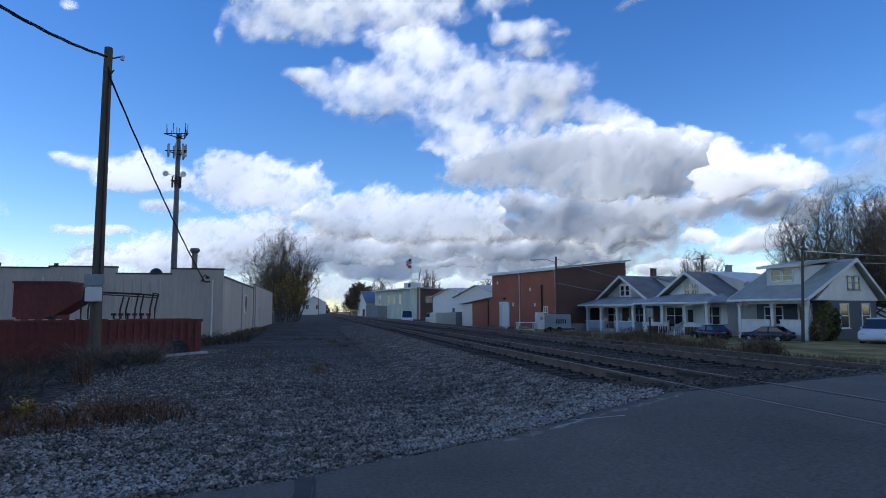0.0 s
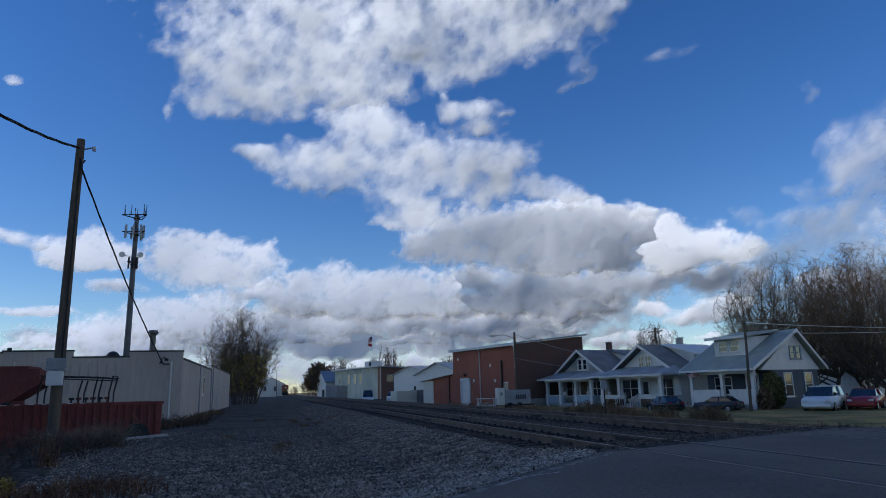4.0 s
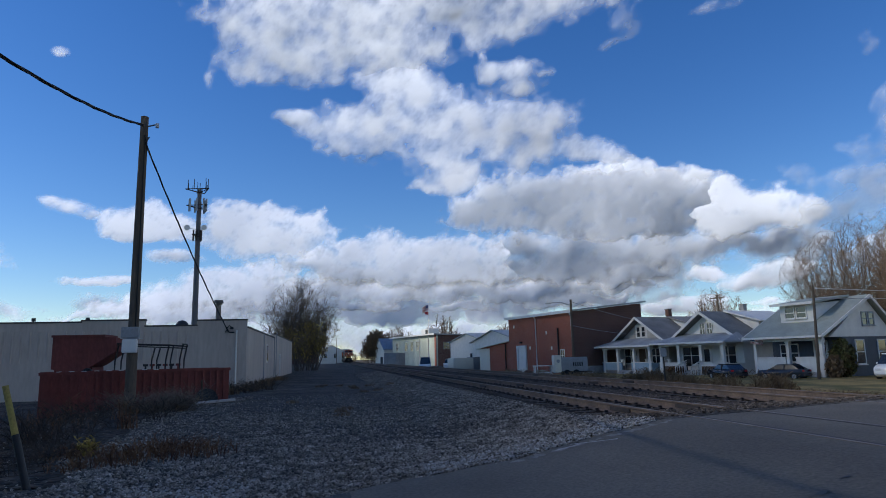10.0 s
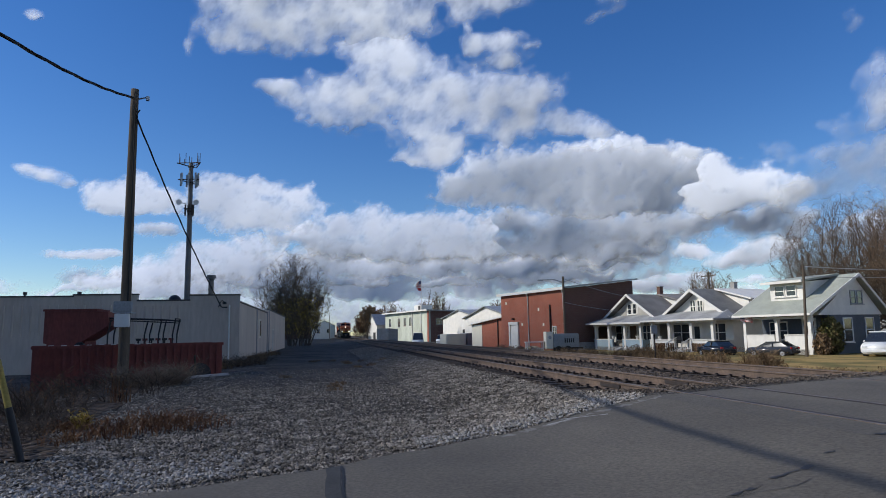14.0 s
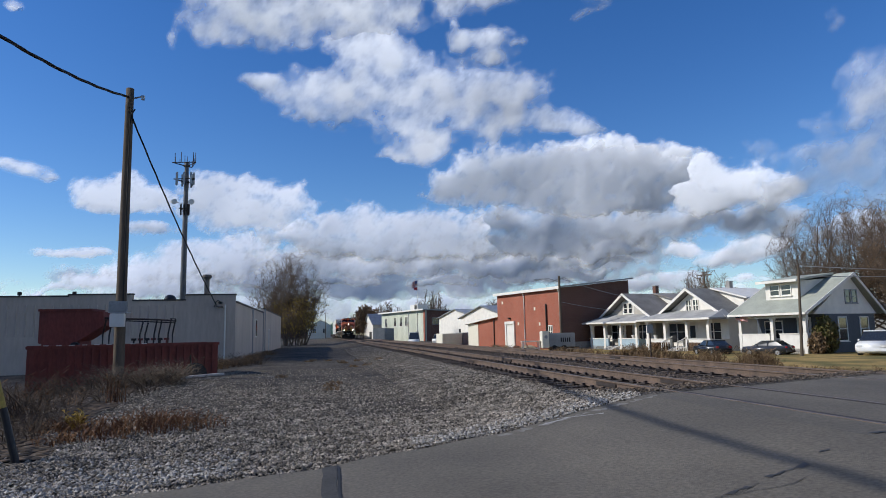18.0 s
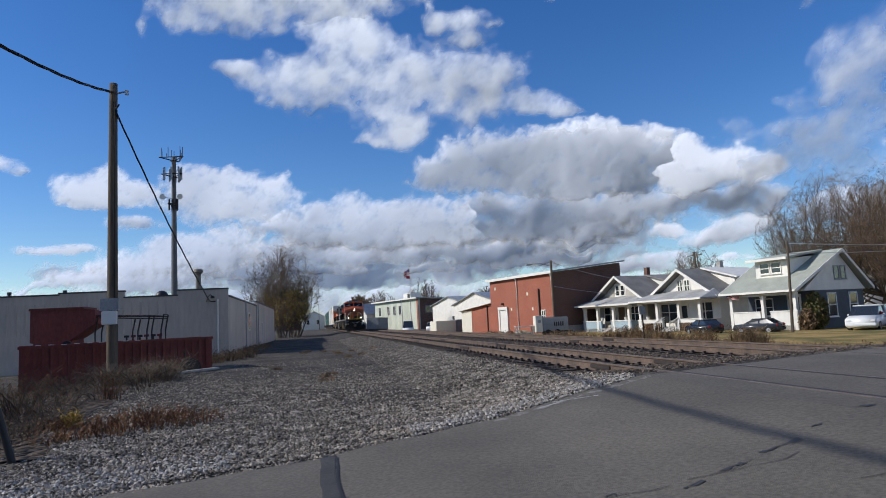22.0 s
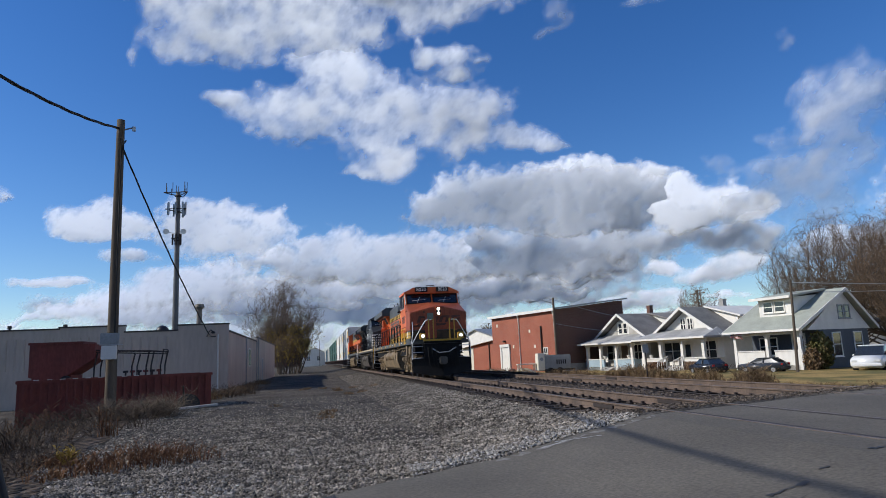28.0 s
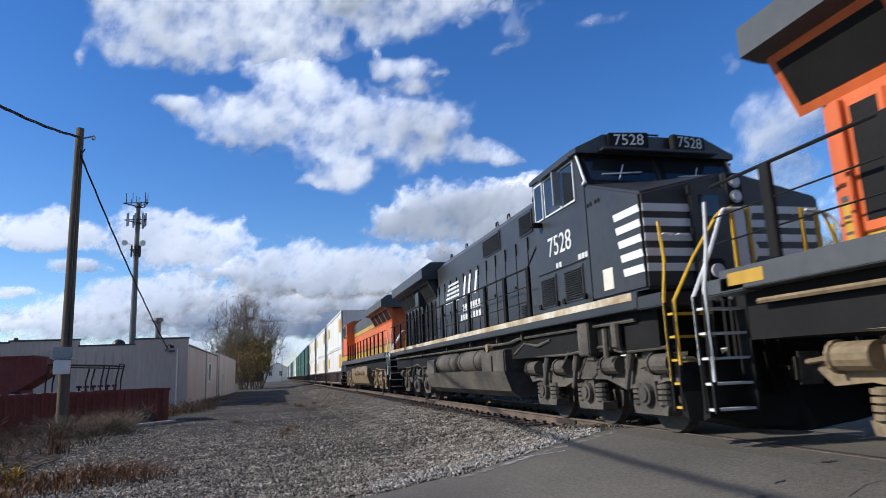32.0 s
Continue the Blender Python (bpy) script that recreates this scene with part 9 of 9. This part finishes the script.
cloud(LOW, 0.46, 0.8, "heaped white cumulus with a grey flat base",
      [(-9.6, 11.3, 1.61, 1.31), (-7.3, 12.0, 2.12, 1.23), (-5.0, 12.4, 1.98, 0.96), (-2.6, 12.1, 1.54, 0.97), (-6.8, 10.6, 3.92, 1.61), (-2.6, 10.7, 2.64, 0.97), (-4.5, 9.4, 4.0, 0.62)])
cloud(LOW, 0.50, 0.72, "small white cloud with soft edges",
      [(-13.2, 8.7, 1.69, 0.46)])
cloud(LOW, 0.62, 0.85, "thin white streak of cloud",
      [(-19.0, 6.6, 2.29, 0.26), (-17.4, 6.8, 1.41, 0.31)])
cloud(LOW, 0.55, 0.72, "bank of white cumulus lying low",
      [(-9.2, 6.9, 2.75, 1.03), (-5.9, 7.9, 2.22, 0.72), (-11.2, 6.0, 2.38, 1.2), (-14.1, 5.5, 1.86, 0.99), (-7.2, 6.1, 3.86, 1.32), (-16.7, 4.5, 2.37, 0.62), (-12.4, 4.2, 4.43, 0.91), (-19.7, 3.8, 1.56, 0.26)])
cloud(LOW, 0.17, 0.75, "low grey bank of cloud near the horizon",
      [(-3.5, 6.2, 3.53, 0.87), (1.3, 6.0, 4.13, 0.83), (6.2, 6.1, 4.21, 0.84), (12.2, 5.9, 4.23, 0.84), (17.1, 5.7, 4.66, 0.84), (23.0, 5.9, 4.03, 0.48), (21.0, 4.6, 4.08, 0.39), (1.8, 4.6, 3.64, 0.39, -0.1), (10.7, 4.3, 2.48, 0.35, -0.1), (-4.4, 4.9, 4.18, 0.67)])
cloud(LOW, 0.32, 0.8, "soft grey cloud low over the roofs",
      [(31.7, 6.4, 1.82, 0.42, -0.1), (35.1, 5.6, 2.14, 0.63), (37.4, 6.3, 1.79, 0.66)])
cloud(LOW, 0.32, 0.8, "soft pale cloud low over the roofs",
      [(30.2, 4.1, 2.64, 0.46, -0.1), (28.8, 3.5, 3.57, 0.42), (34.4, 2.5, 3.09, 0.31, -0.2), (35.9, 3.7, 1.62, 0.31, -0.25)])
cloud(LOW, 0.16, 0.85, "dull unbroken grey cloud low behind the others",
      [(-8, 5.0, 6, 1.2), (0, 6.2, 7, 1.7), (8, 6.0, 8, 1.7), (16, 6.0, 8, 1.8), (24, 7.0, 7, 1.8), (5, 4.0, 12, 0.9), (20, 4.6, 9, 0.8), (-14, 4.6, 5, 0.9)])
# beyond the view, to the sides, overhead and behind, added clouds carry on the sky
cloud(LOW, 0.35, 0.7, "pale haze bank along the horizon", [(-2, 2.0, 34, 1.5, -0.25), (34, 1.6, 24, 1.2, -0.3)])
cloud(LOW, 0.40, 0.72, "low bank of cloud to the side", [(-33, 8, 6, 1.2), (-40, 5, 8, 0.8), (-29, 4.2, 5, 0.5)])
cloud(LOW, 0.30, 0.72, "low bank of cloud to the side", [(56, 10, 7, 2.2), (68, 9, 10, 2.5), (84, 8, 10, 2.2), (48, 7, 6, 1.4)])
# This unseen ring is put there to whiten the ambient light.
cr = random.Random(17)
for az in range(66, 262, 15):
    for el in (9, 21, 36):
        if cr.random() < 0.6:
            c, d = az + cr.uniform(-5, 5), el + cr.uniform(-2, 3)
            cloud(HIGH, 0.5, 0.8, "unseen white cumulus high to the side, added for fill light" if az < 110 else "unseen white cumulus behind the road, added for fill light",
                  [(c, d, 6 + cr.random() * 3, 0.10 * el + 2.2), (c + 5, d + 1.5, 5, 0.08 * el + 1.8), (c - 5, d - 1, 5, 0.06 * el + 1.6)])

# the cloud that passes off the sun: it drifts with the wind across the line of the track
sx, sy = np.meshgrid(np.arange(-420, 60, 6.0), np.arange(-260, 420, 6.0))
edge = 0.010 * (-sx) + 0.25 * fbm(sx / 60, sy / 60, 40, 4)
ends = np.minimum(1.5, np.minimum((sy + 260) / 60, (420 - sy) / 60))
dens = np.clip(np.minimum(np.minimum(edge, ends), (sx + 420) / 60) * 1.4, -1, 1.7)
P = np.stack([sx, sy, 25 * np.clip(dens, 0, 1.5) * (1 + 0.4 * fbm(sx / 40, sy / 40, 44, 3))], -1)
passing = sheet_from("cloud", P, dens, "broad grey-white cumulus cloud passing off the sun", np.zeros(P.shape) + (0, 0, 1))
ALT = 300.0
BACK = ALT / math.tan(radians(SUN_EL))


def shade_pose(t):
    """Its soft trailing edge clears the far houses at 9 s and the lot at 15 s."""
    return pose(29 - 6.6 * (t - 14.08) + SUN_FROM.x * BACK, SUN_FROM.y * BACK, ALT)


DRIFT.append((passing, [(0.0, shade_pose(0.0)), (16.0, shade_pose(16.0)), (32.0, shade_pose(32.0))]))


motions()
